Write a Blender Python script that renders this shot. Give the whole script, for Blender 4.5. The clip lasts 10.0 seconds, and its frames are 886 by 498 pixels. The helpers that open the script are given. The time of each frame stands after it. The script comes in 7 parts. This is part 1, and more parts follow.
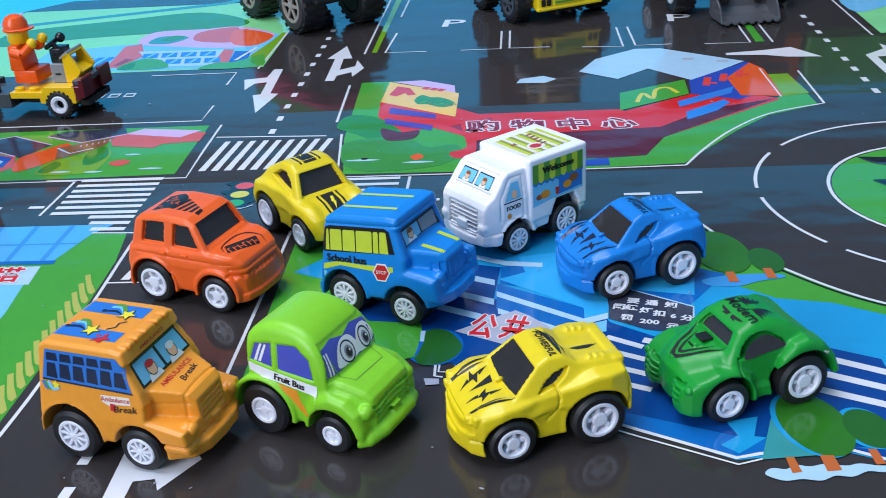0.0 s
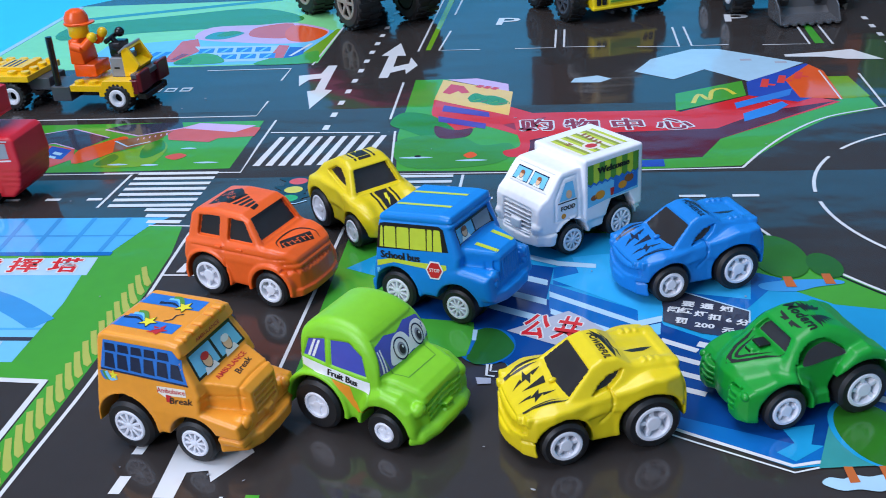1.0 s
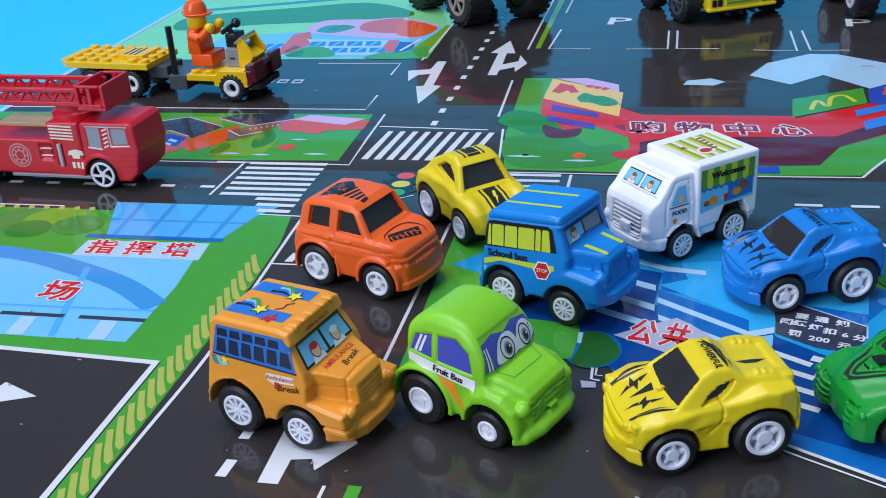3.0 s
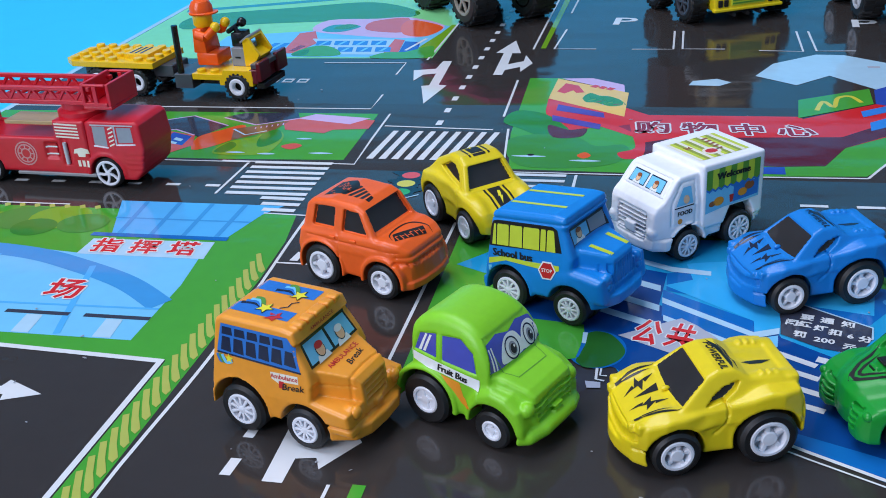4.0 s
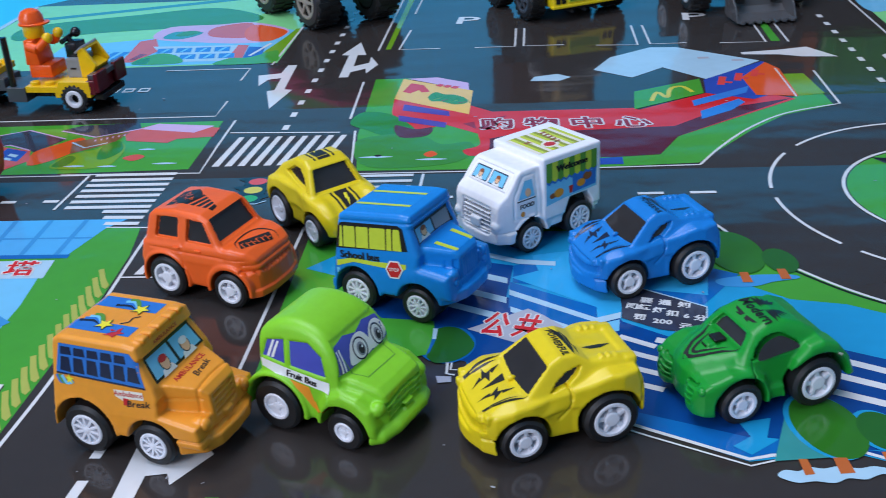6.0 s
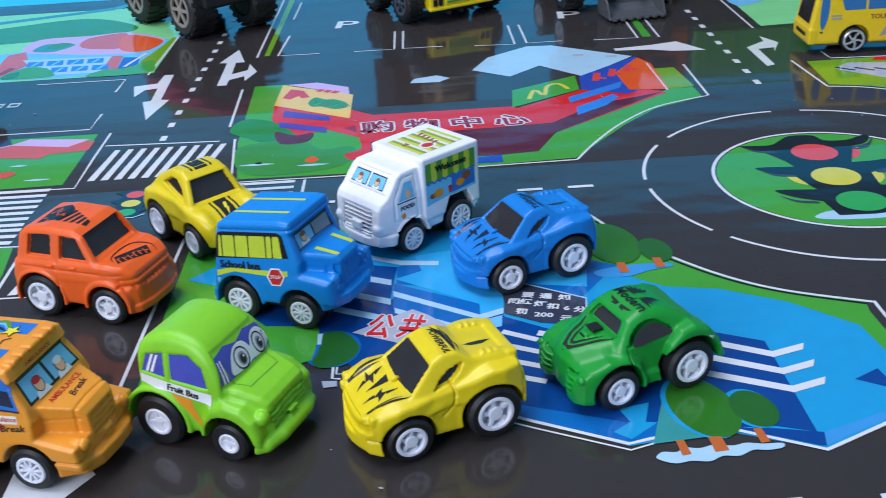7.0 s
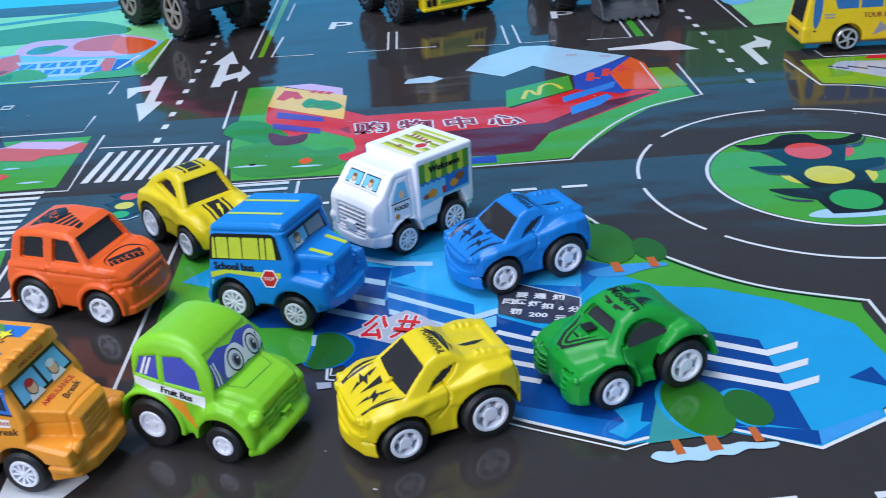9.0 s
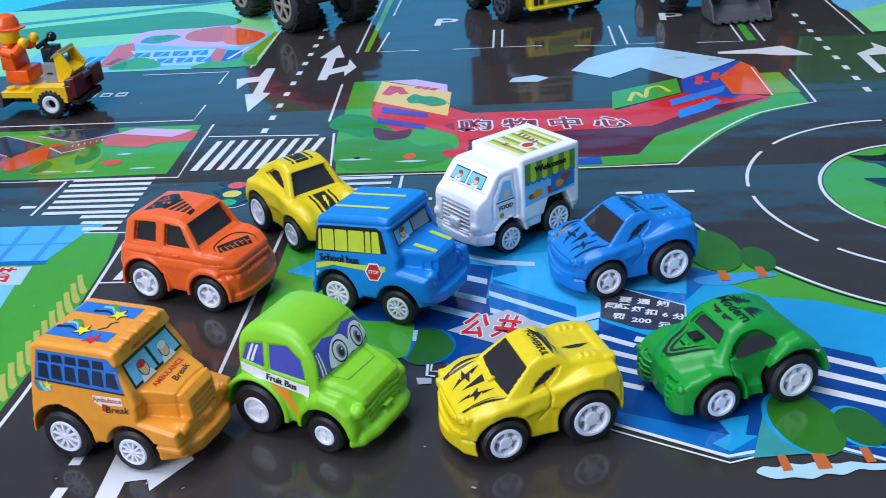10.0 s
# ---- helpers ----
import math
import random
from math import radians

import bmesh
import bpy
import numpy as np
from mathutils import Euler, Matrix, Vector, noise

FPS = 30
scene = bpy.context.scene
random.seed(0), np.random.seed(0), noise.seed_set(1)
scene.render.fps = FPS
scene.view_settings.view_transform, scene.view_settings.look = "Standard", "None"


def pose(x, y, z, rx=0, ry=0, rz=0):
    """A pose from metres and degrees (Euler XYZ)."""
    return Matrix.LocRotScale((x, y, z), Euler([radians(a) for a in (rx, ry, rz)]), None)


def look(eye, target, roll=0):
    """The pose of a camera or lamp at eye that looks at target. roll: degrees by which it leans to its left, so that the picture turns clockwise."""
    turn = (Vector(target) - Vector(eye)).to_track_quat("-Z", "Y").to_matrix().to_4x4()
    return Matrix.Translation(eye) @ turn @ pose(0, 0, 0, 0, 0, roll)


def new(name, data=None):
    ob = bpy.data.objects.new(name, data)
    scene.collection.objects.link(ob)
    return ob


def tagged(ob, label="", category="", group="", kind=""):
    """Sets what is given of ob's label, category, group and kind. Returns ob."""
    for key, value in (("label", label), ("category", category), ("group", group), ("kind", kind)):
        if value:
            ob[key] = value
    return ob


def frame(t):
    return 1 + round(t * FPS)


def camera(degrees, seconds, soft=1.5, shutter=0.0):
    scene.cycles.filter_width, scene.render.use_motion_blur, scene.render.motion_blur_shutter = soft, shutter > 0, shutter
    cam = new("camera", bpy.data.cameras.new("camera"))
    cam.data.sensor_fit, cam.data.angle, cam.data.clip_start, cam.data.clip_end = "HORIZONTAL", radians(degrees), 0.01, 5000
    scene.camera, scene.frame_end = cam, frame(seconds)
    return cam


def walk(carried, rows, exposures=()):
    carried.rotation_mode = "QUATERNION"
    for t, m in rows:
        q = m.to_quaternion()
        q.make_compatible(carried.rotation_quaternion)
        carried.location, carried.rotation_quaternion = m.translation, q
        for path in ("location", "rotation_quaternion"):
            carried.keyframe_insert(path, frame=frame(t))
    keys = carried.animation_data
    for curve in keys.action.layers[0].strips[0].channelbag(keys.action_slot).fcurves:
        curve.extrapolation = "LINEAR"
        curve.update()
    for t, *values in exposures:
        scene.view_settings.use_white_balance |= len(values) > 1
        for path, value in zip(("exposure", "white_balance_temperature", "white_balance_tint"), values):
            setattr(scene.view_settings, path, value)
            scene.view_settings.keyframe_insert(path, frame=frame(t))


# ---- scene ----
cam = camera(45.76, 10.0, soft=0.95, shutter=0.4)
PATH = [
    (0, (-0.00366, -0.00103, 0.16610), (-0.1700, 1.7842, -0.7200), -3.72),
    (0.5, (-0.00514, -0.00092, 0.16620), (-0.2180, 1.7799, -0.7189), -3.80),
    (1, (-0.00612, -0.00068, 0.16623), (-0.2593, 1.7750, -0.7185), -3.86),
    (1.5, (-0.00756, -0.00054, 0.16622), (-0.3109, 1.7680, -0.7171), -3.94),
    (2, (-0.00897, -0.00039, 0.16604), (-0.3523, 1.7616, -0.7157), -3.82),
    (2.5, (-0.00940, -0.00031, 0.16616), (-0.3930, 1.7539, -0.7146), -3.97),
    (3, (-0.01061, -0.00023, 0.16629), (-0.4394, 1.7445, -0.7123), -4.01),
    (3.2, (-0.01070, -0.00024, 0.16622), (-0.4483, 1.7424, -0.7122), -3.92),
    (4.3, (-0.01070, -0.00024, 0.16622), (-0.4480, 1.7425, -0.7122), -3.92),
    (4.5, (-0.01070, -0.00024, 0.16622), (-0.4480, 1.7425, -0.7122), -3.92),
    (5, (-0.00899, -0.00012, 0.16613), (-0.3846, 1.7553, -0.7157), -3.69),
    (5.5, (-0.00651, -0.00025, 0.16587), (-0.2938, 1.7701, -0.7191), -3.77),
    (5.7, (-0.00562, -0.00044, 0.16602), (-0.2542, 1.7747, -0.7211), -3.64),
    (6.8, (-0.00019, -0.00179, 0.16650), (-0.0305, 1.7864, -0.7287), -3.47),
    (7, (0.00103, -0.00206, 0.16628), (0.0072, 1.7864, -0.7289), -3.46),
    (7.5, (0.00399, -0.00260, 0.16643), (0.0972, 1.7820, -0.7316), -3.56),
    (8, (0.00406, -0.00290, 0.16643), (0.1040, 1.7829, -0.7285), -3.57),
    (8.5, (0.00324, -0.00291, 0.16678), (0.0936, 1.7822, -0.7306), -3.56),
    (9, (0.00161, -0.00182, 0.16618), (0.0158, 1.7867, -0.7287), -3.65),
    (9.5, (-0.00210, -0.00142, 0.16668), (-0.0897, 1.7858, -0.7268), -3.57),
    (10, (-0.00326, -0.00106, 0.16639), (-0.1573, 1.7837, -0.7229), -3.66),
]
walk(cam, [(t, look(eye, target, roll)) for t, eye, target, roll in PATH],
     exposures=[(0, 0.13), (3, -0.04), (4.5, -0.1), (5.5, -0.17), (7, 0.04), (8.5, 0.12), (10, 0.13)])

# ---- light ----
def area_light(name, m, size_x, size_y, watts, colour):
    lamp = bpy.data.lights.new(name, "AREA")
    lamp.shape, lamp.size, lamp.size_y = "RECTANGLE", size_x, size_y
    lamp.energy, lamp.color = watts, colour
    ob = new(name, lamp)
    ob.matrix_world = m
    return ob


world = bpy.data.worlds.new("room_air")
world.use_nodes = True
world.node_tree.nodes["Background"].inputs[0].default_value = (0.62, 0.78, 0.95, 1)
world.node_tree.nodes["Background"].inputs[1].default_value = 0.30
scene.world = world
area_light("ceiling_panel", look((-0.5, 0.35, 1.9), (0.0, 0.3, 0)), 1.5, 1.1, 28, (0.97, 0.97, 1.125))
# fill lamp added at the front left to lift the cars' near faces
area_light("front_fill_light", look((-1.2, -1.3, 1.05), (0.0, 0.3, 0)), 0.9, 1.2, 28, (0.97, 0.97, 1.125))

# ---- materials ----
def srgb(r, g, b):
    return tuple((c / 255 / 12.92) if c / 255 <= 0.04045 else ((c / 255 + 0.055) / 1.055) ** 2.4 for c in (r, g, b))


def material(name, colour, rough=0.4, metal=0.0, vary=0.12, scale=300.0, bump=0.0, bump_scale=900.0, coat=0.0, spec=0.5, alpha=1.0, trans=0.0):
    """Principled surface with two scales of tone and a fine relief, in metres of the world."""
    m = bpy.data.materials.new(name)
    m.use_nodes = True
    n, l = m.node_tree.nodes, m.node_tree.links
    p = n["Principled BSDF"]
    p.inputs["Metallic"].default_value = metal
    p.inputs["Coat Weight"].default_value = coat
    p.inputs["Coat Roughness"].default_value = 0.12
    p.inputs["Specular IOR Level"].default_value = spec
    p.inputs["Transmission Weight"].default_value = trans
    geo = n.new("ShaderNodeNewGeometry")
    a, b = n.new("ShaderNodeTexNoise"), n.new("ShaderNodeTexNoise")
    a.inputs["Scale"].default_value, a.inputs["Detail"].default_value = scale, 3
    b.inputs["Scale"].default_value, b.inputs["Detail"].default_value = scale * 0.13, 2
    for t in (a, b):
        l.new(geo.outputs["Position"], t.inputs["Vector"])
    mix = n.new("ShaderNodeMath")
    mix.operation = "ADD"
    l.new(a.outputs["Fac"], mix.inputs[0])
    l.new(b.outputs["Fac"], mix.inputs[1])
    ramp = n.new("ShaderNodeMapRange")
    ramp.inputs["From Min"].default_value, ramp.inputs["From Max"].default_value = 0.6, 1.4
    ramp.inputs["To Min"].default_value, ramp.inputs["To Max"].default_value = 1 - vary, 1 + vary
    l.new(mix.outputs[0], ramp.inputs["Value"])
    tone = n.new("ShaderNodeVectorMath")
    tone.operation = "SCALE"
    tone.inputs[0].default_value = colour[:3]
    l.new(ramp.outputs[0], tone.inputs["Scale"])
    l.new(tone.outputs[0], p.inputs["Base Color"])
    rr = n.new("ShaderNodeMapRange")
    rr.inputs["To Min"].default_value, rr.inputs["To Max"].default_value = rough * 0.8, rough * 1.2
    l.new(b.outputs["Fac"], rr.inputs["Value"])
    l.new(rr.outputs[0], p.inputs["Roughness"])
    if bump:
        c = n.new("ShaderNodeTexNoise")
        c.inputs["Scale"].default_value, c.inputs["Detail"].default_value = bump_scale, 2
        l.new(geo.outputs["Position"], c.inputs["Vector"])
        bp = n.new("ShaderNodeBump")
        bp.inputs["Strength"].default_value, bp.inputs["Distance"].default_value = 1.0, bump
        l.new(c.outputs["Fac"], bp.inputs["Height"])
        l.new(bp.outputs[0], p.inputs["Normal"])
    return m


def film(name, colour, vary=0.05):
    """Ink under the mat's glossy plastic film, which lies a little wavy."""
    m = material(name, colour, 0.1, vary=vary, scale=160.0, spec=0.48)
    n, l = m.node_tree.nodes, m.node_tree.links
    geo = n.new("ShaderNodeNewGeometry")
    sep = n.new("ShaderNodeMapping")
    sep.inputs["Scale"].default_value = (8.0, 19.0, 1.0)
    w1, w2 = n.new("ShaderNodeTexNoise"), n.new("ShaderNodeTexNoise")
    w1.inputs["Scale"].default_value, w1.inputs["Detail"].default_value = 1.0, 2
    w2.inputs["Scale"].default_value, w2.inputs["Detail"].default_value = 55.0, 2
    l.new(geo.outputs["Position"], sep.inputs["Vector"])
    l.new(sep.outputs[0], w1.inputs["Vector"])
    l.new(geo.outputs["Position"], w2.inputs["Vector"])
    b1, b2 = n.new("ShaderNodeBump"), n.new("ShaderNodeBump")
    b1.inputs["Distance"].default_value, b2.inputs["Distance"].default_value = 0.0011, 0.00014
    for b in (b1, b2):
        b.inputs["Strength"].default_value = 1.0
    # the sheet lifts a little towards an old fold
    axis, fold, lift = n.new("ShaderNodeSeparateXYZ"), n.new("ShaderNodeMapRange"), n.new("ShaderNodeMath")
    fold.inputs["From Min"].default_value, fold.inputs["From Max"].default_value = 0.402, 0.490
    fold.inputs["To Max"].default_value = 4.0
    lift.operation = "ADD"
    l.new(geo.outputs["Position"], axis.inputs[0])
    l.new(axis.outputs["Y"], fold.inputs["Value"])
    l.new(w1.outputs["Fac"], lift.inputs[0])
    l.new(fold.outputs[0], lift.inputs[1])
    l.new(lift.outputs[0], b1.inputs["Height"])
    l.new(w2.outputs["Fac"], b2.inputs["Height"])
    l.new(b1.outputs[0], b2.inputs["Normal"])
    l.new(b2.outputs[0], n["Principled BSDF"].inputs["Normal"])
    return m


INK = {k: film("ink_" + k, srgb(*c)) for k, c in dict(
    asphalt=(58, 54, 53), white=(222, 224, 226), lawn=(72, 162, 54), lawn_dark=(46, 134, 44), lawn_mid=(62, 144, 58), lawn_pale=(140, 226, 150), olive=(118, 168, 40),
    pool=(34, 156, 208), pool_light=(52, 172, 228), pool_deep=(14, 70, 142), pool_mid=(20, 106, 182), pool_rim=(64, 152, 214), tree_green=(48, 116, 36), tree_deep=(40, 102, 40), sky=(118, 198, 238), ice=(176, 212, 232), glass=(84, 178, 236),
    red=(214, 40, 46), crimson=(146, 18, 46), maroon=(92, 14, 38), orange=(232, 92, 40), sign_yellow=(240, 196, 96), violet=(84, 62, 160),
    lilac=(214, 176, 216), trunk=(196, 104, 52), fence=(176, 184, 88), black=(26, 27, 30), slate=(58, 62, 78), lamp_red=(226, 74, 70),
    lamp_yellow=(216, 206, 66), lamp_green=(52, 168, 84), grey=(178, 182, 196), sign_blue=(40, 80, 176), blue_bar=(52, 130, 214),
    brick=(212, 86, 74), teal=(60, 150, 150), brown=(136, 92, 62)).items()}
CYAN = material("cyan_board", srgb(52, 202, 242), 0.5, vary=0.03, scale=40)
WALL = material("wall_paint", (0.62, 0.66, 0.7), 0.8, vary=0.04, scale=8)
# dark tone of the added wall that the near mat mirrors
REFLECTION_DARK = material("reflection_dark", (0.10, 0.14, 0.18), 0.8, vary=0.04, scale=8)
BLACK = material("black_rubber", (0.012, 0.012, 0.013), 0.5, vary=0.25, bump=0.00003)
RIM = material("rim_plastic", srgb(236, 238, 246), 0.38, vary=0.04)
CHASSIS = material("chassis_plastic", (0.012, 0.012, 0.013), 0.55, vary=0.2)
DARKWIN = material("smoked_window", (0.032, 0.029, 0.029), 0.1, vary=0.15, scale=120)


def plastic(name, r, g, b, rough=0.34):
    return material(name, srgb(r, g, b), rough, vary=0.06, scale=420, bump=0.000015, bump_scale=2600)


def paint(name, r, g, b, rough=0.4):
    return material(name, srgb(r, g, b), rough, vary=0.06, scale=500)


# ---- mesh helpers; shapes are written in millimetres ----
MM = 0.001


def thing(name, label, category, m=None, group="", kind=""):
    ob = new(name)
    ob.empty_display_size = 0.005
    if m is not None:
        ob.matrix_world = m
    return tagged(ob, label, category, group, kind)


def raw(name, verts, faces, mat, parent=None, label="", smooth=False):
    me = bpy.data.meshes.new(name)
    me.from_pydata(verts, [], faces)
    me.transform(Matrix.Scale(MM, 4))
    if smooth:
        me.polygons.foreach_set("use_smooth", [True] * len(me.polygons))
    me.materials.append(mat)
    ob = new(name, me)
    if parent is not None:
        ob.parent = parent
    return tagged(ob, label)


def part(name, bm, mat, parent=None, label="", smooth=False, m=None):
    me = bpy.data.meshes.new(name)
    bmesh.ops.recalc_face_normals(bm, faces=bm.faces)
    bm.to_mesh(me)
    bm.free()
    me.transform(Matrix.Scale(MM, 4))
    if smooth:
        me.polygons.foreach_set("use_smooth", [True] * len(me.polygons))
        me.set_sharp_from_angle(angle=radians(38))
    me.materials.append(mat)
    ob = new(name, me)
    if parent is not None:
        ob.parent = parent
    if m is not None:
        ob.matrix_basis = m
    return tagged(ob, label)


def put(ob, x, y, z, rx=0, ry=0, rz=0):
    ob.matrix_basis = pose(x * MM, y * MM, z * MM, rx, ry, rz)
    return ob


def box(x0, x1, y0, y1, z0, z1, bevel=0.4, bm=None, seg=2):
    bm = bm or bmesh.new()
    q = bmesh.ops.create_cube(bm, size=1)["verts"]
    bmesh.ops.transform(bm, verts=q, matrix=Matrix.Translation(((x0 + x1) / 2, (y0 + y1) / 2, (z0 + z1) / 2)) @ Matrix.Diagonal((x1 - x0, y1 - y0, z1 - z0, 1)))
    if bevel:
        e = list({e for v in q for e in v.link_edges})
        bmesh.ops.bevel(bm, geom=e, offset=bevel, segments=seg, affect="EDGES", profile=0.5)
    return bm


def rod(a, b, r, bm=None, n=12, r2=None):
    bm = bm or bmesh.new()
    a, b = Vector(a), Vector(b)
    d = b - a
    m = Matrix.Translation((a + b) / 2) @ d.to_track_quat("Z", "Y").to_matrix().to_4x4()
    bmesh.ops.create_cone(bm, cap_ends=True, segments=n, radius1=r, radius2=r if r2 is None else r2, depth=d.length, matrix=m)
    return bm


def ball(c, r, bm=None, squash=(1, 1, 1), n=16):
    bm = bm or bmesh.new()
    bmesh.ops.create_uvsphere(bm, u_segments=n, v_segments=n // 2 + 2, radius=r, matrix=Matrix.Translation(c) @ Matrix.Diagonal((*squash, 1)))
    return bm


def prism(pts, z0, z1, bevel=0.0, bm=None):
    """An upright block over the outline pts."""
    bm = bm or bmesh.new()
    lo = [bm.verts.new((x, y, z0)) for x, y in pts]
    hi = [bm.verts.new((x, y, z1)) for x, y in pts]
    f = [bm.faces.new(lo[::-1]), bm.faces.new(hi)]
    for i in range(len(pts)):
        j = (i + 1) % len(pts)
        f.append(bm.faces.new((lo[i], lo[j], hi[j], hi[i])))
    if bevel:
        bmesh.ops.recalc_face_normals(bm, faces=f)
        bmesh.ops.bevel(bm, geom=list({e for g in f for e in g.edges}), offset=bevel, segments=2, affect="EDGES", profile=0.5)
    return bm


def side_block(pts, y0, y1, bevel=0.4):
    """A block with the side outline pts (x, z) from y0 to y1."""
    bm = prism(pts, -y1, -y0, bevel)
    bmesh.ops.transform(bm, verts=bm.verts, matrix=Matrix.Rotation(radians(90), 4, "X"))
    return bm


def lathe(profile, n=40, bm=None, axis="Y"):
    """Turns (radius, along) about the axis."""
    bm = bm or bmesh.new()
    rings = []
    for r, h in profile:
        ring = []
        for i in range(n):
            a = 2 * math.pi * i / n
            p = (r * math.cos(a), h, r * math.sin(a)) if axis == "Y" else (r * math.cos(a), r * math.sin(a), h)
            ring.append(bm.verts.new(p))
        rings.append(ring)
    for a, b in zip(rings, rings[1:]):
        for i in range(n):
            bm.faces.new((a[i], a[(i + 1) % n], b[(i + 1) % n], b[i]))
    return bm


# ---- printed mat ----


def ellipse(cx, cy, rx, ry, a0=0, a1=360, n=40, turn=0.0):
    k = n if a1 - a0 >= 360 else n + 1
    c, s = math.cos(radians(turn)), math.sin(radians(turn))
    out = []
    for i in range(k):
        a = radians(a0 + (a1 - a0) * i / n)
        x, y = rx * math.cos(a), ry * math.sin(a)
        out.append((cx + c * x - s * y, cy + s * x + c * y))
    return out


def ribbon(pts, w):
    """Outline of a line of width w along pts."""
    left, right = [], []
    for i, p in enumerate(pts):
        a, b = Vector(pts[max(i - 1, 0)]), Vector(pts[min(i + 1, len(pts) - 1)])
        d = (b - a).normalized() * (w / 2)
        left.append((p[0] - d.y, p[1] + d.x))
        right.append((p[0] + d.y, p[1] - d.x))
    return left + right[::-1]


def smooth_line(pts, n=6, closed=False):
    """Catmull-Rom through pts."""
    m = len(pts)
    out = []
    for i in range(m if closed else m - 1):
        q = [Vector(pts[(i + k) % m] if closed else pts[min(max(i + k, 0), m - 1)]) for k in (-1, 0, 1, 2)]
        for j in range(n):
            t = j / n
            v = 0.5 * (2 * q[1] + (q[2] - q[0]) * t + (2 * q[0] - 5 * q[1] + 4 * q[2] - q[3]) * t * t + (3 * q[1] - q[0] - 3 * q[2] + q[3]) * t ** 3)
            out.append((v.x, v.y))
    if not closed:
        out.append(tuple(pts[-1]))
    return out


mat_base = thing("play_mat", "large glossy printed play mat with roads, lawns and pools", "play mat", kind="structure")


COUNT = {}


def height(layer):
    """Each patch of a layer lies a hair above the one before."""
    COUNT[layer] = COUNT.get(layer, 0) + 1
    return 0.05 * layer + 0.0012 * (COUNT[layer] % 16)


def printed(name, pts, ink, layer, label=""):
    """One flat patch of print; layers lie 0.05 mm apart."""
    z = height(layer)
    return raw(name, [(x, y, z) for x, y in pts], [list(range(len(pts)))], INK[ink], mat_base, label)


def line(name, pts, w, layer, ink="white"):
    o = ribbon(pts, w * 0.8 if w < 2.0 else w)
    n = len(pts)
    z = height(layer)
    faces = [(i, i + 1, 2 * n - 2 - i, 2 * n - 1 - i) for i in range(n - 1)]
    return raw(name, [(x, y, z) for x, y in o], faces, INK[ink], mat_base)


LETTERS = {}


def text_mesh(body, size):
    """A flat mesh of built-in lettering, in millimetres, centred."""
    if body not in LETTERS:
        cu = bpy.data.curves.new("lettering", "FONT")
        cu.body, cu.resolution_u, cu.offset = body, 2, 0.026 if ord(body[0]) > 255 else 0.014
        cu.align_x, cu.align_y = "CENTER", "CENTER"
        ob = new("lettering", cu)
        LETTERS[body] = bpy.data.meshes.new_from_object(ob.evaluated_get(bpy.context.evaluated_depsgraph_get()))
        bpy.data.objects.remove(ob)
        bpy.data.curves.remove(cu)
    me = LETTERS[body].copy()
    me.transform(Matrix.Scale(size, 4))
    return me


for word in ["Ambulance", "AMBULANCE", "Break", "School bus", "STOP", "Fruit Bus", "POWERFUL", "Modern", "Welcome", "FOOD", "TOUR BUSES", "P", "6", "200", *"指挥塔机场购物中心要通知闯红灯扣分罚元公共"]:
    bpy.data.meshes.remove(text_mesh(word, 1.0))


def mat_text(body, x, y, size, layer, ink="white", sx=1.0, rot=0.0, shear=0.0, rim_ink=None, rim=0.5, label=""):
    for k, (dx, dy, i) in enumerate([(rim * math.cos(a), rim * math.sin(a), rim_ink) for a in [j * math.pi / 4 for j in range(8)]] * (rim_ink is not None) + [(0, 0, ink)]):
        me = text_mesh(body, size)
        sh = Matrix.Identity(4)
        sh[0][1] = shear
        me.transform(Matrix.Scale(MM, 4) @ Matrix.Translation((x + dx, y + dy, 0.05 * (layer + 0.1 * k))) @ Matrix.Rotation(radians(rot), 4, "Z") @ sh @ Matrix.Diagonal((sx, 1, 1, 1)))
        me.materials.append(INK[i])
        ob = new("printed_lettering", me)
        ob.parent = mat_base
        if label:
            tagged(ob, label)


def outlined_text(body, x, y, size, layer, ink, rim_ink, sx=1.0, shear=0.0, rot=0.0, rim=0.7):
    mat_text(body, x, y, size, layer, ink, sx, rot, shear, rim_ink, rim)



# the sheet itself, 1.3 m wide, with rounded corners, and the board below
sheet = prism([(-368, -420), (760, -420), (760, 765), (-340, 765), (-368, 735)], -1.0, 0.0)
part("sheet", sheet, INK["asphalt"], mat_base, "dark grey printed asphalt under clear film")
part("edge_line", prism([(-368.5, -420), (-364.5, -420), (-364.5, 735), (-368.5, 735)], -0.9, 0.04), INK["ice"], mat_base)

# ---- setting ----
board = part("ground", prism([(-2400, -2400), (2400, -2400), (2400, 2400), (-2400, 2400)], -31.0, -1.05), CYAN)
tagged(board, "plain light cyan table board under the mat", "table", kind="structure")
bm = bmesh.new()
cove = [(1500 + 240 * math.sin(a), -1.0 + 240 * (1 - math.cos(a))) for a in [i * math.pi / 24 for i in range(13)]] + [(1740, 640)]
for (y0, z0), (y1, z1) in zip(cove, cove[1:]):
    bm.faces.new([bm.verts.new(p) for p in ((-2400, y0, z0), (2400, y0, z0), (2400, y1, z1), (-2400, y1, z1))])
bmesh.ops.remove_doubles(bm, verts=bm.verts, dist=0.01)
tagged(part("backdrop", bm, CYAN, smooth=True), "plain light cyan curved backdrop behind the mat", "backdrop", kind="structure")
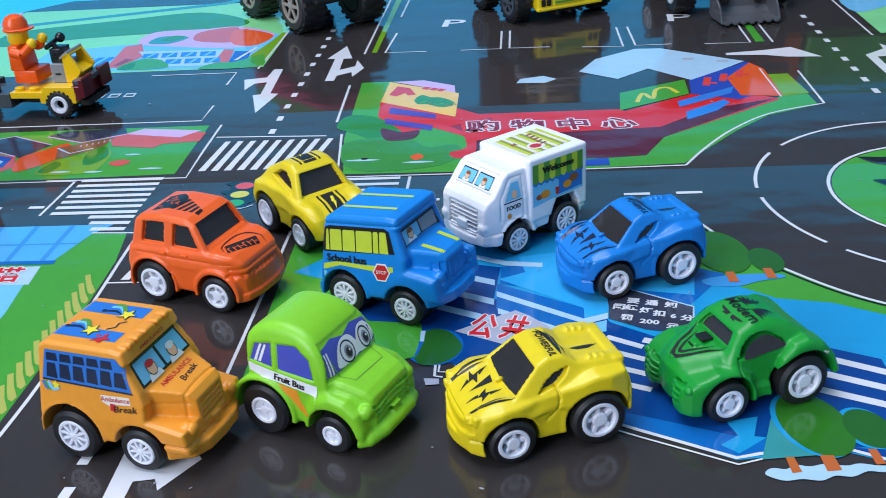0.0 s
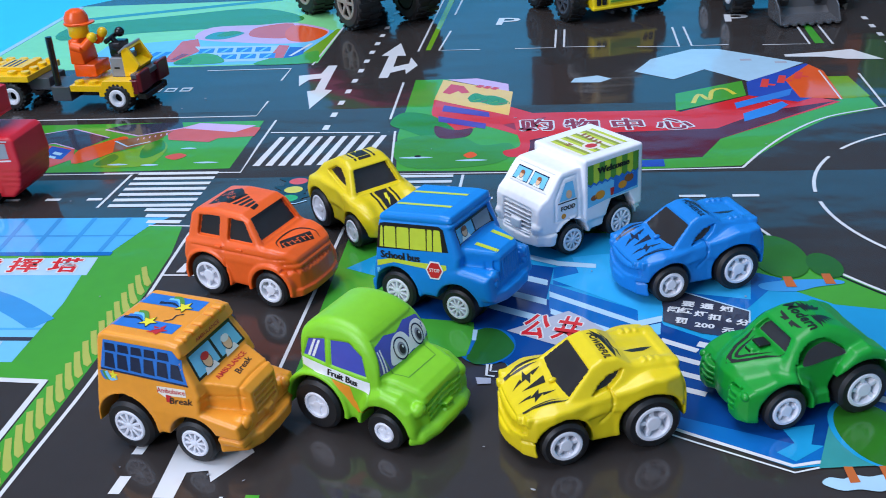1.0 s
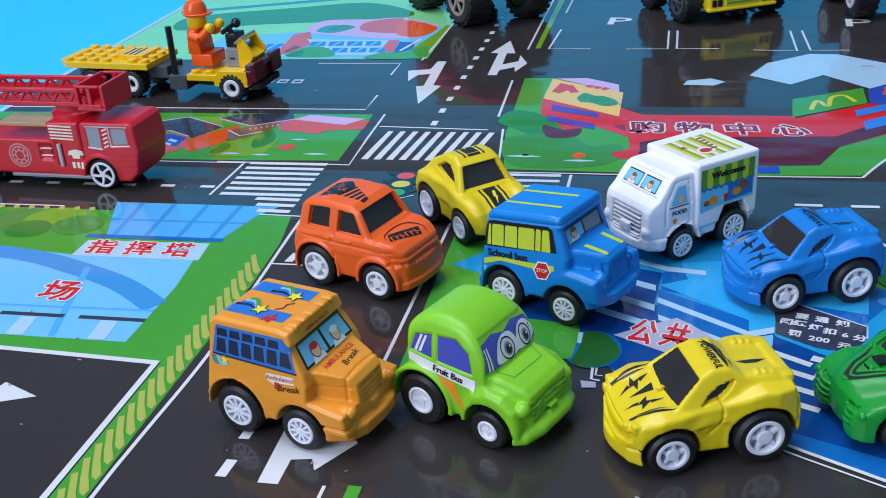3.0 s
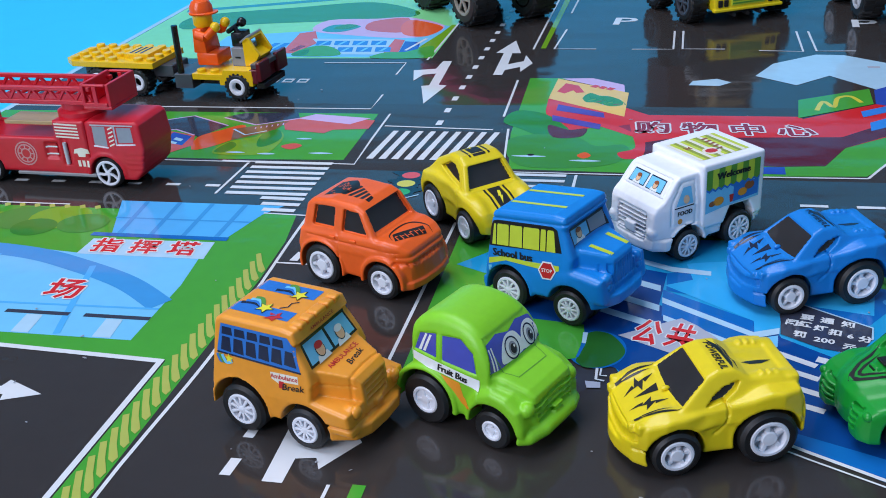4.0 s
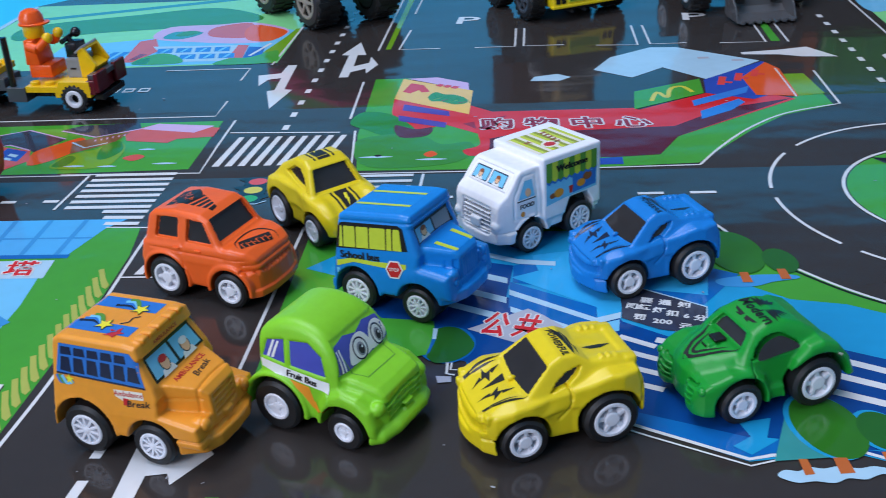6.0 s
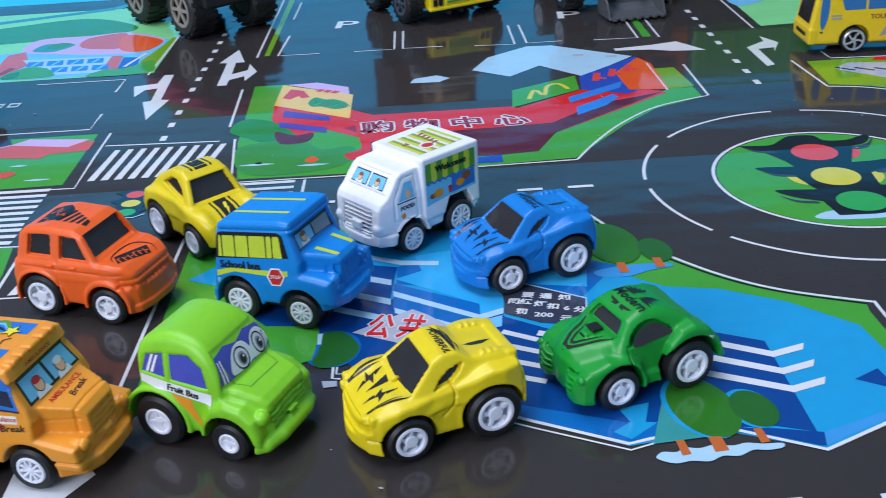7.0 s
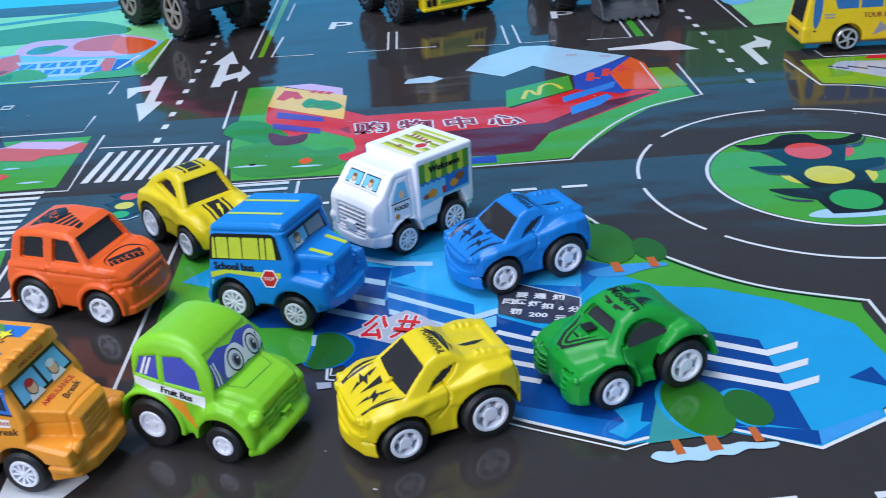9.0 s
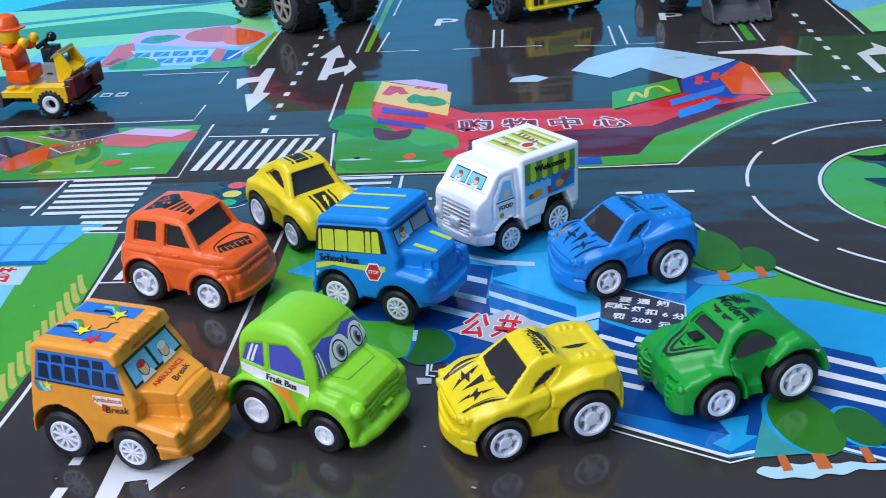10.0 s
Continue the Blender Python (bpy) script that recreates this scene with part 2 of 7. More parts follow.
# unseen wall, added dark so that the near mat reflects little
tagged(part("reflection_wall", box(-2400, 2400, 1742, 1842, 620, 2300, 0), REFLECTION_DARK), "unseen dark wall above the backdrop, added to darken the mat's reflections", "wall", kind="structure")
tagged(part("wall_south", box(-2400, 2400, -2500, -2400, -31, 2300, 0), WALL), "plain off-white room wall", "wall", kind="structure")
tagged(part("wall_west", box(-2500, -2400, -2400, 2400, -31, 2300, 0), WALL), "plain off-white room wall", "wall", kind="structure")
tagged(part("wall_east", box(2400, 2500, -2400, 2400, -31, 2300, 0), WALL), "plain off-white room wall", "wall", kind="structure")
tagged(part("ceiling", box(-2400, 2400, -2400, 2400, 2300, 2360, 0), WALL), "plain white ceiling", "ceiling", kind="structure")

# ---- print: west side ----
printed("lawn", [(-366, 252), (-221, 249), (-162, 246), (-162, 180), (-152.5, 180), (-152.5, 300), (-154, 330), (-158, 354), (-366, 354)], "lawn", 1)
printed("pavement_line", ribbon([(-366, 255), (-300, 251), (-221, 248.5), (-163, 245.5)], 2.2), "white", 3)
line("pavement_line", [(-163.5, 120), (-163.5, 246.5)], 2.0, 3)
for i in range(30):
    y = 128 + i * 6.35
    printed("fence_board", [(-161.2, y + 6.6), (-159.6, y + 7.6), (-156.4, y + 0.5), (-153.0, y - 5.2), (-153.4, y - 7.6), (-155.2, y - 6.4), (-157.6, y - 1.6)], "fence", 4)
line("lane_line", smooth_line([(-151, 100), (-151, 184), (-150.5, 206), (-149, 251), (-151, 301), (-152.5, 335), (-153, 352)]), 1.5, 3)
pool_w = [(-366, 318), (-267, 318), (-229, 313.5), (-231, 325), (-183, 326.5), (-179, 293), (-179, 256), (-366, 256.5)]
printed("pool", pool_w, "sky", 2)
printed("text_panel", [(-231, 313), (-231, 326), (-181, 327), (-179.5, 313)], "ice", 3)
printed("pool_rim", ribbon(smooth_line([(-330, 322), (-290, 317), (-250, 312), (-225, 304), (-200, 293), (-180, 279)]), 9), "pool_rim", 3)
printed("hull_line", ribbon([(-330, 273), (-179, 276)], 1.2), "glass", 3)
line("hull_line", [(-219, 304), (-206, 257)], 2.4, 3.2, "glass")
line("hull_line", [(-262, 310), (-250, 257)], 2.4, 3.2, "glass")
for x in (-262, -232.5, -203):
    line("window_bar", [(x, 269.5), (x + 24, 269.5)], 2.2, 3.5, "slate")
    printed("light_stripe", [(x + 9, 268), (x + 15, 268), (x + 16.5, 256.5), (x + 10, 256.5)], "ice", 3.6)
printed("glass_roof", [(-238, 362), (-166, 362), (-172, 353), (-178, 331), (-226, 331)], "glass", 2)
for x in range(4):
    line("glazing_bar", [(-223 + x * 13.5, 331), (-226 + x * 14.5, 362)], 2.0, 3, "pool_rim")
line("glazing_bar", [(-232, 345.5), (-174, 345.5)], 1.5, 3.1, "pool_rim")
line("glazing_bar", [(-234, 330), (-177, 330)], 3.0, 3.2, "pool_mid")
for x, y, r, c in ((-286, 338, 9, "olive"), (-272, 342, 11, "lawn_mid"), (-256, 344, 11, "olive"), (-243, 339, 9, "lawn_mid"), (-262, 334, 8, "lawn_dark")):
    printed("bush", ellipse(x, y, r * 1.2, r, n=18), c, 3)
for i in range(3):
    line("bay_bar", [(-236 + i * 8.5, 528), (-230 + i * 8.5, 528)], 7, 3)
    line("bay_bar", [(-235 + i * 8.5, 528), (-231 + i * 8.5, 528)], 3, 3.4, "asphalt")
line("road_line", [(-366, 356.5), (-259, 356.5)], 1.2, 4)
for i in range(9):
    line("fence_board", [(-300 + i * 7, 353), (-302 + i * 7, 356)], 2.2, 3.5, "fence")
for i, c in enumerate("指挥塔"):
    outlined_text(c, -222.0 + i * 15.6, 319.8, 11.8, 5, "red", "white", shear=-0.12)
for i, c in enumerate("机场"):
    outlined_text(c, -258.0 + i * 38.5, 285.2, 14.5, 5, "red", "white", shear=-0.1)
printed("road_arrow", [(-240, 226.5), (-206, 226.5), (-205, 230), (-191, 224), (-202, 219.5), (-203, 222.5), (-240, 222.5)], "white", 3)

# ---- print: west road and crossings ----
line("road_line", [(-366, 408.5), (-199, 408)], 1.2, 3)
line("road_line", [(-199.5, 407), (-200.5, 372)], 1.5, 3)
for i in range(10):
    line("lane_dash", [(-208.5 - i * 18.3, 380.5), (-202 - i * 18.3, 380.5)], 2.4, 3)
for i in range(7):
    y = 408 - i * 5.7
    line("crossing_stripe", [(-196.5, y), (-160.5, y)], 2.9, 3)
for i in range(3):
    line("crossing_stripe", [(-179 + i * 2.5, 369.5 - i * 5.7), (-160, 369 - i * 5.7)], 2.9, 3)
line("road_line", [(-172, 354.5), (-152, 353.5)], 1.2, 3.1)
printed("lawn", [(-366, 411), (-212, 411), (-157, 413), (-158, 475), (-366, 474)], "lawn", 1)
printed("red_roof", [(-203, 462), (-191, 472), (-157, 465), (-157, 453), (-174, 451), (-177, 446), (-198, 450)], "brick", 3)
printed("red_roof_top", [(-197, 466), (-190, 473), (-160, 468), (-168, 459)], "lilac", 3.3)
printed("grey_roof", [(-274, 458), (-266.4, 461.5), (-253.2, 468.4), (-229.2, 454.3), (-238, 438), (-242.3, 441), (-254.3, 448), (-274, 440)], "slate", 2.6)
line("roof_edge", [(-274, 457), (-266.4, 461), (-253.2, 468), (-229.2, 454.3)], 1.2, 3.6, "lilac")
line("roof_edge", [(-270, 441), (-254.3, 448), (-241, 440.3)], 1.2, 3.6, "lilac")
printed("red_wall", [(-274, 438), (-258, 446), (-240.5, 440), (-235.7, 427), (-242.5, 417), (-274, 412)], "brick", 3)
printed("blue_window", [(-254, 431), (-253.5, 444), (-241.5, 438.8), (-241, 426.5)], "sign_blue", 3.3)
printed("window_shine", [(-249, 434), (-249, 437), (-244, 434.6), (-244, 431.6)], "ice", 3.5)
printed("window_shine", [(-249, 429.5), (-249, 432), (-245, 430), (-245, 427.6)], "ice", 3.5)
printed("orange_wall", smooth_line([(-238, 438), (-230, 448), (-222.5, 456), (-218, 450), (-217.6, 439), (-225.5, 426), (-234, 421.5)], 3, True), "orange", 3.1)
printed("dark_roof", [(-236, 467), (-228, 473), (-200, 475), (-196, 466), (-215.4, 456.5)], "slate", 3.2)
line("roof_edge", [(-236, 466), (-215.2, 456), (-196, 466.5)], 1.5, 3.6, "lilac")
printed("roof_shade", [(-224.3, 450), (-214.6, 455), (-200, 462.5), (-203.6, 448), (-214, 439), (-219.5, 434.5)], "brown", 3.3)
for i in range(6):
    line("roof_tick", [(-214 + 2.4 * i, 452.6 + 1.3 * i), (-213.4 + 2.4 * i, 450.2 + 1.3 * i)], 0.8, 3.5, "lilac")
line("roof_edge", [(-224.3, 449.6), (-215.4, 442), (-206.4, 448)], 1.3, 3.7, "ice")
printed("bush", smooth_line([(-221, 417), (-221, 430), (-214, 437), (-208.6, 440), (-202.2, 449), (-195.6, 442), (-194, 428), (-198, 417)], 5, True), "olive", 3.4)
printed("bush", smooth_line([(-222, 420), (-219, 432), (-214, 428), (-216, 419)], 4, True), "lawn_dark", 3.5)
printed("bush", smooth_line([(-204, 428), (-207, 443), (-201.3, 450), (-195.6, 438), (-199, 428)], 4, True), "lawn_dark", 3.6)
for x, y, w in ((-216, 419, 10), (-200, 418, 9), (-176, 420, 12), (-188, 438, 8)):
    printed("cloud", smooth_line([(x, y), (x + w * 0.5, y + 1.2), (x + w, y), (x + w * 0.5, y - 0.9)], 3, True), "ice", 3.8)
printed("bush", smooth_line([(-192, 428), (-187, 432), (-182, 429), (-186, 424)], 4, True), "brick", 3.5)
line("road_line", [(-213, 409), (-150.5, 408), (-151.5, 440), (-152, 475)], 1.4, 3.2)
line("road_line", [(-150, 457.5), (-97, 454.5)], 1.5, 3)
for i in range(9):
    printed("crossing_stripe", [(-144 + i * 6.05, 451), (-141.4 + i * 6.05, 451), (-144.0 + i * 5.75, 415), (-147.2 + i * 5.75, 415)], "white", 3)
line("crossing_stripe", [(-95.2, 447), (-97.0, 415)], 1.2, 3)
for i in range(4):
    line("crossing_stripe", [(-86, 401 - i * 6), (-57, 401 - i * 6)], 2.6, 3)
line("road_line", [(-53, 402), (-53, 372)], 1.5, 3)
for x in (-49, -1, 33, 53):
    line("lane_dash", [(x, 377.5), (x + 10, 377.5)], 2.2, 3)
line("road_line", [(-366, 482), (-164, 482), (-164, 505)], 1.5, 3)
line("road_line", [(-215, 562.5), (-166, 562.5), (-166, 540)], 1.5, 3)
line("road_line", [(-155, 568), (-152.5, 700)], 1.5, 3)
line("road_line", [(-95, 473), (-97, 531)], 1.5, 3)
line("road_line", [(-97, 590), (-96, 765)], 1.5, 3)
printed("verge", [(-93, 592), (-90, 592), (-88, 765), (-92, 765)], "olive", 2)
for i in range(18):
    y = 463 + i * 18.3
    printed("lane_dash", [(-125.8, y - 3.2), (-122.8, y - 3.2), (-122.8, y + 3.2), (-125.8, y + 3.2)], "white", 3)
printed("road_arrow", [(-140, 566), (-145.2, 566), (-146, 551), (-158, 548), (-153.5, 529), (-150.5, 540), (-144, 542), (-143, 521), (-147, 520), (-139, 491), (-133.5, 521), (-138, 522)], "white", 3)
printed("road_arrow", [(-112, 540), (-107, 540), (-107, 549), (-99.5, 555), (-98, 546), (-93.5, 562), (-99.5, 578), (-99, 566), (-107, 560), (-108, 582), (-103, 582), (-110, 609), (-117.5, 583), (-113, 582)], "white", 3)
line("road_line", [(-151, 301), (-151.5, 313), (-133, 313)], 1.4, 3)
for i in range(4):
    printed("crossing_stripe", [(-146 + 5.5 * i, 322), (-143.5 + 5.5 * i, 322), (-143.8 + 5.5 * i, 315), (-147 + 5.5 * i, 315)], "white", 3)

# ---- print: south lane ----
line("lane_line", [(-93.5, 226), (-93.5, 352)], 1.4, 3)
for y in (160, 179, 196, 212):
    printed("lane_dash", [(-123, y), (-120, y), (-119.5, y + 7), (-122.5, y + 7)], "white", 3)
printed("road_arrow", [(-111, 195), (-105.5, 195), (-105.5, 205), (-100, 206), (-98, 201.5), (-90, 214), (-96, 222), (-101, 216), (-105, 216), (-106, 230), (-112, 228)], "white", 3)
line("lane_line", [(-93.5, 120), (-93.5, 196)], 1.2, 3)
printed("verge", [(-87.5, 120), (-83, 120), (-84, 197), (-87.5, 197)], "lawn", 2)

# ---- print: far west lawn ----
printed("lawn", [(-364, 571), (-153, 572), (-153, 648), (-158, 735), (-364, 735)], "lawn_pale", 1)
printed("flower_bed", [(-300, 576), (-167, 573), (-159, 580), (-157, 643), (-191, 666), (-244, 660), (-246, 634), (-300, 622)], "sky", 2)
printed("lilac_roof", smooth_line([(-246, 634), (-244, 661), (-212, 664), (-190, 667), (-162, 646), (-166, 622), (-184, 616), (-214, 622)], 4, True), "lilac", 2.4)
printed("far_lawn", smooth_line([(-340, 640), (-292, 652), (-254, 657), (-198, 664), (-187, 682), (-227, 711), (-280, 698), (-345, 676)], 5, True), "lawn_mid", 2.2)
printed("pond_edge", smooth_line([(-240, 634), (-236, 649), (-217, 645), (-226, 631)], 5, True), "teal", 3)
printed("bush", smooth_line([(-234, 640), (-228, 650), (-219, 646), (-226, 637)], 5, True), "lawn_mid", 3.2)
printed("pink_roof", smooth_line([(-212, 638), (-212, 657), (-190, 665), (-184, 632), (-198, 630)], 4, True), "brick", 3)
printed("pink_wall", [(-249, 582), (-241, 582), (-233, 606), (-244, 633), (-253, 628)], "brick", 3.1)
printed("wall_mark", [(-246, 586), (-242, 586), (-238, 598), (-243, 600)], "crimson", 3.3)
printed("window_front", [(-240, 615), (-186, 612), (-183, 579), (-219, 580)], "ice", 3.2)
for i in range(4):
    for j in range(2):
        x, y = -233 + i * 11.8 + j * 6.5, 609.5 - j * 14.5
        printed("window_pane", [(x - 2, y), (x + 7.6, y), (x + 9.6, y - 10), (x, y - 10)], "blue_bar", 3.5)
        printed("pane_shine", [(x + 4, y - 1), (x + 6, y - 1), (x + 4, y - 9), (x + 2, y - 9)], "sky", 3.7)
printed("salmon_wall", [(-185, 582), (-186, 613), (-179, 611), (-176, 582)], "brick", 3.6)
printed("blue_wall", [(-176, 584), (-178, 608), (-168, 606), (-165, 584)], "sign_blue", 3.3)
line("wall_line", [(-173, 588), (-166, 614)], 2.0, 3.8)
for i in range(3):
    printed("blue_window", [(-272 + i * 7, 589), (-268 + i * 6.5, 605), (-264 + i * 6.5, 605), (-267 + i * 7, 589)], "blue_bar", 3.2)
printed("lawn", smooth_line([(-190, 572), (-184, 584), (-172, 585), (-160, 598), (-156, 590), (-156, 573)], 4, True), "lawn", 3.9)
printed("bush", smooth_line([(-240, 577), (-238, 592), (-228, 599), (-216, 590), (-212, 577)], 5, True), "lawn", 3.6)
printed("bush", smooth_line([(-240, 577), (-240, 586), (-234, 590), (-232, 578)], 5, True), "lawn_dark", 3.8)
printed("orange_bed", smooth_line([(-183, 624), (-190, 646), (-186, 660), (-164, 645), (-162, 632), (-169, 619)], 5, True), "orange", 3)
printed("verge", [(-171, 572), (-160, 626), (-157, 647), (-154, 647), (-154, 572)], "olive", 2.6)
line("path_line", [(-360, 690), (-290, 712), (-215, 736)], 8, 2, "teal")
line("path_line", [(-215, 736), (-190, 765)], 8, 2, "teal")

# ---- print: parking and mall ----
for a in ([(-61, 590.5), (-85, 591), (-82.5, 634)], [(-84, 674), (-83, 720)], [(-41, 590), (-18, 590), (-18, 629)], [(-13, 629), (-13, 590.5), (10, 590)],
          [(28, 587), (51, 585), (50.5, 627)], [(57, 627), (58, 586), (78, 586)], [(96, 584), (121, 583), (121, 640)], [(133, 640), (133, 582)]):
    line("parking_line", a, 1.5, 3)
printed("verge", [(124, 584), (129, 584), (128.5, 660), (125, 660)], "lawn", 2)
mat_text("P", -49, 652, 24, 3, sx=1.3, rot=-4)
mat_text("P", 89, 643, 24, 3, sx=1.3, rot=-4)
printed("lawn", [(-91, 535), (-88, 450), (-82, 407), (12, 405), (60.5, 408), (88, 444), (106, 463), (131, 475), (128, 524), (117, 524), (116, 488), (52, 438), (-60, 470), (-72, 535)], "lawn", 1)
printed("lawn_tip", [(117, 524), (128, 524), (131, 492), (118, 489)], "olive", 2)
printed("mall_wall", [(-77, 501), (-76, 482), (-72, 463), (-61, 452), (-49, 462), (-31, 447), (-24, 432), (-32, 410), (26, 417), (46, 418), (56, 439), (116, 485), (97, 500), (76, 497), (42, 475), (40, 478), (-27, 478), (-38, 488)], "red", 2)
printed("mall_shadow", [(-30, 440), (-14, 448), (56, 452), (80, 474), (114, 486), (56, 439), (46, 418), (26, 416), (-25, 420)], "maroon", 2.5)
printed("mall_path", [(-40, 462), (-20, 472), (-26, 458), (-34, 455)], "crimson", 2.7)
printed("shop_step", [(5, 408), (30, 408), (30, 416), (6, 414)], "sign_blue", 3)
printed("bush", smooth_line([(-88, 440), (-75, 450), (-58, 447), (-48, 436), (-36, 438), (-33, 425), (-45, 412), (-78, 411)], 5, True), "lawn_mid", 3)
printed("bush", smooth_line([(-72, 462), (-62, 456), (-54, 458), (-56, 447), (-68, 446)], 4, True), "maroon", 3.2)
printed("shop_sign", [(-76, 534), (-38, 511), (-38, 475), (-77, 501)], "sign_yellow", 3.4)
printed("shop_gable", [(-74, 534), (-58, 535), (-41, 524), (-40, 512)], "lilac", 3.3)
printed("sign_mark", [(-74, 512), (-71, 526), (-64, 522), (-60, 511), (-64, 510), (-66, 514), (-70, 509)], "red", 3.8)
for i in range(3):
    line("sign_bar", [(-57 + i * 4, 522 - i * 2), (-54 + i * 4, 520 - i * 2)], 4, 3.8, "red")
printed("sign_leaf", smooth_line([(-60, 503), (-57, 510), (-52, 506), (-47, 505), (-41, 499), (-40, 492), (-46, 490), (-53, 495), (-58, 496)], 4, True), "lawn_mid", 3.7)
for i in range(7):
    line("sign_bar", [(-60 + i * 3.0, 501 - i * 1.7), (-57.5 + i * 3.0 + (i % 3), 508 - i * 1.9 - (i % 2) * 3), (-56 + i * 2.9, 501 - i * 1.5)], 0.9, 3.8, "lawn_dark")
for i in range(4):
    line("sign_bar", [(-57 + i * 4.2, 498 - i * 2.0), (-53 + i * 4.2, 501 - i * 2.4)], 1.1, 3.9, "brown" if i % 2 else "olive")
printed("lawn_shade", smooth_line([(-94, 466), (-90, 482), (-75, 477), (-61, 454), (-66, 446), (-75, 448), (-84, 456)], 4, True), "lawn_dark", 2.8)
printed("wall_foot", smooth_line([(-35, 468), (-28, 451), (-27, 426), (-34.5, 421), (-38, 428), (-31, 434), (-33, 451)], 4, True), "red", 3.1)
printed("flower", smooth_line([(-55, 424), (-52, 428), (-49, 424), (-52, 420.5)], 4, True), "orange", 3.4)
for x0, x1, y in ((-83.4, -68, 422), (-58, -44, 418)):
    printed("cloud", smooth_line([(x0, y), ((x0 + x1) / 2, y + 1.2), (x1, y), ((x0 + x1) / 2, y - 1.0)], 4, True), "ice", 3.4)
printed("flower", ellipse(-75, 423.6, 1.6, 1.2, n=12), "black", 3.8)
printed("awning", [(-71, 492), (-48, 480), (-47, 473), (-71, 483)], "violet", 3.4)
printed("awning", [(-72, 476), (-48, 464), (-48, 457), (-71, 468)], "violet", 3.4)
for i, c in enumerate("购物中心"):
    outlined_text(c, -24 + i * 20.6, 459.5 - i * 0.6, 15.5, 5, "crimson", "white", sx=1.05, shear=-0.1, rim=0.8)
printed("white_roof", [(24, 540), (34, 562), (57, 579), (71, 578), (111, 548), (80, 518), (60, 541), (43, 525)], "ice", 3)
for x, y in ((80, 556), (97, 550)):
    line("roof_hatch", [(x, y), (x + 6, y)], 3.5, 3.5, "grey")
# pale patch painted in as the works truck's white mirrored in the film
printed("truck_reflection", [(-7, 531), (5, 535), (12, 529), (6, 523), (-9, 524)], "ice", 3)
printed("green_sign", [(40, 476), (42, 502), (76, 520), (75, 497)], "lawn", 3.6)
line("sign_arch", smooth_line([(49, 487), (53, 500), (57, 492), (60, 505), (66, 508), (70, 499)], 5), 2.2, 4, "lamp_yellow")
printed("shop_front", [(78, 518), (112, 547), (117, 534), (117, 500), (97, 486), (76, 497)], "sign_blue", 3.2)
printed("shop_side", [(97, 520), (113, 545), (118, 533), (118, 489), (99, 492)], "orange", 3.4)
for i in range(3):
    line("sign_bar", [(85 + i * 9, 509 + i * 6), (88 + i * 9, 522 + i * 5)], 3.5, 3.9, "lamp_red")
    line("sign_bar", [(85 + i * 9, 514 + i * 6), (91 + i * 9, 512 + i * 6)], 2.5, 3.9, "lamp_red")
printed("blue_step", [(68, 486), (98, 506), (95, 496), (68, 478)], "blue_bar", 4)
printed("blue_step", [(70, 471), (90, 487), (92, 482), (84, 471), (69, 460)], "blue_bar", 4)
line("kerb_line", [(-90, 456), (-84, 403.5), (-20, 403.5), (60.5, 405.5)] + smooth_line([(61, 406), (72, 425), (87, 446), (107, 465), (134, 476.5)]) + [(134, 528)], 1.4, 4)
line("kerb_line", [(116, 534), (117, 488)], 1.0, 4)
printed("road_arrow", [(104, 564), (125, 567), (140, 571), (152, 551), (134, 553), (123, 558), (104, 560)], "white", 3)

# ---- print: roundabout ----
printed("island_lawn", ellipse(158, 373, 46, 46), "lawn", 1)
o = ellipse(158, 373, 47.2, 47.2, n=72)
line("island_line", o + [o[0]], 1.7, 3)
for a, b in ((3, 41), (49, 82), (92, 138), (146, 176), (183, 216), (222, 268), (276, 310), (318, 356)):
    line("lane_dash", ellipse(158, 375, 74, 74, a, b, 14), 1.7, 3)
tl = smooth_line([(129.4, 409.4), (141.7, 408), (147, 412), (153.3, 417.2), (163, 416.3), (165.7, 410), (175.3, 409.2), (183.3, 413.7), (185.5, 411.1), (180.9, 404.5), (175.2, 402.4)], 3) + [(168, 385)]
tl += smooth_line([(175.6, 385.2), (183.1, 386.1), (183.6, 382.8), (180, 377.4), (171.5, 373.7)], 3) + [(170.2, 361.7)]
tl += smooth_line([(176.9, 360.3), (184.1, 360.4), (184, 357), (179.1, 352.5), (173.4, 350.4)], 3) + [(170.2, 338.4), (158.4, 336.7), (145.6, 337.3), (144.2, 350)]
tl += smooth_line([(140.5, 351.9), (135.1, 355.2), (130, 361.2), (133, 362.3), (145.8, 360.7)], 3) + [(144.2, 365.6), (141.7, 374.9)]
tl += smooth_line([(138, 376), (133.6, 378.4), (129.4, 383.6), (131, 385.1), (144.7, 383.9)], 3) + [(143.1, 389.9), (138, 400.1), (132.6, 404.6)]
printed("cloud", smooth_line([(136.8, 337.4), (144.4, 341.6), (158, 340), (169.8, 340.5), (179, 338.6), (177, 335.6), (170.1, 334.0), (155, 333.2), (141, 334.6)], 4, True), "ice", 2)
for k in (0, 1, 2):
    y = 411.5 - 25.5 * k
    printed("visor_rim", smooth_line([(174, y - 10.5), (181.6, y - 7.6), (186.2, y - 1.0), (185.0, y - 4.6), (180.5, y - 11.4), (174.6, y - 13.2)], 4, True), "slate", 3.4)
    printed("visor_rim", smooth_line([(130.4, y - 3.6), (135, y - 8.2), (142, y - 10.4), (141.6, y - 12.2), (134.4, y - 9.8)], 4, True), "slate", 3.4)
printed("lamp_housing", tl, "black", 3)
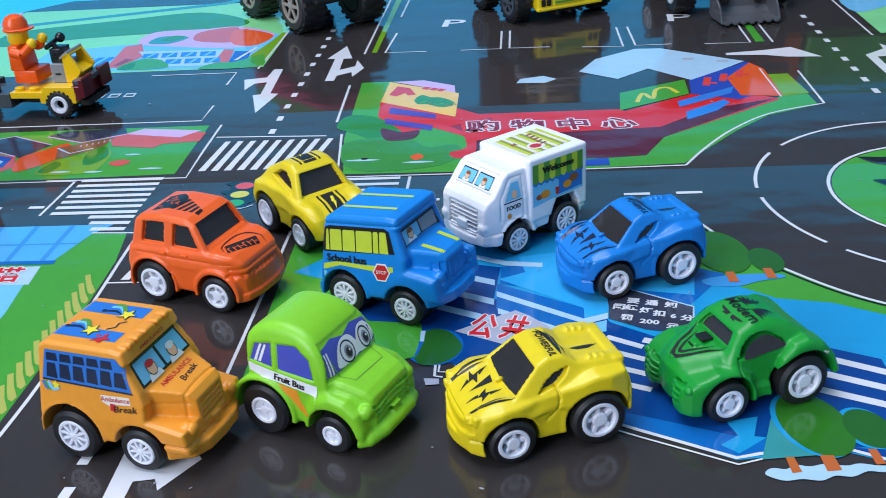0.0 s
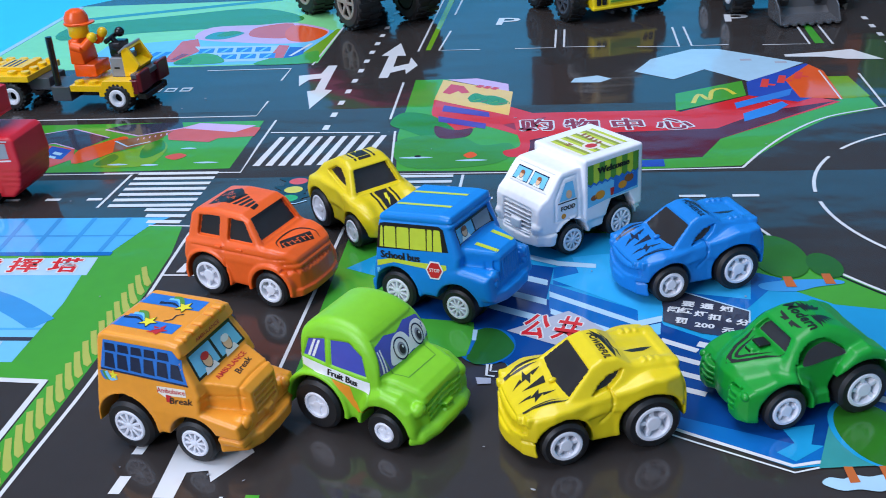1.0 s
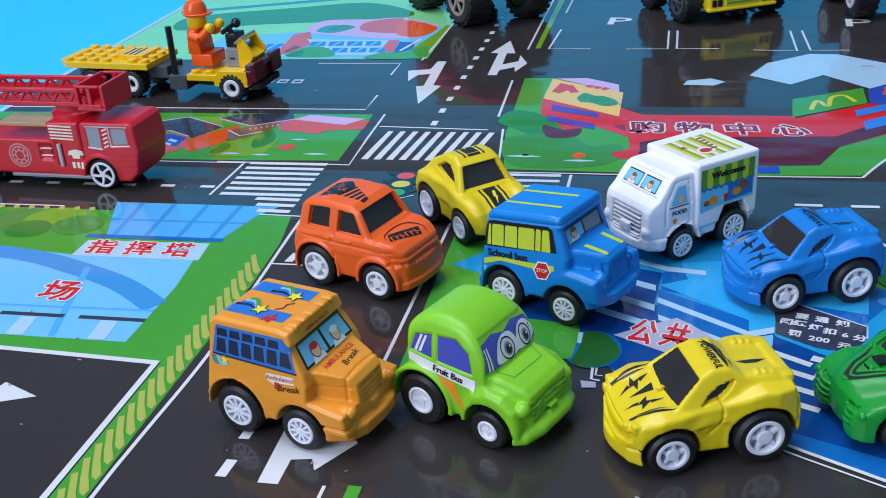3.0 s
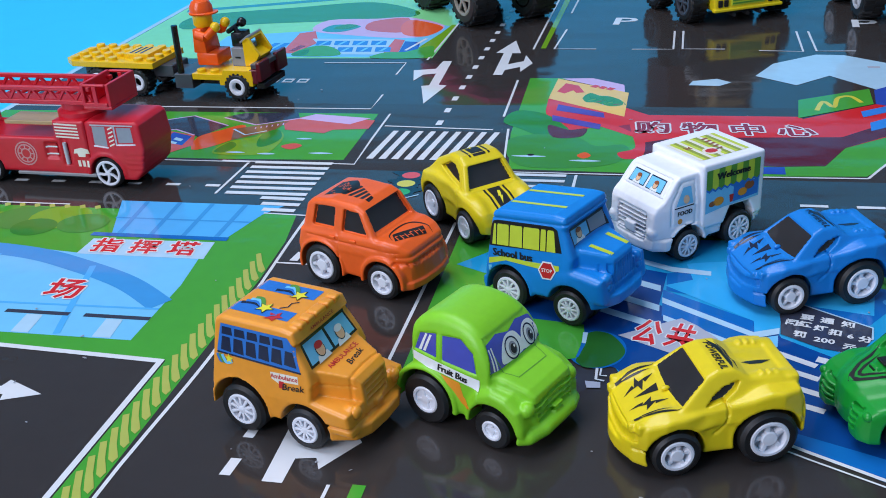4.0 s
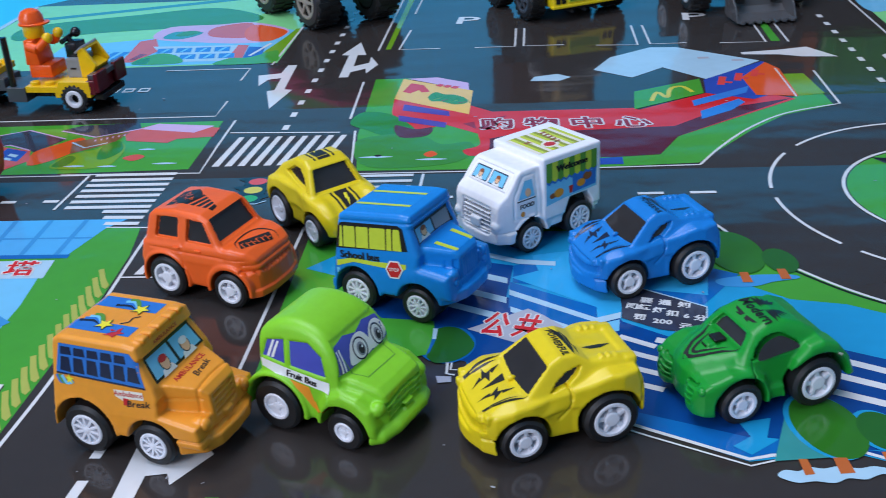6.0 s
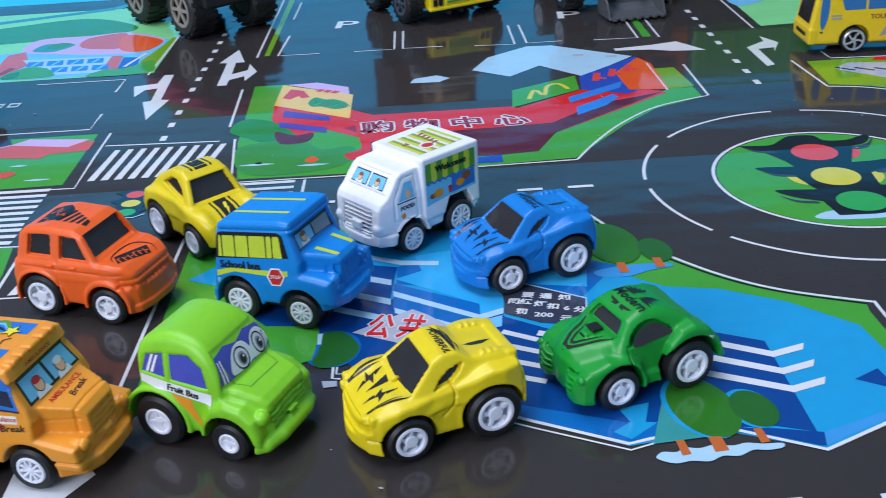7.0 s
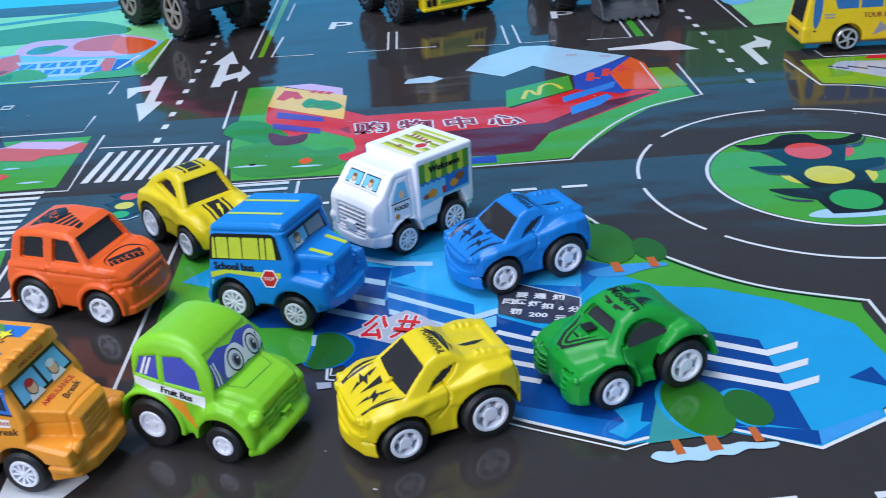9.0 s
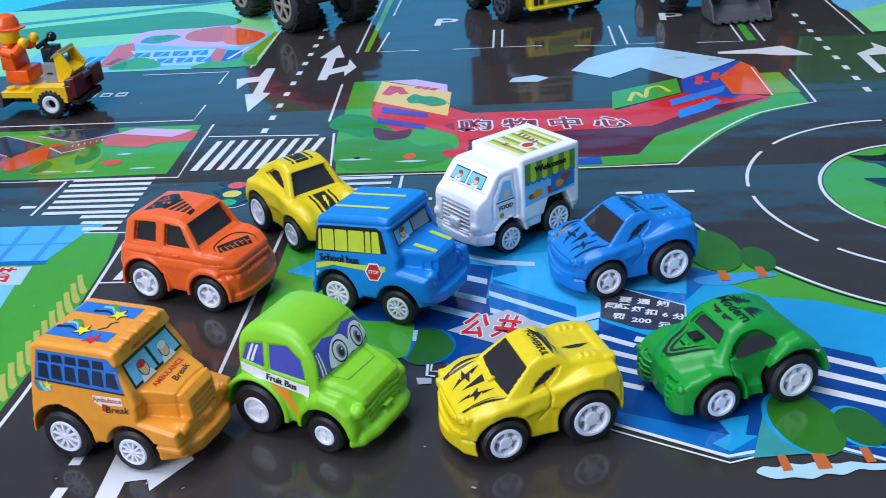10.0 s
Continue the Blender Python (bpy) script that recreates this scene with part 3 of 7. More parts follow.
for x, y, c in ((157.5, 397.7, "lamp_red"), (157.0, 372.1, "lamp_yellow"), (158.1, 348.2, "lamp_green")):
    printed("lamp_lens", ellipse(x, y, 9.3, 9.0, n=28), c, 4)
    if c != "lamp_green":
        printed("lamp_glow", smooth_line([(x - 18.4, y + 3.4), (x - 15.0, y + 1.6), (x - 12.6, y - 6.4), (x - 16.8, y - 3.6)], 4, True), c, 2.5)
        printed("lamp_glow", smooth_line([(x + 14.8, y + 1.8), (x + 18.2, y + 2.2), (x + 17.4, y - 4.2), (x + 13.0, y - 8.6)], 4, True), c, 2.5)
line("kerb_line", [(189, 523), (192, 480)] + smooth_line([(192, 479), (209, 474), (226, 462), (238, 446), (250, 420), (254, 375), (250, 330)]), 1.5, 3)
printed("lawn", [(196, 520), (194, 482), (212, 476), (229, 464), (244, 444), (260, 500), (260, 521)], "olive", 1)
printed("shop_roof", [(205, 505), (215, 514), (262, 506), (262, 490), (230, 480), (218, 492)], "grey", 2)
printed("shop_roof", [(228, 516), (232, 521), (262, 522), (262, 508)], "red", 3)
for i in range(5):
    line("roof_bar", [(206 + i * 9, 507 - i * 2), (214 + i * 9, 501 - i * 2)], 2, 3, "slate")
for i in range(9):
    y = 492 + i * 17.8
    printed("lane_dash", [(160.4, y - 3.4), (163.4, y - 3.4), (163.4, y + 3.4), (160.4, y + 3.4)], "white", 3)
printed("road_arrow", [(174.5, 516), (179, 518), (179, 547), (188, 548), (186, 541), (193, 557), (187, 571), (186, 561), (174, 551)], "white", 3)
line("road_line", [(188, 700), (188.5, 588)], 1.5, 3)
line("road_line", [(209, 536), (209.5, 523), (300, 517)], 1.4, 3)
printed("lawn", [(194, 592), (300, 600), (300, 720), (194, 700)], "lawn_pale", 1)
printed("pond", smooth_line([(194, 640), (230, 660), (260, 650), (250, 690), (200, 700)], 5, True), "sky", 2)

# ---- print: bus stop island and pools ----
printed("lawn", [(-90, 352), (-53, 352), (58, 350)] + smooth_line([(60, 345), (66, 331), (78, 315), (93, 298), (109, 286), (131, 276.5)]) + [(130, 270), (130.6, 252), (129, 230), (60, 250), (0, 300), (-40, 262), (-60, 275), (-88, 236)], "lawn", 1)
line("kerb_line", smooth_line([(56, 353), (60, 345), (66, 331), (78, 315), (93, 298), (109, 286), (133, 275.5)]), 1.5, 3)
line("kerb_line", [(133.5, 276), (133.5, 224), (128, 224)], 1.4, 3)
printed("pool_back", [(-86, 318), (-60, 347), (-30, 345), (8, 345), (30, 340), (50, 326), (50, 312), (73, 293), (89, 289.5), (108, 278.5), (124, 262.5), (126, 247), (127, 231), (60, 250), (0, 262), (-50, 300)], "pool", 2)
printed("pool", [(0, 300), (48, 307), (73, 293), (89, 289.5), (108, 278.5), (124, 262.5), (126, 247), (127.6, 229), (115, 220), (115, 216), (94, 205.5), (73, 215), (52, 213), (46, 212), (-23, 250), (-27, 258), (-38, 262), (-38, 290)], "pool", 3)
printed("water_shade", [(-72, 330), (-40, 326), (-14, 318), (-16, 296), (18, 287), (20, 280), (46, 262), (80, 264), (94, 257), (94, 213), (83, 217), (47, 215), (-22, 251.5), (-27, 258), (-38, 261), (-60, 290)], "pool_deep", 4)
printed("water_light", [(-14, 318), (21, 331), (60, 310), (46, 290), (20, 296), (-14, 306)], "pool_mid", 4.4)
printed("water_light", [(47, 222), (90, 214), (94, 210), (73, 215), (47, 213.5), (10, 231), (12, 236)], "pool_mid", 4.5)
for i in range(3):
    a, b = 259 - i * 8.8, 251 - i * 8.8
    line("pool_stripe", [(29, a + 19), (76 - i, a + 0.5), (94.5, b - 1.5)], 3.0, 6)
    printed("pool_stripe", [(94.4, b + 0.2), (104.6, b + 3.6), (103.2, b + 0.2), (93.6, b - 3)], "white", 6)
# stripes of the centre pool run in two banks that step at x = -15 and x = 12
printed("water_light", [(-14.6, 309.4), (-5.6, 314.1), (-7.8, 325.5), (0, 327.5), (22, 331), (50, 310), (48, 296), (28, 300.5), (20.6, 289.2), (19.8, 285.5), (12.4, 282), (12.6, 289)], "pool_light", 4.8)
printed("water_shine", [(12.4, 278.6), (19.2, 281.2), (18.6, 274.6), (12.4, 272.6)], "sky", 4.8)
for y0, y1, d in ((306.3, 289.1, 5.6), (297.5, 279.4, 7.4)):
    printed("water_bank", [(-15, y0), (12.5, y1), (12.3, y1 - d - 1), (-15, y0 - d - 1)], "pool_mid", 4.9)
for y0, y1 in ((318.6, 306.9), (307, 293.8), (295.4, 282.4)):
    printed("pool_stripe", [(-60, y0 + 11.4), (-15.8, y1 + 2), (-15.8, y1 - 1.9), (-60, y0 + 7.8)], "ice", 6)
printed("pool_stripe", [(-60, 344), (-24, 328.5), (-12.5, 322.6), (0.3, 320.5), (0.2, 317.4), (-12.5, 319.1), (-24, 325), (-60, 340)], "ice", 6)
printed("pool_stripe", [(-15.1, 301), (12.2, 282.3), (19.9, 285.6), (19.6, 282.1), (12.6, 278.9), (-15, 297.4)], "ice", 6)
printed("pool_stripe", [(-14.5, 289.8), (12, 272.4), (11.8, 269.6), (-14.4, 286.4)], "ice", 6)
for y0, y1 in ((271.3, 265.2), (263.6, 258.4), (255.4, 250.6), (247.4, 243)):
    line("pool_stripe", [(18.4, y0), (28.6, y1)], 2.4, 6)
printed("water_arrow", [(112, 235), (120, 239.5), (121.5, 229)], "pool_deep", 5)
printed("pool_arrow", [(46, 228), (54.5, 230), (52, 221.5), (55, 221), (47, 214.5), (43, 218), (48, 222)], "pool", 6)
line("pool_line", [(0, 237.6), (23, 224.8), (46, 212.8), (52, 214.4), (73, 216.4), (94, 205.6), (115, 216), (115.5, 219), (129, 225.4)], 1.5, 6)
line("pool_line", [(0, 234.2), (23, 221.8), (46, 210.2), (53, 212.6)], 0.8, 6.2)
printed("pool_rim", [(74, 216.6), (84, 215.4), (95.6, 212.6), (94.4, 207.2), (93, 207.4)], "pool_deep", 5.9)
printed("pool_rim", [(94.4, 207.2), (95.6, 212.6), (113.6, 219.6), (113.6, 216.6)], "pool_rim", 4.2)
line("kerb_shadow", smooth_line([(58.6, 345), (64.6, 330.5), (76.6, 314.2), (92, 296.8), (108.4, 284.8), (131, 274.6)]), 1.3, 2.8, "black")
printed("cloud", smooth_line([(51.6, 206.6), (53.6, 208.6), (57, 208.2), (59.4, 209.8), (63, 209.2), (67, 210.2), (71.4, 209.4), (75, 210.2), (79, 209.4), (84, 209.2), (83.4, 207.4), (79.6, 206.8), (76, 207.2), (72, 205.2), (68, 205.6), (64.4, 203.8), (60, 204.4), (56, 203.8), (53, 205)], 4, True), "ice", 7)
printed("tree_shadow", [(52, 212), (60, 236), (70, 238), (70, 214)], "teal", 7.2)
for x, y, rx, ry, c in ((68.2, 226.6, 8.6, 14.0, "tree_green"), (81.2, 224.4, 5.8, 8.4, "tree_deep")):
    printed("tree_rim", ellipse(x - 0.8, y + 0.2, rx + 0.6, ry + 0.6, turn=12), "pool", 7.6)
    printed("tree_crown", ellipse(x, y, rx, ry, turn=12), c, 8)
for x, y, w in ((68.0, 209.0, 3.0), (59, 208.4, 1.8), (79.6, 211.4, 1.8)):
    printed("tree_trunk", [(x - w / 2 - 0.3, y + 4.4), (x + w / 2, y + 4.4), (x + w / 2 + 0.6, y - 1.4), (x - w / 2, y - 1.8)], "trunk", 8.3)
printed("cloud", smooth_line([(52, 306), (60, 308.6), (68, 309.4), (77, 309), (78.4, 306.6), (70, 304.4), (63, 301.4), (54, 302)], 5, True), "pool_rim", 5)
for x, y, rx, ry, c in ((61, 326, 9.5, 16, "tree_green"), (75, 319, 5.5, 9, "tree_deep")):
    printed("tree_crown", ellipse(x, y, rx, ry, turn=8), c, 8)
for x, y in ((61.5, 307), (74, 309)):
    printed("tree_trunk", [(x - 1.4, y + 4), (x + 1.4, y + 4), (x + 2, y - 3), (x - 1.2, y - 3)], "trunk", 8.3)
printed("notice_panel", [(20.4, 289), (20.4, 294), (27.8, 300.5), (46.5, 288.3), (45.5, 281.6), (40.4, 272.6), (30.5, 275.2), (19.9, 282)], "slate", 7)
line("notice_edge", [(27.8, 300.6), (46.6, 288.4), (45.6, 281.6)], 0.8, 7.1, "ice")
for s, x, y, z in (("要", 28.4, 292.5, 3.6), ("通", 34, 291, 3.6), ("知", 39.8, 289.3, 3.6), ("闯", 23.6, 289, 3.6), ("红", 27.3, 288.2, 3.6), ("灯", 31.6, 286.2, 3.6), ("扣", 35.6, 284.2, 3.6), ("6", 39.6, 282.6, 3.4), ("分", 43.6, 281.2, 3.6), ("罚", 25.4, 282.2, 3.6), ("200", 32, 279.4, 3.6), ("元", 38.6, 276.5, 3.4)):
    outlined_text(s, x, y, z, 8, "white", "white", sx=1.1, rot=-13, rim=0.08)
printed("sign_panel", [(-27.5, 276), (-20.8, 280.4), (-8.9, 288.2), (-4.3, 284.4), (2, 277), (-12, 267.6)], "grey", 7)
for s, x, y in (("公", -19, 277.8), ("共", -9.2, 276.4)):
    outlined_text(s, x, y, 15, 8, "red", "white", sx=0.55, rot=-14, rim=0.45)
crown = smooth_line([(-37.2, 275.8), (-33.8, 277.6), (-29.3, 275.9), (-25.6, 270), (-24.8, 265.8), (-26.8, 261.2), (-30.8, 257.8), (-35.7, 257), (-38.6, 260)], 5)
printed("tree_rim", ellipse(-33.1, 267.3, 8.7, 10.5), "pool_mid", 6)
printed("tree_crown", crown, "tree_deep", 7)
printed("lawn", [(-38.2, 281), (-37.6, 276.4), (-38.4, 261.7), (-47.7, 258), (-62, 258), (-62, 284)], "lawn", 7.2)
printed("edge_light", [(-38, 276.5), (-36.5, 276.4), (-36.6, 270.1), (-37.8, 270.2)], "ice", 7.6)
printed("edge_shade", [(-37.8, 270.2), (-36.6, 270.1), (-38, 262.3), (-38.8, 261.7)], "pool_mid", 7.6)
line("lane_corner", [(-32.1, 257), (-32, 251.2), (-29.6, 250.6)], 1.0, 7.6)
line("lane_corner", [(-30.9, 257), (-31, 253.3), (-29, 253.2)], 0.7, 7.6)
printed("lane_wedge", [(-35, 250.1), (-30.6, 249.8), (-30.4, 247), (-34.2, 246.6)], "grey", 7)
for x0 in (32, 66, 100, 134, 168):
    printed("lane_dash", [(x0, 186.2), (x0 + 16, 186.8), (x0 + 16, 189), (x0, 188.4)], "white", 3)
line("kerb_line", [(127, 223), (127, 120)], 2.2, 2.5, "grey")
for y, c in ((397.0, "lamp_red"), (388.0, "lamp_yellow"), (379.2, "lamp_green")):
    printed("lamp_housing", smooth_line([(-131, y + 3.6), (-127.5, y + 4.4), (-122, y + 5.2), (-116.5, y + 4.4), (-113, y + 4.2), (-114, y + 1.8), (-116.6, y - 0.4), (-116.8, y - 4.2), (-126.8, y - 4.2), (-127.2, y - 0.4), (-129.6, y + 1.6)], 3, True), "black", 4)
    printed("lamp_lens", ellipse(-122, y, 3.9, 3.5, n=20), c, 5)
line("lamp_foot", [(-127, 374.4), (-118, 374.0), (-114, 377)], 1.0, 4.2, "ice")

# ---- moulded shapes: signed distances on a grid, in millimetres ----
def smax(a, b, k):
    h = np.clip(0.5 - 0.5 * (a - b) / k, 0, 1)
    return a * (1 - h) + b * h + k * h * (1 - h)


def smin(a, b, k):
    return -smax(-a, -b, k)


def outline(u, v, pts):
    """Distance to a polygon in the plane, negative inside."""
    p = np.array(pts, float)
    d = np.full(u.shape, 1e9)
    s = np.ones(u.shape)
    for i in range(len(p)):
        a, b = p[i], p[i - 1]
        e = b - a
        wu, wv = u - a[0], v - a[1]
        t = np.clip((wu * e[0] + wv * e[1]) / (e @ e), 0, 1)
        d = np.minimum(d, (wu - e[0] * t) ** 2 + (wv - e[1] * t) ** 2)
        c1, c2, c3 = v >= a[1], v < b[1], e[0] * wv > e[1] * wu
        s = np.where((c1 & c2 & c3) | (~c1 & ~c2 & ~c3), -s, s)
    return s * np.sqrt(d)


def block(x, y, z, c, h, r=0.5):
    qx, qy, qz = abs(x - c[0]) - h[0] + r, abs(y - c[1]) - h[1] + r, abs(z - c[2]) - h[2] + r
    return np.sqrt(np.maximum(qx, 0) ** 2 + np.maximum(qy, 0) ** 2 + np.maximum(qz, 0) ** 2) + np.minimum(np.maximum(qx, np.maximum(qy, qz)), 0) - r


def egg(x, y, z, c, h):
    k = np.sqrt(((x - c[0]) / h[0]) ** 2 + ((y - c[1]) / h[1]) ** 2 + ((z - c[2]) / h[2]) ** 2)
    return (k - 1) * min(h)


def tube(u, v, cu, cv, r):
    return np.sqrt((u - cu) ** 2 + (v - cv) ** 2) - r


CORNERS = [(i, j, k) for i in (0, 1) for j in (0, 1) for k in (0, 1)]
EDGES = [(a, b) for a in CORNERS for b in CORNERS if a < b and sum(abs(p - q) for p, q in zip(a, b)) == 1]


FIELD = {}


def sample(f, P):
    """The distance f at the points P, from its grid."""
    V, lo, step = FIELD[f]
    q = (P - lo) / step
    top = np.array(V.shape) - 1.001
    c = np.clip(q, 0, top)
    i = c.astype(int)
    t = c - i
    out = 0
    for a, b, e in CORNERS:
        w = (t[:, 0] if a else 1 - t[:, 0]) * (t[:, 1] if b else 1 - t[:, 1]) * (t[:, 2] if e else 1 - t[:, 2])
        out = out + w * V[i[:, 0] + a, i[:, 1] + b, i[:, 2] + e]
    return out + np.linalg.norm(q - c, axis=1) * step


def skin(f, lo, hi, step):
    """Vertices and quads of the surface f(x, y, z) = 0, which is alike on both sides of y = 0."""
    xs, zs = np.arange(lo[0], hi[0] + step, step), np.arange(lo[1 + 1], hi[2] + step, step)
    n = int(math.ceil(hi[1] / step)) + 1
    yh = np.arange(0, n + 1) * step
    X, Y, Z = np.meshgrid(xs, yh, zs, indexing="ij")
    half = f(X, Y, Z)
    V = np.concatenate([half[:, :0:-1, :], half], axis=1)
    V[V == 0] = 1e-6
    ylo = -n * step
    FIELD[f] = (V, np.array([xs[0], ylo, zs[0]]), step)
    S = V < 0
    a, b, c = V.shape
    cnt = sum(S[i:a - 1 + i, j:b - 1 + j, k:c - 1 + k].astype(int) for i, j, k in CORNERS)
    act = (cnt > 0) & (cnt < 8)
    I, J, K = np.nonzero(act)
    idx = np.full(act.shape, -1)
    idx[act] = np.arange(len(I))
    acc, num = np.zeros((len(I), 3)), np.zeros(len(I))
    for p, q in EDGES:
        va, vb = V[I + p[0], J + p[1], K + p[2]], V[I + q[0], J + q[1], K + q[2]]
        m = (va < 0) != (vb < 0)
        t = np.where(m, va / np.where(m, va - vb, 1), 0)
        acc += m[:, None] * (np.array(p) + t[:, None] * (np.array(q) - np.array(p)))
        num += m
    P = np.array([xs[0], ylo, zs[0]]) + step * (np.c_[I, J, K] + acc / num[:, None])
    quads = []
    for ax in range(3):
        u, w = (ax + 1) % 3, (ax + 2) % 3
        s0, s1 = [slice(1, -1)] * 3, [slice(1, -1)] * 3
        s0[ax], s1[ax] = slice(0, -1), slice(1, None)
        A, B = S[tuple(s0)], S[tuple(s1)]
        E = np.stack(np.nonzero(A != B), axis=1)
        inside = A[tuple(E.T)]
        off = np.ones(3, int)
        off[ax] = 0
        E = E + off
        du, dw = np.zeros(3, int), np.zeros(3, int)
        du[u], dw[w] = 1, 1
        q = np.stack([idx[tuple((E - du - dw).T)], idx[tuple((E - dw).T)], idx[tuple(E.T)], idx[tuple((E - du).T)]], axis=1)
        q[~inside] = q[~inside][:, ::-1]
        quads.append(q)
    return P, np.concatenate(quads)


def moulded(name, f, lo, hi, mat, parent, label="", step=0.45):
    P, Q = skin(f, lo, hi, step)
    me = bpy.data.meshes.new(name)
    me.vertices.add(len(P))
    me.vertices.foreach_set("co", (P * MM).ravel())
    me.loops.add(Q.size)
    me.loops.foreach_set("vertex_index", Q.ravel())
    me.polygons.add(len(Q))
    me.polygons.foreach_set("loop_start", np.arange(0, Q.size, 4))
    me.polygons.foreach_set("use_smooth", np.ones(len(Q), bool))
    me.update(calc_edges=True)
    me.validate()
    me.materials.append(mat)
    ob = new(name, me)
    ob.parent = parent
    return tagged(ob, label)


AXES = {"left": ((0, -1, 0), lambda u, v: (u, 40, v)), "right": ((0, 1, 0), lambda u, v: (u, -40, v)), "top": ((0, 0, -1), lambda u, v: (u, v, 70)),
        "front": ((-1, 0, 0), lambda u, v: (60, u, v)), "back": ((1, 0, 0), lambda u, v: (-60, u, v))}


def laid(f, bm, side, proud=0.07, cell=1.2):
    """Lays the flat mesh bm (u, v) on the surface f, seen from that side. Sides take (x, z), the top (x, y), front and back (y, z)."""
    way, at = AXES[side]
    us, vs = [v.co.x for v in bm.verts], [v.co.y for v in bm.verts]
    for k, (a, b) in enumerate(((min(us), max(us)), (min(vs), max(vs)))):
        n = int((b - a) / cell)
        for i in range(1, n + 1):
            q = [0, 0, 0]
            q[k] = a + (b - a) * i / (n + 1)
            no = [0, 0, 0]
            no[k] = 1
            bmesh.ops.bisect_plane(bm, geom=bm.verts[:] + bm.edges[:] + bm.faces[:], plane_co=q, plane_no=no, dist=1e-5)
    bm.verts.ensure_lookup_table()
    P = np.array([at(v.co.x, v.co.y) for v in bm.verts], float)
    W = np.array(way, float)
    for _ in range(260):
        go = np.clip((sample(f, P) - proud) * 0.8, -1, 8)
        P += W * go[:, None]
        if abs(go).max() < 0.004:
            break
    for v, p in zip(bm.verts, P):
        v.co = p
    return bm


def flat(pts):
    bm = bmesh.new()
    bm.faces.new([bm.verts.new((x, y, 0)) for x, y in pts])
    return bm


def decal(name, f, side, pts, mat, parent, label="", proud=0.07, cell=1.2):
    return part(name, laid(f, flat(pts), side, proud, cell), mat, parent, label, smooth=True)


def pane(name, f, side, pts, mat, parent, label="", proud=0.05):
    """A flat sheet of glass at the depth of its opening; its rim runs into the frame round it."""
    bm = laid(f, flat(pts), side, proud, 0.8)
    k = 1 if side in ("left", "right") else 0
    u, v = (0, 2) if k else (1, 2)
    P = np.array([tuple(q.co) for q in bm.verts])
    A = np.c_[P[:, u], P[:, v], np.ones(len(P))]
    keep = np.ones(len(P), bool)
    for limit in (0.8, 0.4, 0.25):
        fit = np.linalg.lstsq(A[keep], P[keep, k], rcond=None)[0]
        keep = abs(A @ fit - P[:, k]) < limit
        if keep.sum() < 4:
            break
    level = A @ fit
    for q, d in zip(bm.verts, level):
        q.co[k] = d
    return part(name, bm, mat, parent, label)


def lettering(f, side, body, u, v, size, mat, parent, sx=1.0, rot=0.0, shear=0.0, flip=False, proud=0.1, name="lettering"):
    me = text_mesh(body, size)
    sh = Matrix.Identity(4)
    sh[0][1] = shear
    me.transform(Matrix.Translation((u, v, 0)) @ Matrix.Rotation(radians(rot), 4, "Z") @ sh @ Matrix.Diagonal((-sx if flip else sx, 1, 1, 1)))
    bm = bmesh.new()
    bm.from_mesh(me)
    bpy.data.meshes.remove(me)
    return part(name, laid(f, bm, side, proud, 1.5), mat, parent, smooth=True)


def tyre_mesh(r, rim, w):
    k = 0.12 * r
    return lathe([(rim, -w), (r - k, -w), (r, -w + k), (r, -k), (r - k, 0), (rim + 0.35, 0.05), (rim, -0.5), (rim, -w)], 36)


def rim_five(r, w):
    """Deep dish with a broad lip, a wide flat hub and five short spokes."""
    bm = lathe([(r + 0.15, -w * 0.6), (r + 0.15, -0.1), (r - 0.1, 0.15), (r - 0.75, 0.15), (r - 0.95, -0.1), (r - 1.05, -2.6), (0.01, -2.9)], 36)
    lathe([(0.01, -0.05), (r * 0.36, -0.1), (r * 0.42, -0.35), (r * 0.44, -2.6)], 24, bm)
    for i in range(5):
        a = 2 * math.pi * i / 5 + 0.3
        q = box(r * 0.38, r - 0.8, -2.4, -0.45, -r * 0.12, r * 0.12, 0.15)
        bmesh.ops.transform(q, verts=q.verts, matrix=Matrix.Rotation(a, 4, "Y"))
        me = bpy.data.meshes.new("spoke")
        q.to_mesh(me)
        bm.from_mesh(me)
        bpy.data.meshes.remove(me)
        q.free()
    return bm


def rim_ten(r, w):
    """Flat dish with ten thin raised spokes."""
    bm = lathe([(r + 0.15, -w * 0.6), (r + 0.15, -0.1), (r - 0.15, 0.15), (r - 0.75, 0.1), (r - 0.9, -2.4), (0.01, -2.6)], 36)
    lathe([(0.01, 0.2), (r * 0.2, 0.15), (r * 0.30, -0.1), (r * 0.31, -2.0)], 20, bm)
    for i in range(10):
        q = box(r * 0.2, r - 0.5, -1.4, 0.05, -r * 0.085, r * 0.085, 0.1)
        bmesh.ops.transform(q, verts=q.verts, matrix=Matrix.Rotation(2 * math.pi * i / 10, 4, "Y"))
        me = bpy.data.meshes.new("spoke")
        q.to_mesh(me)
        bm.from_mesh(me)
        bpy.data.meshes.remove(me)
        q.free()
    return bm


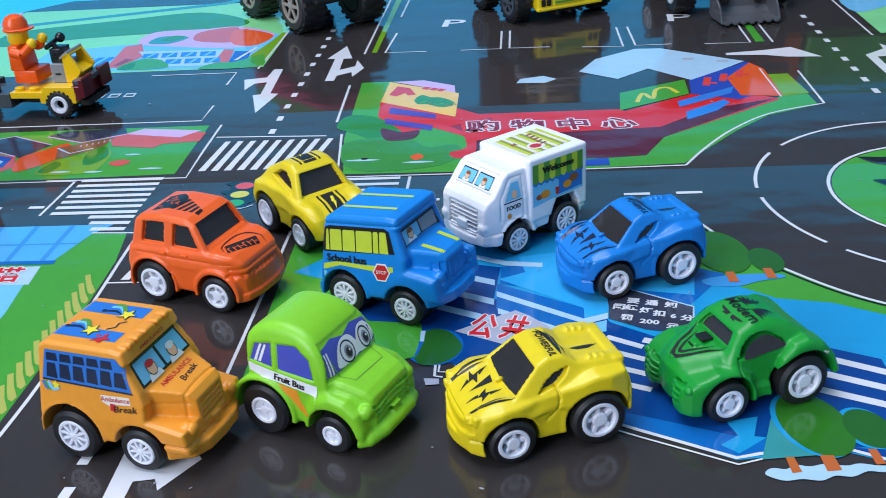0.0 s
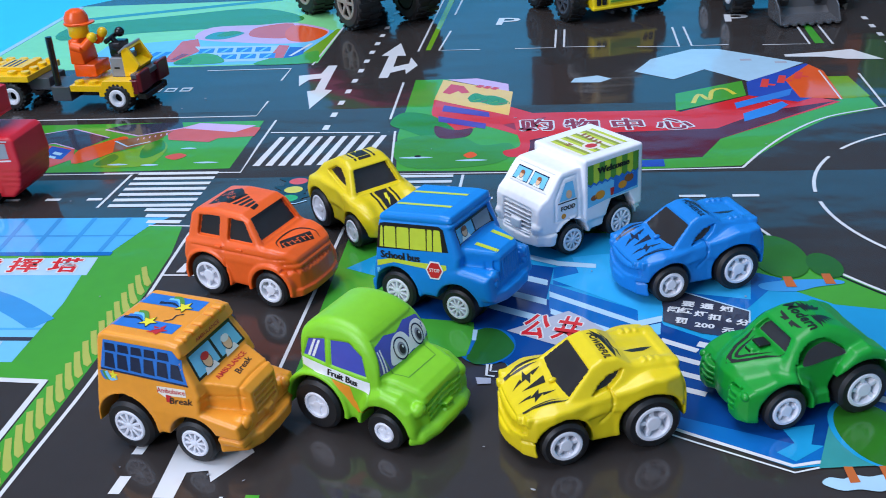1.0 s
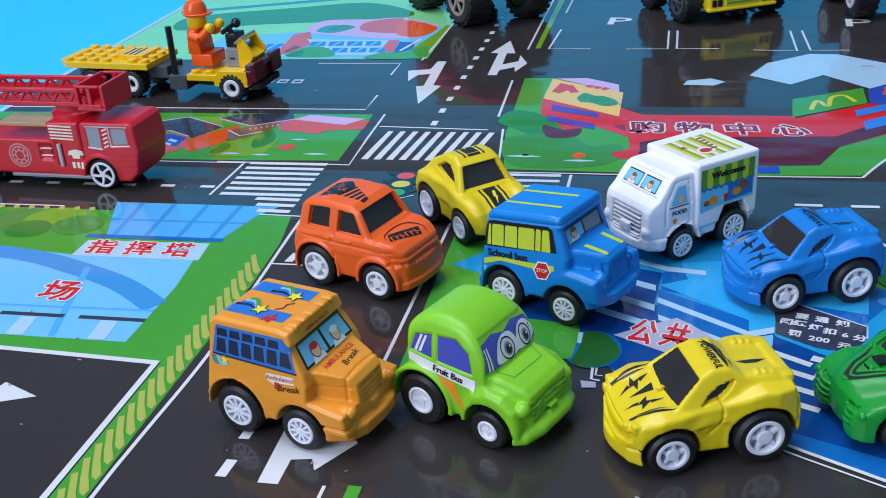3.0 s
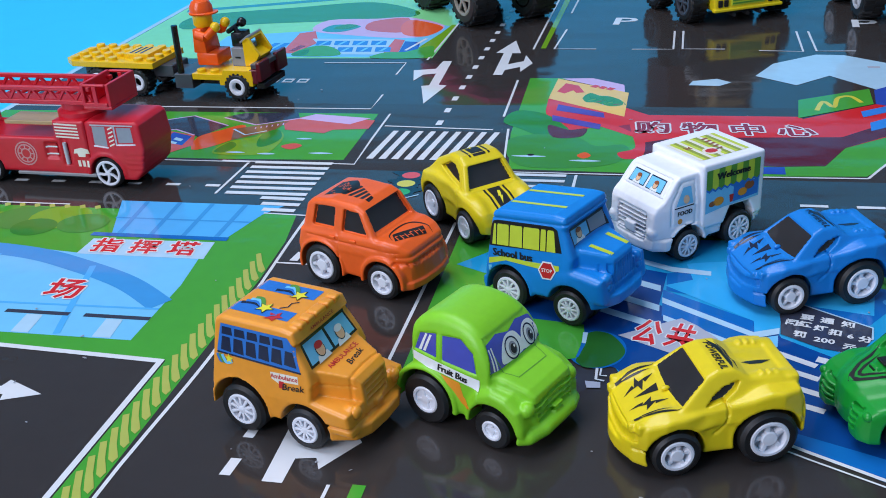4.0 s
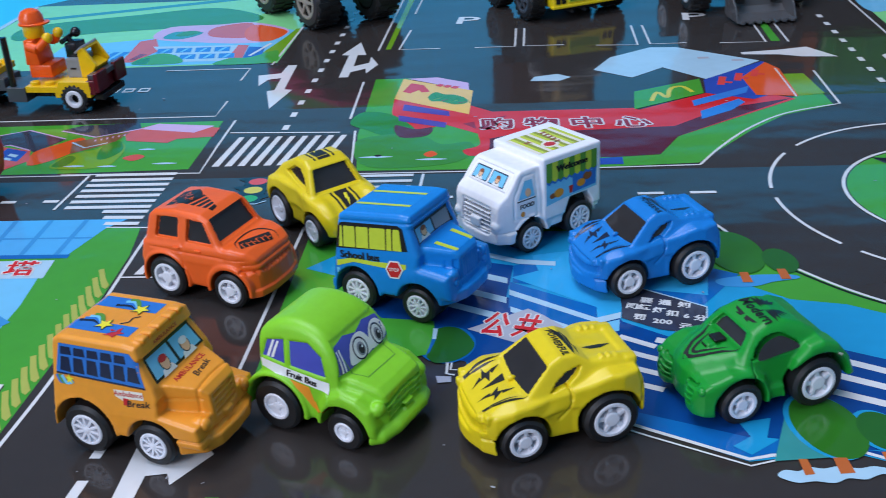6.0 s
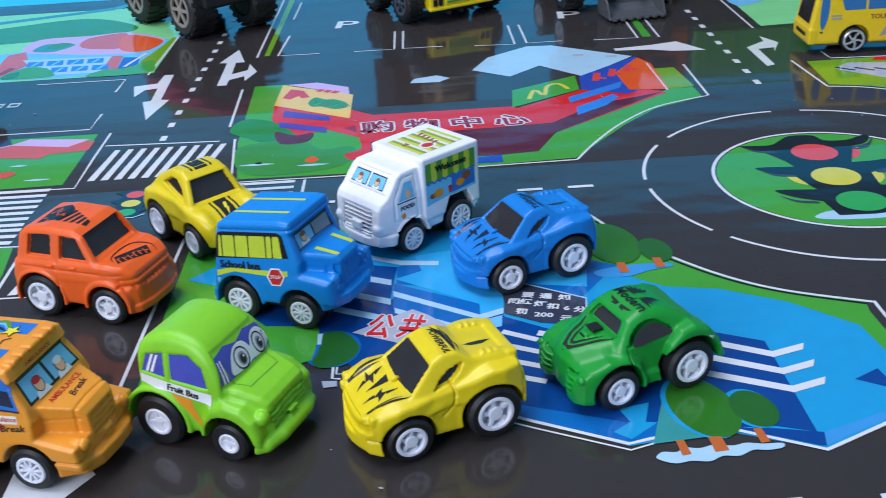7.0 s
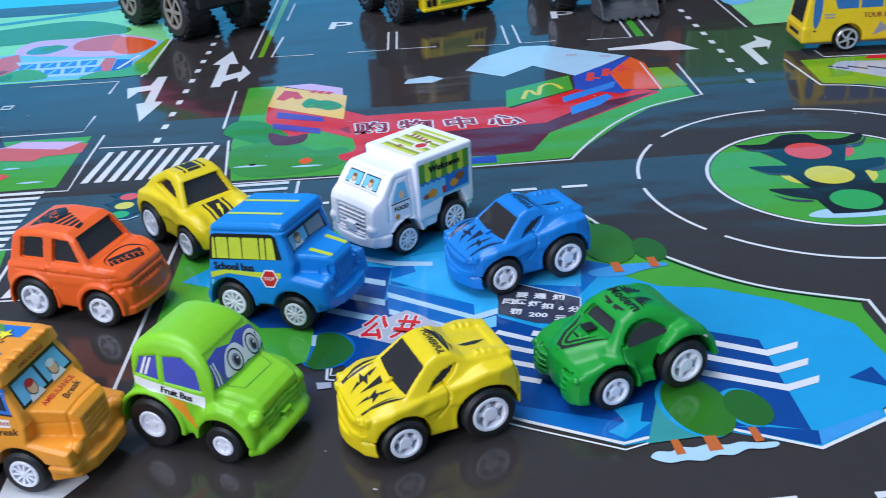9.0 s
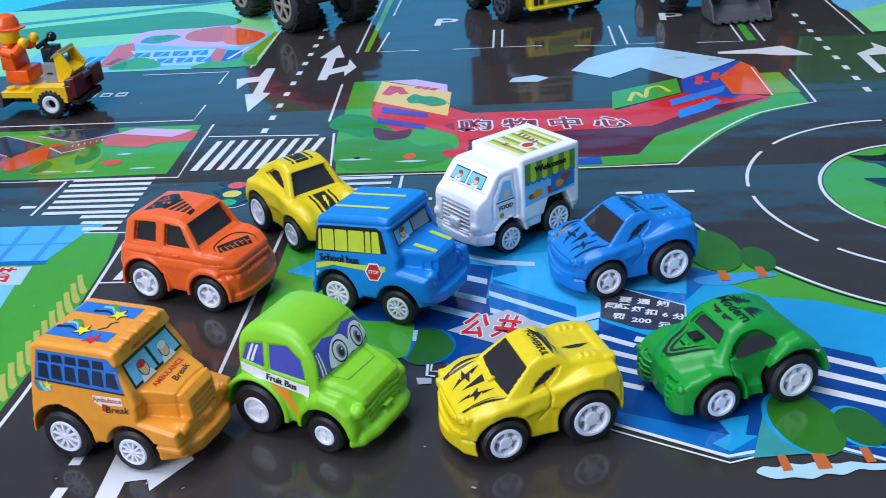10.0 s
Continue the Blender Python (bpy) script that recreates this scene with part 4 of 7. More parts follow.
def rim_plain(r, w):
    """Smooth dish with a shallow cross."""
    bm = lathe([(r + 0.15, -w * 0.6), (r + 0.15, -0.1), (r - 0.2, 0.15), (r - 0.7, 0.05), (r - 0.9, -0.45), (r * 0.35, -0.6), (r * 0.3, -0.25), (0.01, -0.15)], 36)
    for i in range(4):
        q = box(r * 0.25, r - 0.5, -0.7, -0.3, -r * 0.12, r * 0.12, 0.1)
        bmesh.ops.transform(q, verts=q.verts, matrix=Matrix.Rotation(2 * math.pi * i / 4 + 0.5, 4, "Y"))
        me = bpy.data.meshes.new("spoke")
        q.to_mesh(me)
        bm.from_mesh(me)
        bpy.data.meshes.remove(me)
        q.free()
    return bm


RIMS = {"five": rim_five, "ten": rim_ten, "plain": rim_plain}


def wheel(parent, x, y, r, rim_r, w, kind, out, turn=0, rim_mat=None):
    """A wheel whose outer face lies at y; out is +1 for the left side and -1 for the right."""
    hub = part("wheel", lathe([(0.01, -w + 0.3), (rim_r * 0.9, -w + 0.3), (rim_r * 0.9, -w * 0.5), (0.01, -w * 0.5)], 16), CHASSIS, parent)
    hub.matrix_basis = pose(x * MM, y * MM, r * MM, 0, turn, 0 if out > 0 else 180)
    part("tyre", tyre_mesh(r, rim_r, w), BLACK, hub, smooth=True)
    part("rim", RIMS[kind](rim_r, w), rim_mat or RIM, hub, smooth=True)
    return hub


def streak(pts, w):
    """A zig-zag stroke that tapers to a point at both ends."""
    left, right = [], []
    n = len(pts) - 1
    for i, p in enumerate(pts):
        a, b = Vector(pts[max(i - 1, 0)]), Vector(pts[min(i + 1, n)])
        d = (b - a).normalized() * w * min(1.0, 4 * i * (n - i) / n ** 2) * 0.5
        left.append((p[0] - d.y, p[1] + d.x))
        right.append((p[0] + d.y, p[1] - d.x))
    return left + right[-2:0:-1]


def arches(f, x, y, z, wheels, clear=1.0, deep=6.0, k=0.5):
    """Cuts the wheel housings out of f."""
    for i, (cx, r) in enumerate(wheels):
        room = clear[i] if isinstance(clear, tuple) else clear
        cut = np.maximum(tube(x, z, cx, r + 0.3 * (room - 1), r + 0.7 * room + 0.3), deep - abs(y))
        f = smax(f, -cut, k)
    return f


def toy_car(name, label, ox, oy, heading, side, track, body_f, body_mat, wheels, rim_kind, rim_ratio=0.66, lo=(-27, -20, 2), hi=(29, 20, 38), width=6.5, step=0.45):
    """A small pull-back car: (ox, oy) lies midway between the wheels of the side that is given, on the mat."""
    a = radians(heading)
    inward = Vector((-math.sin(a), math.cos(a))) * (1 if side == "right" else -1) * track / 2
    car = thing(name, label, "toy car", pose((ox + inward.x) * MM, (oy + inward.y) * MM, 0.3 * MM, 0, 0, heading), "pull-back toy cars")
    moulded("body", body_f, lo, hi, body_mat, car, step=step)
    for i, (cx, r) in enumerate(wheels):
        for s in (1, -1):
            wheel(car, cx, s * track / 2, r, r * rim_ratio, width, rim_kind, s, turn=17 * i + 31 * s)
    under = box(wheels[1][0] - 3, wheels[0][0] + 3, -track / 2 + width, track / 2 - width, 2.5, 9, 0.8)
    for cx, r in wheels:
        rod((cx, -track / 2 + width - 0.3, r + 0.6), (cx, track / 2 - width + 0.3, r + 0.6), r + 0.9, under, 28)
    part("underbody", under, CHASSIS, car, "black plastic underbody")
    return car

# ---- the pull-back cars ----
def carve(f, region, depth=0.7, k=0.25):
    """Sinks the region of the surface f by depth."""
    return smax(f, -np.maximum(region, -(f + depth)), k)


def screen(f, region, x, floor):
    """Cuts a flat-bottomed windscreen opening down to the sloping plane x = floor."""
    return smax(f, -np.maximum(region, (floor - x) * 0.8), 0.12)


def groove(f, d, half, depth=0.45):
    return carve(f, abs(d) - half, depth, 0.2)


YELLOW = plastic("yellow_plastic", 232, 206, 26)
BLUE = plastic("blue_plastic", 22, 126, 208)
GREEN = plastic("green_plastic", 22, 150, 48)
LIME = plastic("lime_plastic", 134, 208, 40, 0.4)
AMBER = plastic("amber_plastic", 242, 156, 46)
ORANGE = plastic("orange_plastic", 250, 102, 34)
SKYBLUE = plastic("sky_blue_plastic", 16, 132, 214)
WHITE = plastic("white_plastic", 246, 246, 250)
P_BLACK, P_WHITE, P_RED = paint("black_print", 26, 24, 24), paint("white_print", 236, 238, 236), paint("red_print", 200, 36, 40)
P_YELLOW, P_BLUE, P_CYAN = paint("yellow_print", 240, 226, 50), paint("blue_print", 40, 116, 200), paint("cyan_print", 120, 200, 236)
P_VIOLET, P_ORANGE, P_LIME, P_GREEN = paint("violet_print", 74, 84, 178, 0.25), paint("orange_print", 236, 150, 40), paint("lime_print", 200, 214, 60), paint("green_print", 90, 150, 50)
P_SKIN, P_BROWN, P_GREY, P_NAVY = paint("peach_print", 236, 190, 150), paint("brown_print", 150, 84, 44), paint("grey_print", 150, 152, 160), paint("navy_print", 30, 40, 66, 0.25)
P_OLIVE = paint("olive_print", 150, 160, 50)
P_CREAM = paint("cream_print", 238, 232, 214)


def bolt(x0, y0, x1, y1, w, bend=0.35):
    """A black lightning streak from (x0, y0) to the tip (x1, y1)."""
    a, b = Vector((x0, y0)), Vector((x1, y1))
    d = b - a
    n = Vector((-d.y, d.x)).normalized() * w
    m = a + d * 0.5
    return [tuple(a + n * 0.7), tuple(m + n * 0.1 + n * bend), tuple(m - d * 0.06 + n * 1.0), tuple(b), tuple(m - n * 0.35), tuple(m + d * 0.05 - n * 0.9), tuple(a - n * 0.5)]


def figure(f, side, u, v, r, car, cap):
    """A plain round print with a coloured cap, in a window."""
    decal("window_print", f, side, [(u - 1.7 * r, v - 1.6 * r), (u + 1.7 * r, v - 1.6 * r), (u + 1.2 * r, v - 0.7 * r), (u - 1.2 * r, v - 0.7 * r)], P_WHITE, car, proud=0.2)
    decal("window_print", f, side, ellipse(u, v, r * 1.08, r * 1.12, n=18), P_NAVY, car, proud=0.24)
    decal("window_print", f, side, ellipse(u, v, r * 0.94, r * 0.98, n=18), P_SKIN, car, proud=0.28)
    decal("window_print", f, side, ellipse(u, v + r * 0.62, r * 0.98, r * 0.5, n=16), cap, car, proud=0.32)


def flash(x0, y0, x1, y1, w):
    """A lightning flash with a point at both ends."""
    a, b = Vector((x0, y0)), Vector((x1, y1))
    d = b - a
    n = Vector((-d.y, d.x)).normalized() * w
    return [tuple(a + d * u + n * v) for u, v in ((0, 0), (0.36, 0.35), (0.34, 0.0), (0.62, 0.9), (0.56, 0.15), (1, 0), (0.62, -0.35), (0.66, 0.02), (0.38, -0.95), (0.44, -0.2))]


# sports coupe, in yellow and in blue
def coupe(name, label, ox, oy, heading, mat, print_mat):
    wheels = ((11.1, 6.2), (-12.1, 7.4))
    plan = [(-23.4, -4), (-23.0, 8), (-21.4, 12.6), (-15, 14.3), (-8, 13.6), (-2, 12.2), (4, 12.3), (9, 13.7), (14, 14.2), (18.4, 13.0), (21.4, 10.2), (23, 5), (23.4, -4)]
    belt = [(-22.9, 7.2), (-22.2, 12.5), (-21.2, 17), (-19.6, 20.4), (-12, 20.4), (-6, 18.4), (0, 16.9), (6.5, 16.4), (13, 16.2), (18, 14.8), (21.4, 13.0), (22.9, 10), (23.4, 6.2), (22.8, 2.9), (18.2, 2.7), (16.5, 4.4), (-2.5, 4.2), (-19, 6.4)]

    def f(x, y, z):
        a = abs(y)
        d = smax(outline(x, z, belt), outline(x, a, plan), 1.4)
        d = smin(d, egg(x, a, z, (11.6, 9.9, 10.8), (9.4, 4.2, 6.2)), 0.9)
        d = smin(d, egg(x, a, z, (-12.6, 9.9, 12.4), (9.6, 4.4, 8.2)), 0.9)
        cab = smax(outline(x, z, [(10.6, 16.0), (2.6, 23.5), (-0.5, 24.9), (-4.6, 24.8), (-8.2, 22.6), (-19.0, 21.2), (-20.6, 19.4), (-21, 12), (9, 12)]), a - (11.3 - 0.44 * (z - 17)), 1.0)
        d = smin(d, cab, 0.6)
        d = smin(d, egg(x, a, z, (-13.6, 7.4, 20.4), (7.0, 2.2, 2.3)), 0.7)
        d = smin(d, block(x, a, z, (-19.2, 0, 20.9), (1.5, 9.4, 0.9), 0.6), 0.9)
        d = smax(d, -egg(x, y, z, (-12.5, 0, 24.4), (7.5, 3.4, 2.4)), 0.6)
        d = smax(d, -egg(x, y, z, (17.2, 0, 18.4), (9.5, 7.6, 3.0)), 0.8)
        d = smin(d, np.maximum(smax(tube(a, x, 0, 9.0, 14.8), -tube(a, x, 0, 9.0, 12.4), 0.4), np.maximum(abs(z - 4.8) - 1.9, 17.5 - x)), 0.4)
        d = arches(d, x, y, z, wheels, 1.2)
        d = carve(d, np.maximum(abs(z - 8.9 - 0.018 * a ** 2) - 1.25, np.maximum(17.5 - x, a - 11.4)), 0.9, 0.12)
        d = groove(d, np.maximum(abs(z - 12.0 - 0.010 * a ** 2), np.maximum(17.5 - x, a - 9.6)), 0.24, 0.45)
        d = groove(d, np.maximum(abs(z - 6.9 - 0.05 * a), np.maximum(17.0 - x, 10 - a)), 0.26, 0.5)
        d = smin(d, block(x, a, z, (18.8, 11.0, 13.5), (1.8, 1.3, 1.3), 0.5), 0.2)
        d = smin(d, block(x, a, z, (20.6, 8.7, 12.8), (1.4, 1.1, 1.2), 0.5), 0.2)
        for k in range(3):
            d = smin(d, block(x, a, z, (-11.8 - 1.9 * k, 7.2, 22.7 - 0.05 * k - 0.06 * k * k), (0.5, 1.2, 0.4), 0.25), 0.25)
        d = smax(d, -egg(x, a, z, (-0.8, 15.2, 11.6), (5.0, 2.6, 4.8)), 0.9)
        d = screen(d, np.maximum(a - (9.9 - 0.34 * (z - 17)), np.maximum(z - 22.9, 17.0 - 0.006 * (81 - a ** 2) - z)), x, 9.9 - 1.067 * (z - 16))
        d = carve(d, np.maximum(outline(x, z, [(3.6, 16.9), (1.4, 19.2), (-1.6, 21.2), (-5.8, 22.2), (-4.4, 20.0), (-1.6, 18.0)]), 6 - a), 1.8, 0.12)
        d = groove(d, np.maximum(abs(tube(x, z, 4.4, 15.6, 6.4)), np.maximum(x - 1.5, z - 17.6)), 0.28, 0.5)
        d = groove(d, np.maximum(abs(x + 20.6), np.maximum(z - 18, 9 - z)) + 0 * a, 0.2, 0.35)
        return d

    car = toy_car(name, label, ox, oy, heading, "left", 28.4, f, mat, wheels, "five", 0.66, step=0.4)
    pane("windscreen", f, "front", [(-9.9, 17.0), (-5, 16.7), (0, 16.5), (5, 16.7), (9.9, 17.0), (8.0, 22.9), (-8.0, 22.9)], DARKWIN, car, "smoked windscreen", 0.05)
    for s in ("left", "right"):
        pane("side_window", f, s, [(3.2, 17.1), (1.3, 19.1), (-1.6, 21.0), (-5.4, 21.9), (-4.3, 20.1), (-1.6, 18.2)], DARKWIN, car, "dark side window", 0.05)
    part("wiper_knob", ball((9.9, 0.4, 16.9), 0.8, squash=(1.5, 1, 0.8), n=10), mat, car, smooth=True)
    for s in (-1, 1):
        decal("fender_blade", f, "top", streak([(9.0, s * 10.5), (12.6, s * 10.0), (16.4, s * 9.3), (20.0, s * 8.0)], 1.0), print_mat, car)
        decal("fender_blade", f, "top", streak([(10.8, s * 9.0), (14.0, s * 8.4), (17.2, s * 8.0), (20.0, s * 7.7)], 0.8), print_mat, car)
        decal("blade_end", f, "top", [(20.2, s * 7.4), (20.3, s * 8.4), (18.4, s * 8.9), (18.6, s * 7.7)], print_mat, car, proud=0.1)
    decal("hood_flash", f, "top", flash(10.6, -7.4, 19.8, -2.0, 2.8), print_mat, car)
    decal("hood_flash", f, "top", flash(10.2, 4.2, 20.2, 3.6, 2.8), print_mat, car)
    decal("deck_streak", f, "top", streak([(-8.6, 1.9), (-10.6, 2.1), (-13.6, 1.8), (-16.8, 1.0)], 1.9), print_mat, car)
    decal("hood_wedge", f, "top", [(11.0, -3.4), (11.4, -0.4), (18.0, 0.2)], print_mat, car)
    for k in (0, 1):
        lettering(f, "top", "POWERFUL", -2.3 - 0.15 * k, 0.9, 2.5, print_mat, car, sx=1.0, rot=90, shear=0.2, proud=0.1 + 0.03 * k)
    decal("roof_swoosh", f, "top", streak([(-2.6, -7.0), (-4.0, -3.4), (-4.8, 0.2), (-4.8, 4.0), (-4.4, 7.4)], 1.7), print_mat, car)
    decal("roof_swoosh", f, "top", streak([(-4.2, -5.6), (-5.8, -2.0), (-6.5, 1.6), (-6.0, 6.8)], 0.9), print_mat, car)
    return car


coupe("toy_sports_car", "yellow plastic toy sports car with black lightning streaks", 1.6, 214.4, -159.5, YELLOW, P_BLACK)
coupe("toy_sports_car", "blue plastic toy sports car with black lightning streaks", 33.6, 297.7, -157.9, BLUE, P_NAVY)


# rounded hot rod
def hot_rod(ox, oy, heading):
    wheels = ((10.5, 5.9), (-11.6, 7.3))

    def f(x, y, z):
        a = abs(y)
        hood = smax(outline(x, z, [(21.2, 3.4), (22.0, 8), (21.6, 12.6), (20.0, 14.8), (15.6, 16.6), (9, 18.1), (0, 18.2), (0, 5)]), a - (10.4 - 0.46 * np.maximum(x - 8, 0)), 3.4)
        cab = smax(outline(x, z, [(9.6, 16.4), (8.0, 19.6), (5.4, 22.6), (1.0, 24.5), (-4, 24.5), (-9, 22.9), (-15, 19.2), (-20, 14.0), (-22.6, 8.2), (-20, 6.5), (-5, 4.8), (8, 4.8)]), a - (11.3 - 0.42 * np.maximum(z - 16.5, 0) - 0.45 * np.maximum(-x - 12, 0)), 2.4)
        d = smin(hood, cab, 1.2)
        plan = [(-26, -4), (-26, 16), (12, 14.4), (17, 13.9), (20.6, 12.4), (23.0, 9.6), (23.4, 7.0), (22.4, -4)]
        front = smax(outline(x, z, [(22.4, 3.2), (23.4, 7.5), (22.2, 10.6), (19.0, 13.0), (13.4, 15.0), (8, 14.8), (4.0, 11.8), (1.8, 7.0), (1.8, 4.4), (16.5, 3.0)]), abs(a - 9.4) - 4.8, 2.4)
        d = smin(d, smax(front, outline(x, a, plan), 1.2), 2.4)
        rear = smax(outline(x, z, [(-2.6, 4.6), (-3.1, 11), (-4.6, 15.6), (-8.2, 19.0), (-12.2, 20.0), (-16.8, 18.0), (-20.6, 13.4), (-22.8, 7.8), (-20, 6.8)]), abs(a - 10.2) - 4.1, 2.2)
        d = smin(d, rear, 0.5)
        d = smin(d, block(x, a, z, (0, 0, 6.4), (5, 12.4, 2.0), 0.7), 0.8)
        d = smin(d, block(x, a, z, (13.0, 0, 16.8), (1.5, 1.7, 1.3), 0.5), 0.4)
        d = arches(d, x, y, z, wheels, (1.8, 2.0))
        d = screen(d, np.maximum(a - (7.4 - 0.24 * (z - 17.4) - 0.10 * np.maximum(z - 19, 0) ** 2), abs(z - 19.9) - 1.9), x, 8.2 - 0.66 * (z - 16.4))
        d = carve(d, np.maximum(outline(x, z, smooth_line([(5.9, 16.9), (5.2, 19.6), (2.8, 21.4), (-1.0, 22.2), (-4.2, 20.8), (-6.8, 18.2), (-1, 17.4)], 4, True)), 6 - a), 2.4, 0.12)
        for k in range(4):
            d = carve(d, np.maximum(np.maximum(abs(z - 6.2 - 1.6 * k - 0.12 * (a - 6.5)) - 0.4, abs(a - 6.6) - 2.4), 17 - x), 0.8, 0.12)
        d = groove(d, np.maximum(abs(x - 7.0), np.maximum(z - 17, 6 - z)) + 0 * a, 0.2, 0.4)
        d = groove(d, np.maximum(abs(z - 17.2 + 0.05 * x), np.maximum(x - 7, -5 - x)) + 0 * a, 0.2, 0.3)
        return d

    car = toy_car("toy_hot_rod", "green plastic toy hot rod with rounded roof and black prints", ox, oy, heading, "left", 28.2, f, GREEN, wheels, "five", 0.66, step=0.4)
    pane("windscreen", f, "front", [(-6.9, 18.1), (6.9, 18.1), (6.2, 20.0), (5.0, 21.2), (3.2, 21.6), (-3.2, 21.6), (-5.0, 21.2), (-6.2, 20.0)], DARKWIN, car, "smoked windscreen", 0.1)
    for s in ("left", "right"):
        pane("side_window", f, s, smooth_line([(5.6, 17.1), (4.9, 19.5), (2.7, 21.1), (-1.0, 21.9), (-4.0, 20.6), (-6.4, 18.4), (-1, 17.7)], 4, True), DARKWIN, car, "dark side window", 1.0)
    part("scoop_top", box(9.0, 12.4, -1.9, 1.9, 18.2, 18.9, 0.2), P_BLACK, car, "black hood scoop")
    part("scoop_mouth", box(14.3, 14.7, -1.2, 1.2, 16.6, 17.5, 0.1), P_BLACK, car)
    for s in (-1, 1):
        decal("hood_stripe", f, "top", [(20.6, 0), (19.6, s * 1.6), (16.4, s * 3.8), (12.4, s * 5.4), (8.4, s * 7.6), (12, s * 4.6), (15.6, s * 3.2), (18.2, s * 1.3), (19.0, 0)], P_BLACK, car)
        decal("hood_stripe", f, "top", [(18.2, 0), (17.6, s * 1.1), (15.4, s * 2.3), (9.6, s * 4.6), (14.8, s * 1.7), (16.8, s * 0.6), (17.2, 0)], P_BLACK, car)
        part("head_lamp", ball((20.9, s * 11.0, 10.8), 1.5, squash=(0.8, 1, 0.8), n=12), GREEN, car, smooth=True)
        for k in range(5):
            decal("roof_wing", f, "top", streak([(-2.2 - 0.5 * k, s * (0.6 + 0.2 * k)), (-2.6 - 0.8 * k, s * (3.8 - 0.4 * k)), (-2.2 - 1.35 * k, s * (7.2 - 0.9 * k))], 1.3), P_BLACK, car)
        decal("roof_wing", f, "top", [(2.8, s * 0.4), (2.5, s * 5.0), (3.2, s * 4.2), (3.5, s * 2.4), (4.1, s * 3.0), (3.9, s * 0.8)], P_BLACK, car)
    for k in (0, 1):
        lettering(f, "top", "Modern", 0.1 - 0.25 * k, 0.4, 4.3, P_BLACK, car, rot=90, proud=0.1 + 0.03 * k)
    decal("rear_badge", f, "left", [(-17.5, 14.6), (-15.5, 15.4), (-16, 16.2), (-18, 15.2)], P_CREAM, car)
    return car


hot_rod(56.4, 230.8, -158.9)


# off-road estate car
def estate(ox, oy, heading):
    wheels = ((14.0, 6.2), (-10.9, 7.3))

    def f(x, y, z):
        a = abs(y)
        low = smax(outline(x, z, [(-20.4, 7.4), (-20.8, 14), (-19.4, 19.6), (9, 20.6), (15, 20.6), (20, 19.4), (23.0, 17.4), (24.2, 14.4), (24.6, 8.5), (24.0, 5.4), (18, 4.6), (-15, 6)]), a - (13.4 - 0.05 * abs(z - 13) - 0.03 * np.maximum(x - 13, 0) ** 2), 1.8)
        cab = smax(outline(x, z, [(13.2, 18), (7.2, 28.6), (3.8, 30.4), (-7, 31.0), (-14.6, 30.0), (-16.6, 28.2), (-18.8, 19), (-18, 14), (12, 14)]), a - (12.9 - 0.18 * (z - 18)), 1.6)
        d = smin(low, cab, 0.9)
        d = smin(d, smax(smax(tube(x, z, 14.0, 6.6, 8.8), abs(a - 9.5) - 4.5, 0.7), 5.0 - z, 0.3), 0.6)
        d = smin(d, smax(smax(tube(x, z, -10.9, 7.3, 9.6), abs(a - 9.5) - 4.5, 0.7), 5.0 - z, 0.3), 0.6)
        lip = [(19.0, -4), (19.0, 13.8), (21.4, 13.2), (24.2, 10.4), (25.6, 5), (25.9, -4)]
        d = smin(d, smax(outline(x, a, lip) + 0.10 * (z - 5), abs(z - 8.7) - 4.2, 0.5), 0.3)
        d = smin(d, smax(outline(x, a, lip) - 0.5, abs(z - 5.8) - 1.3, 0.4), 0.25)
        d = arches(d, x, y, z, wheels, 1.3)
        d = screen(d, np.maximum(a - (10.8 - 0.16 * (z - 19)), abs(z - 25.0) - 3.7), x, 11.6 - 0.566 * (z - 18))
        d = carve(d, np.maximum(outline(x, z, [(-14.0, 21.4), (-12.7, 28.4), (-4.5, 28.6), (-5.2, 21.4)]), 6 - a), 1.3, 0.12)
        d = carve(d, np.maximum(outline(x, z, [(-1.8, 21.0), (-0.9, 28.6), (4.9, 28.2), (8.6, 20.7)]), 6 - a), 1.3, 0.12)
        d = groove(d, np.maximum(abs(x + 3.2), np.maximum(z - 20, 9 - z)) + 0 * a, 0.2, 0.3)
        d = groove(d, np.maximum(abs(z - 17.6 + 0.02 * x), np.maximum(x - 20, -16 - x)), 0.2, 0.3)
        d = groove(d, np.maximum(abs(z - 13.6), 19 - x), 0.4, 0.5)
        d = groove(d, np.maximum(abs(z - 15.6), 19 - x), 0.25, 0.4)
        for k in range(6):
            d = carve(d, np.maximum(np.maximum(abs(a - 1.1 - 2.2 * k) - 0.35, abs(z - 12.9) - 0.6), 20 - x), 0.35)
        return d

    car = toy_car("toy_estate_car", "orange plastic toy off-road car with black windows", ox, oy, heading, "right", 28.0, f, ORANGE, wheels, "five", 0.68, step=0.42)
    pane("windscreen", f, "front", [(-10.6, 21.2), (10.6, 21.2), (9.4, 28.8), (-9.4, 28.8)], DARKWIN, car, "dark windscreen", 0.05)
    for s in ("left", "right"):
        pane("rear_window", f, s, [(-13.7, 21.6), (-12.4, 28.2), (-4.7, 28.4), (-5.4, 21.6)], DARKWIN, car, "dark side window", 0.05)
        pane("front_window", f, s, [(-1.6, 21.2), (-0.7, 28.4), (4.7, 28.0), (8.2, 20.9)], DARKWIN, car, "dark side window", 0.05)
        for x in (-6.5, 2.0):
            part("door_handle", box(x, x + 2.4, *((-13.7, -13.1) if s == "right" else (13.1, 13.7)), 18.4, 19.2, 0.2), ORANGE, car)
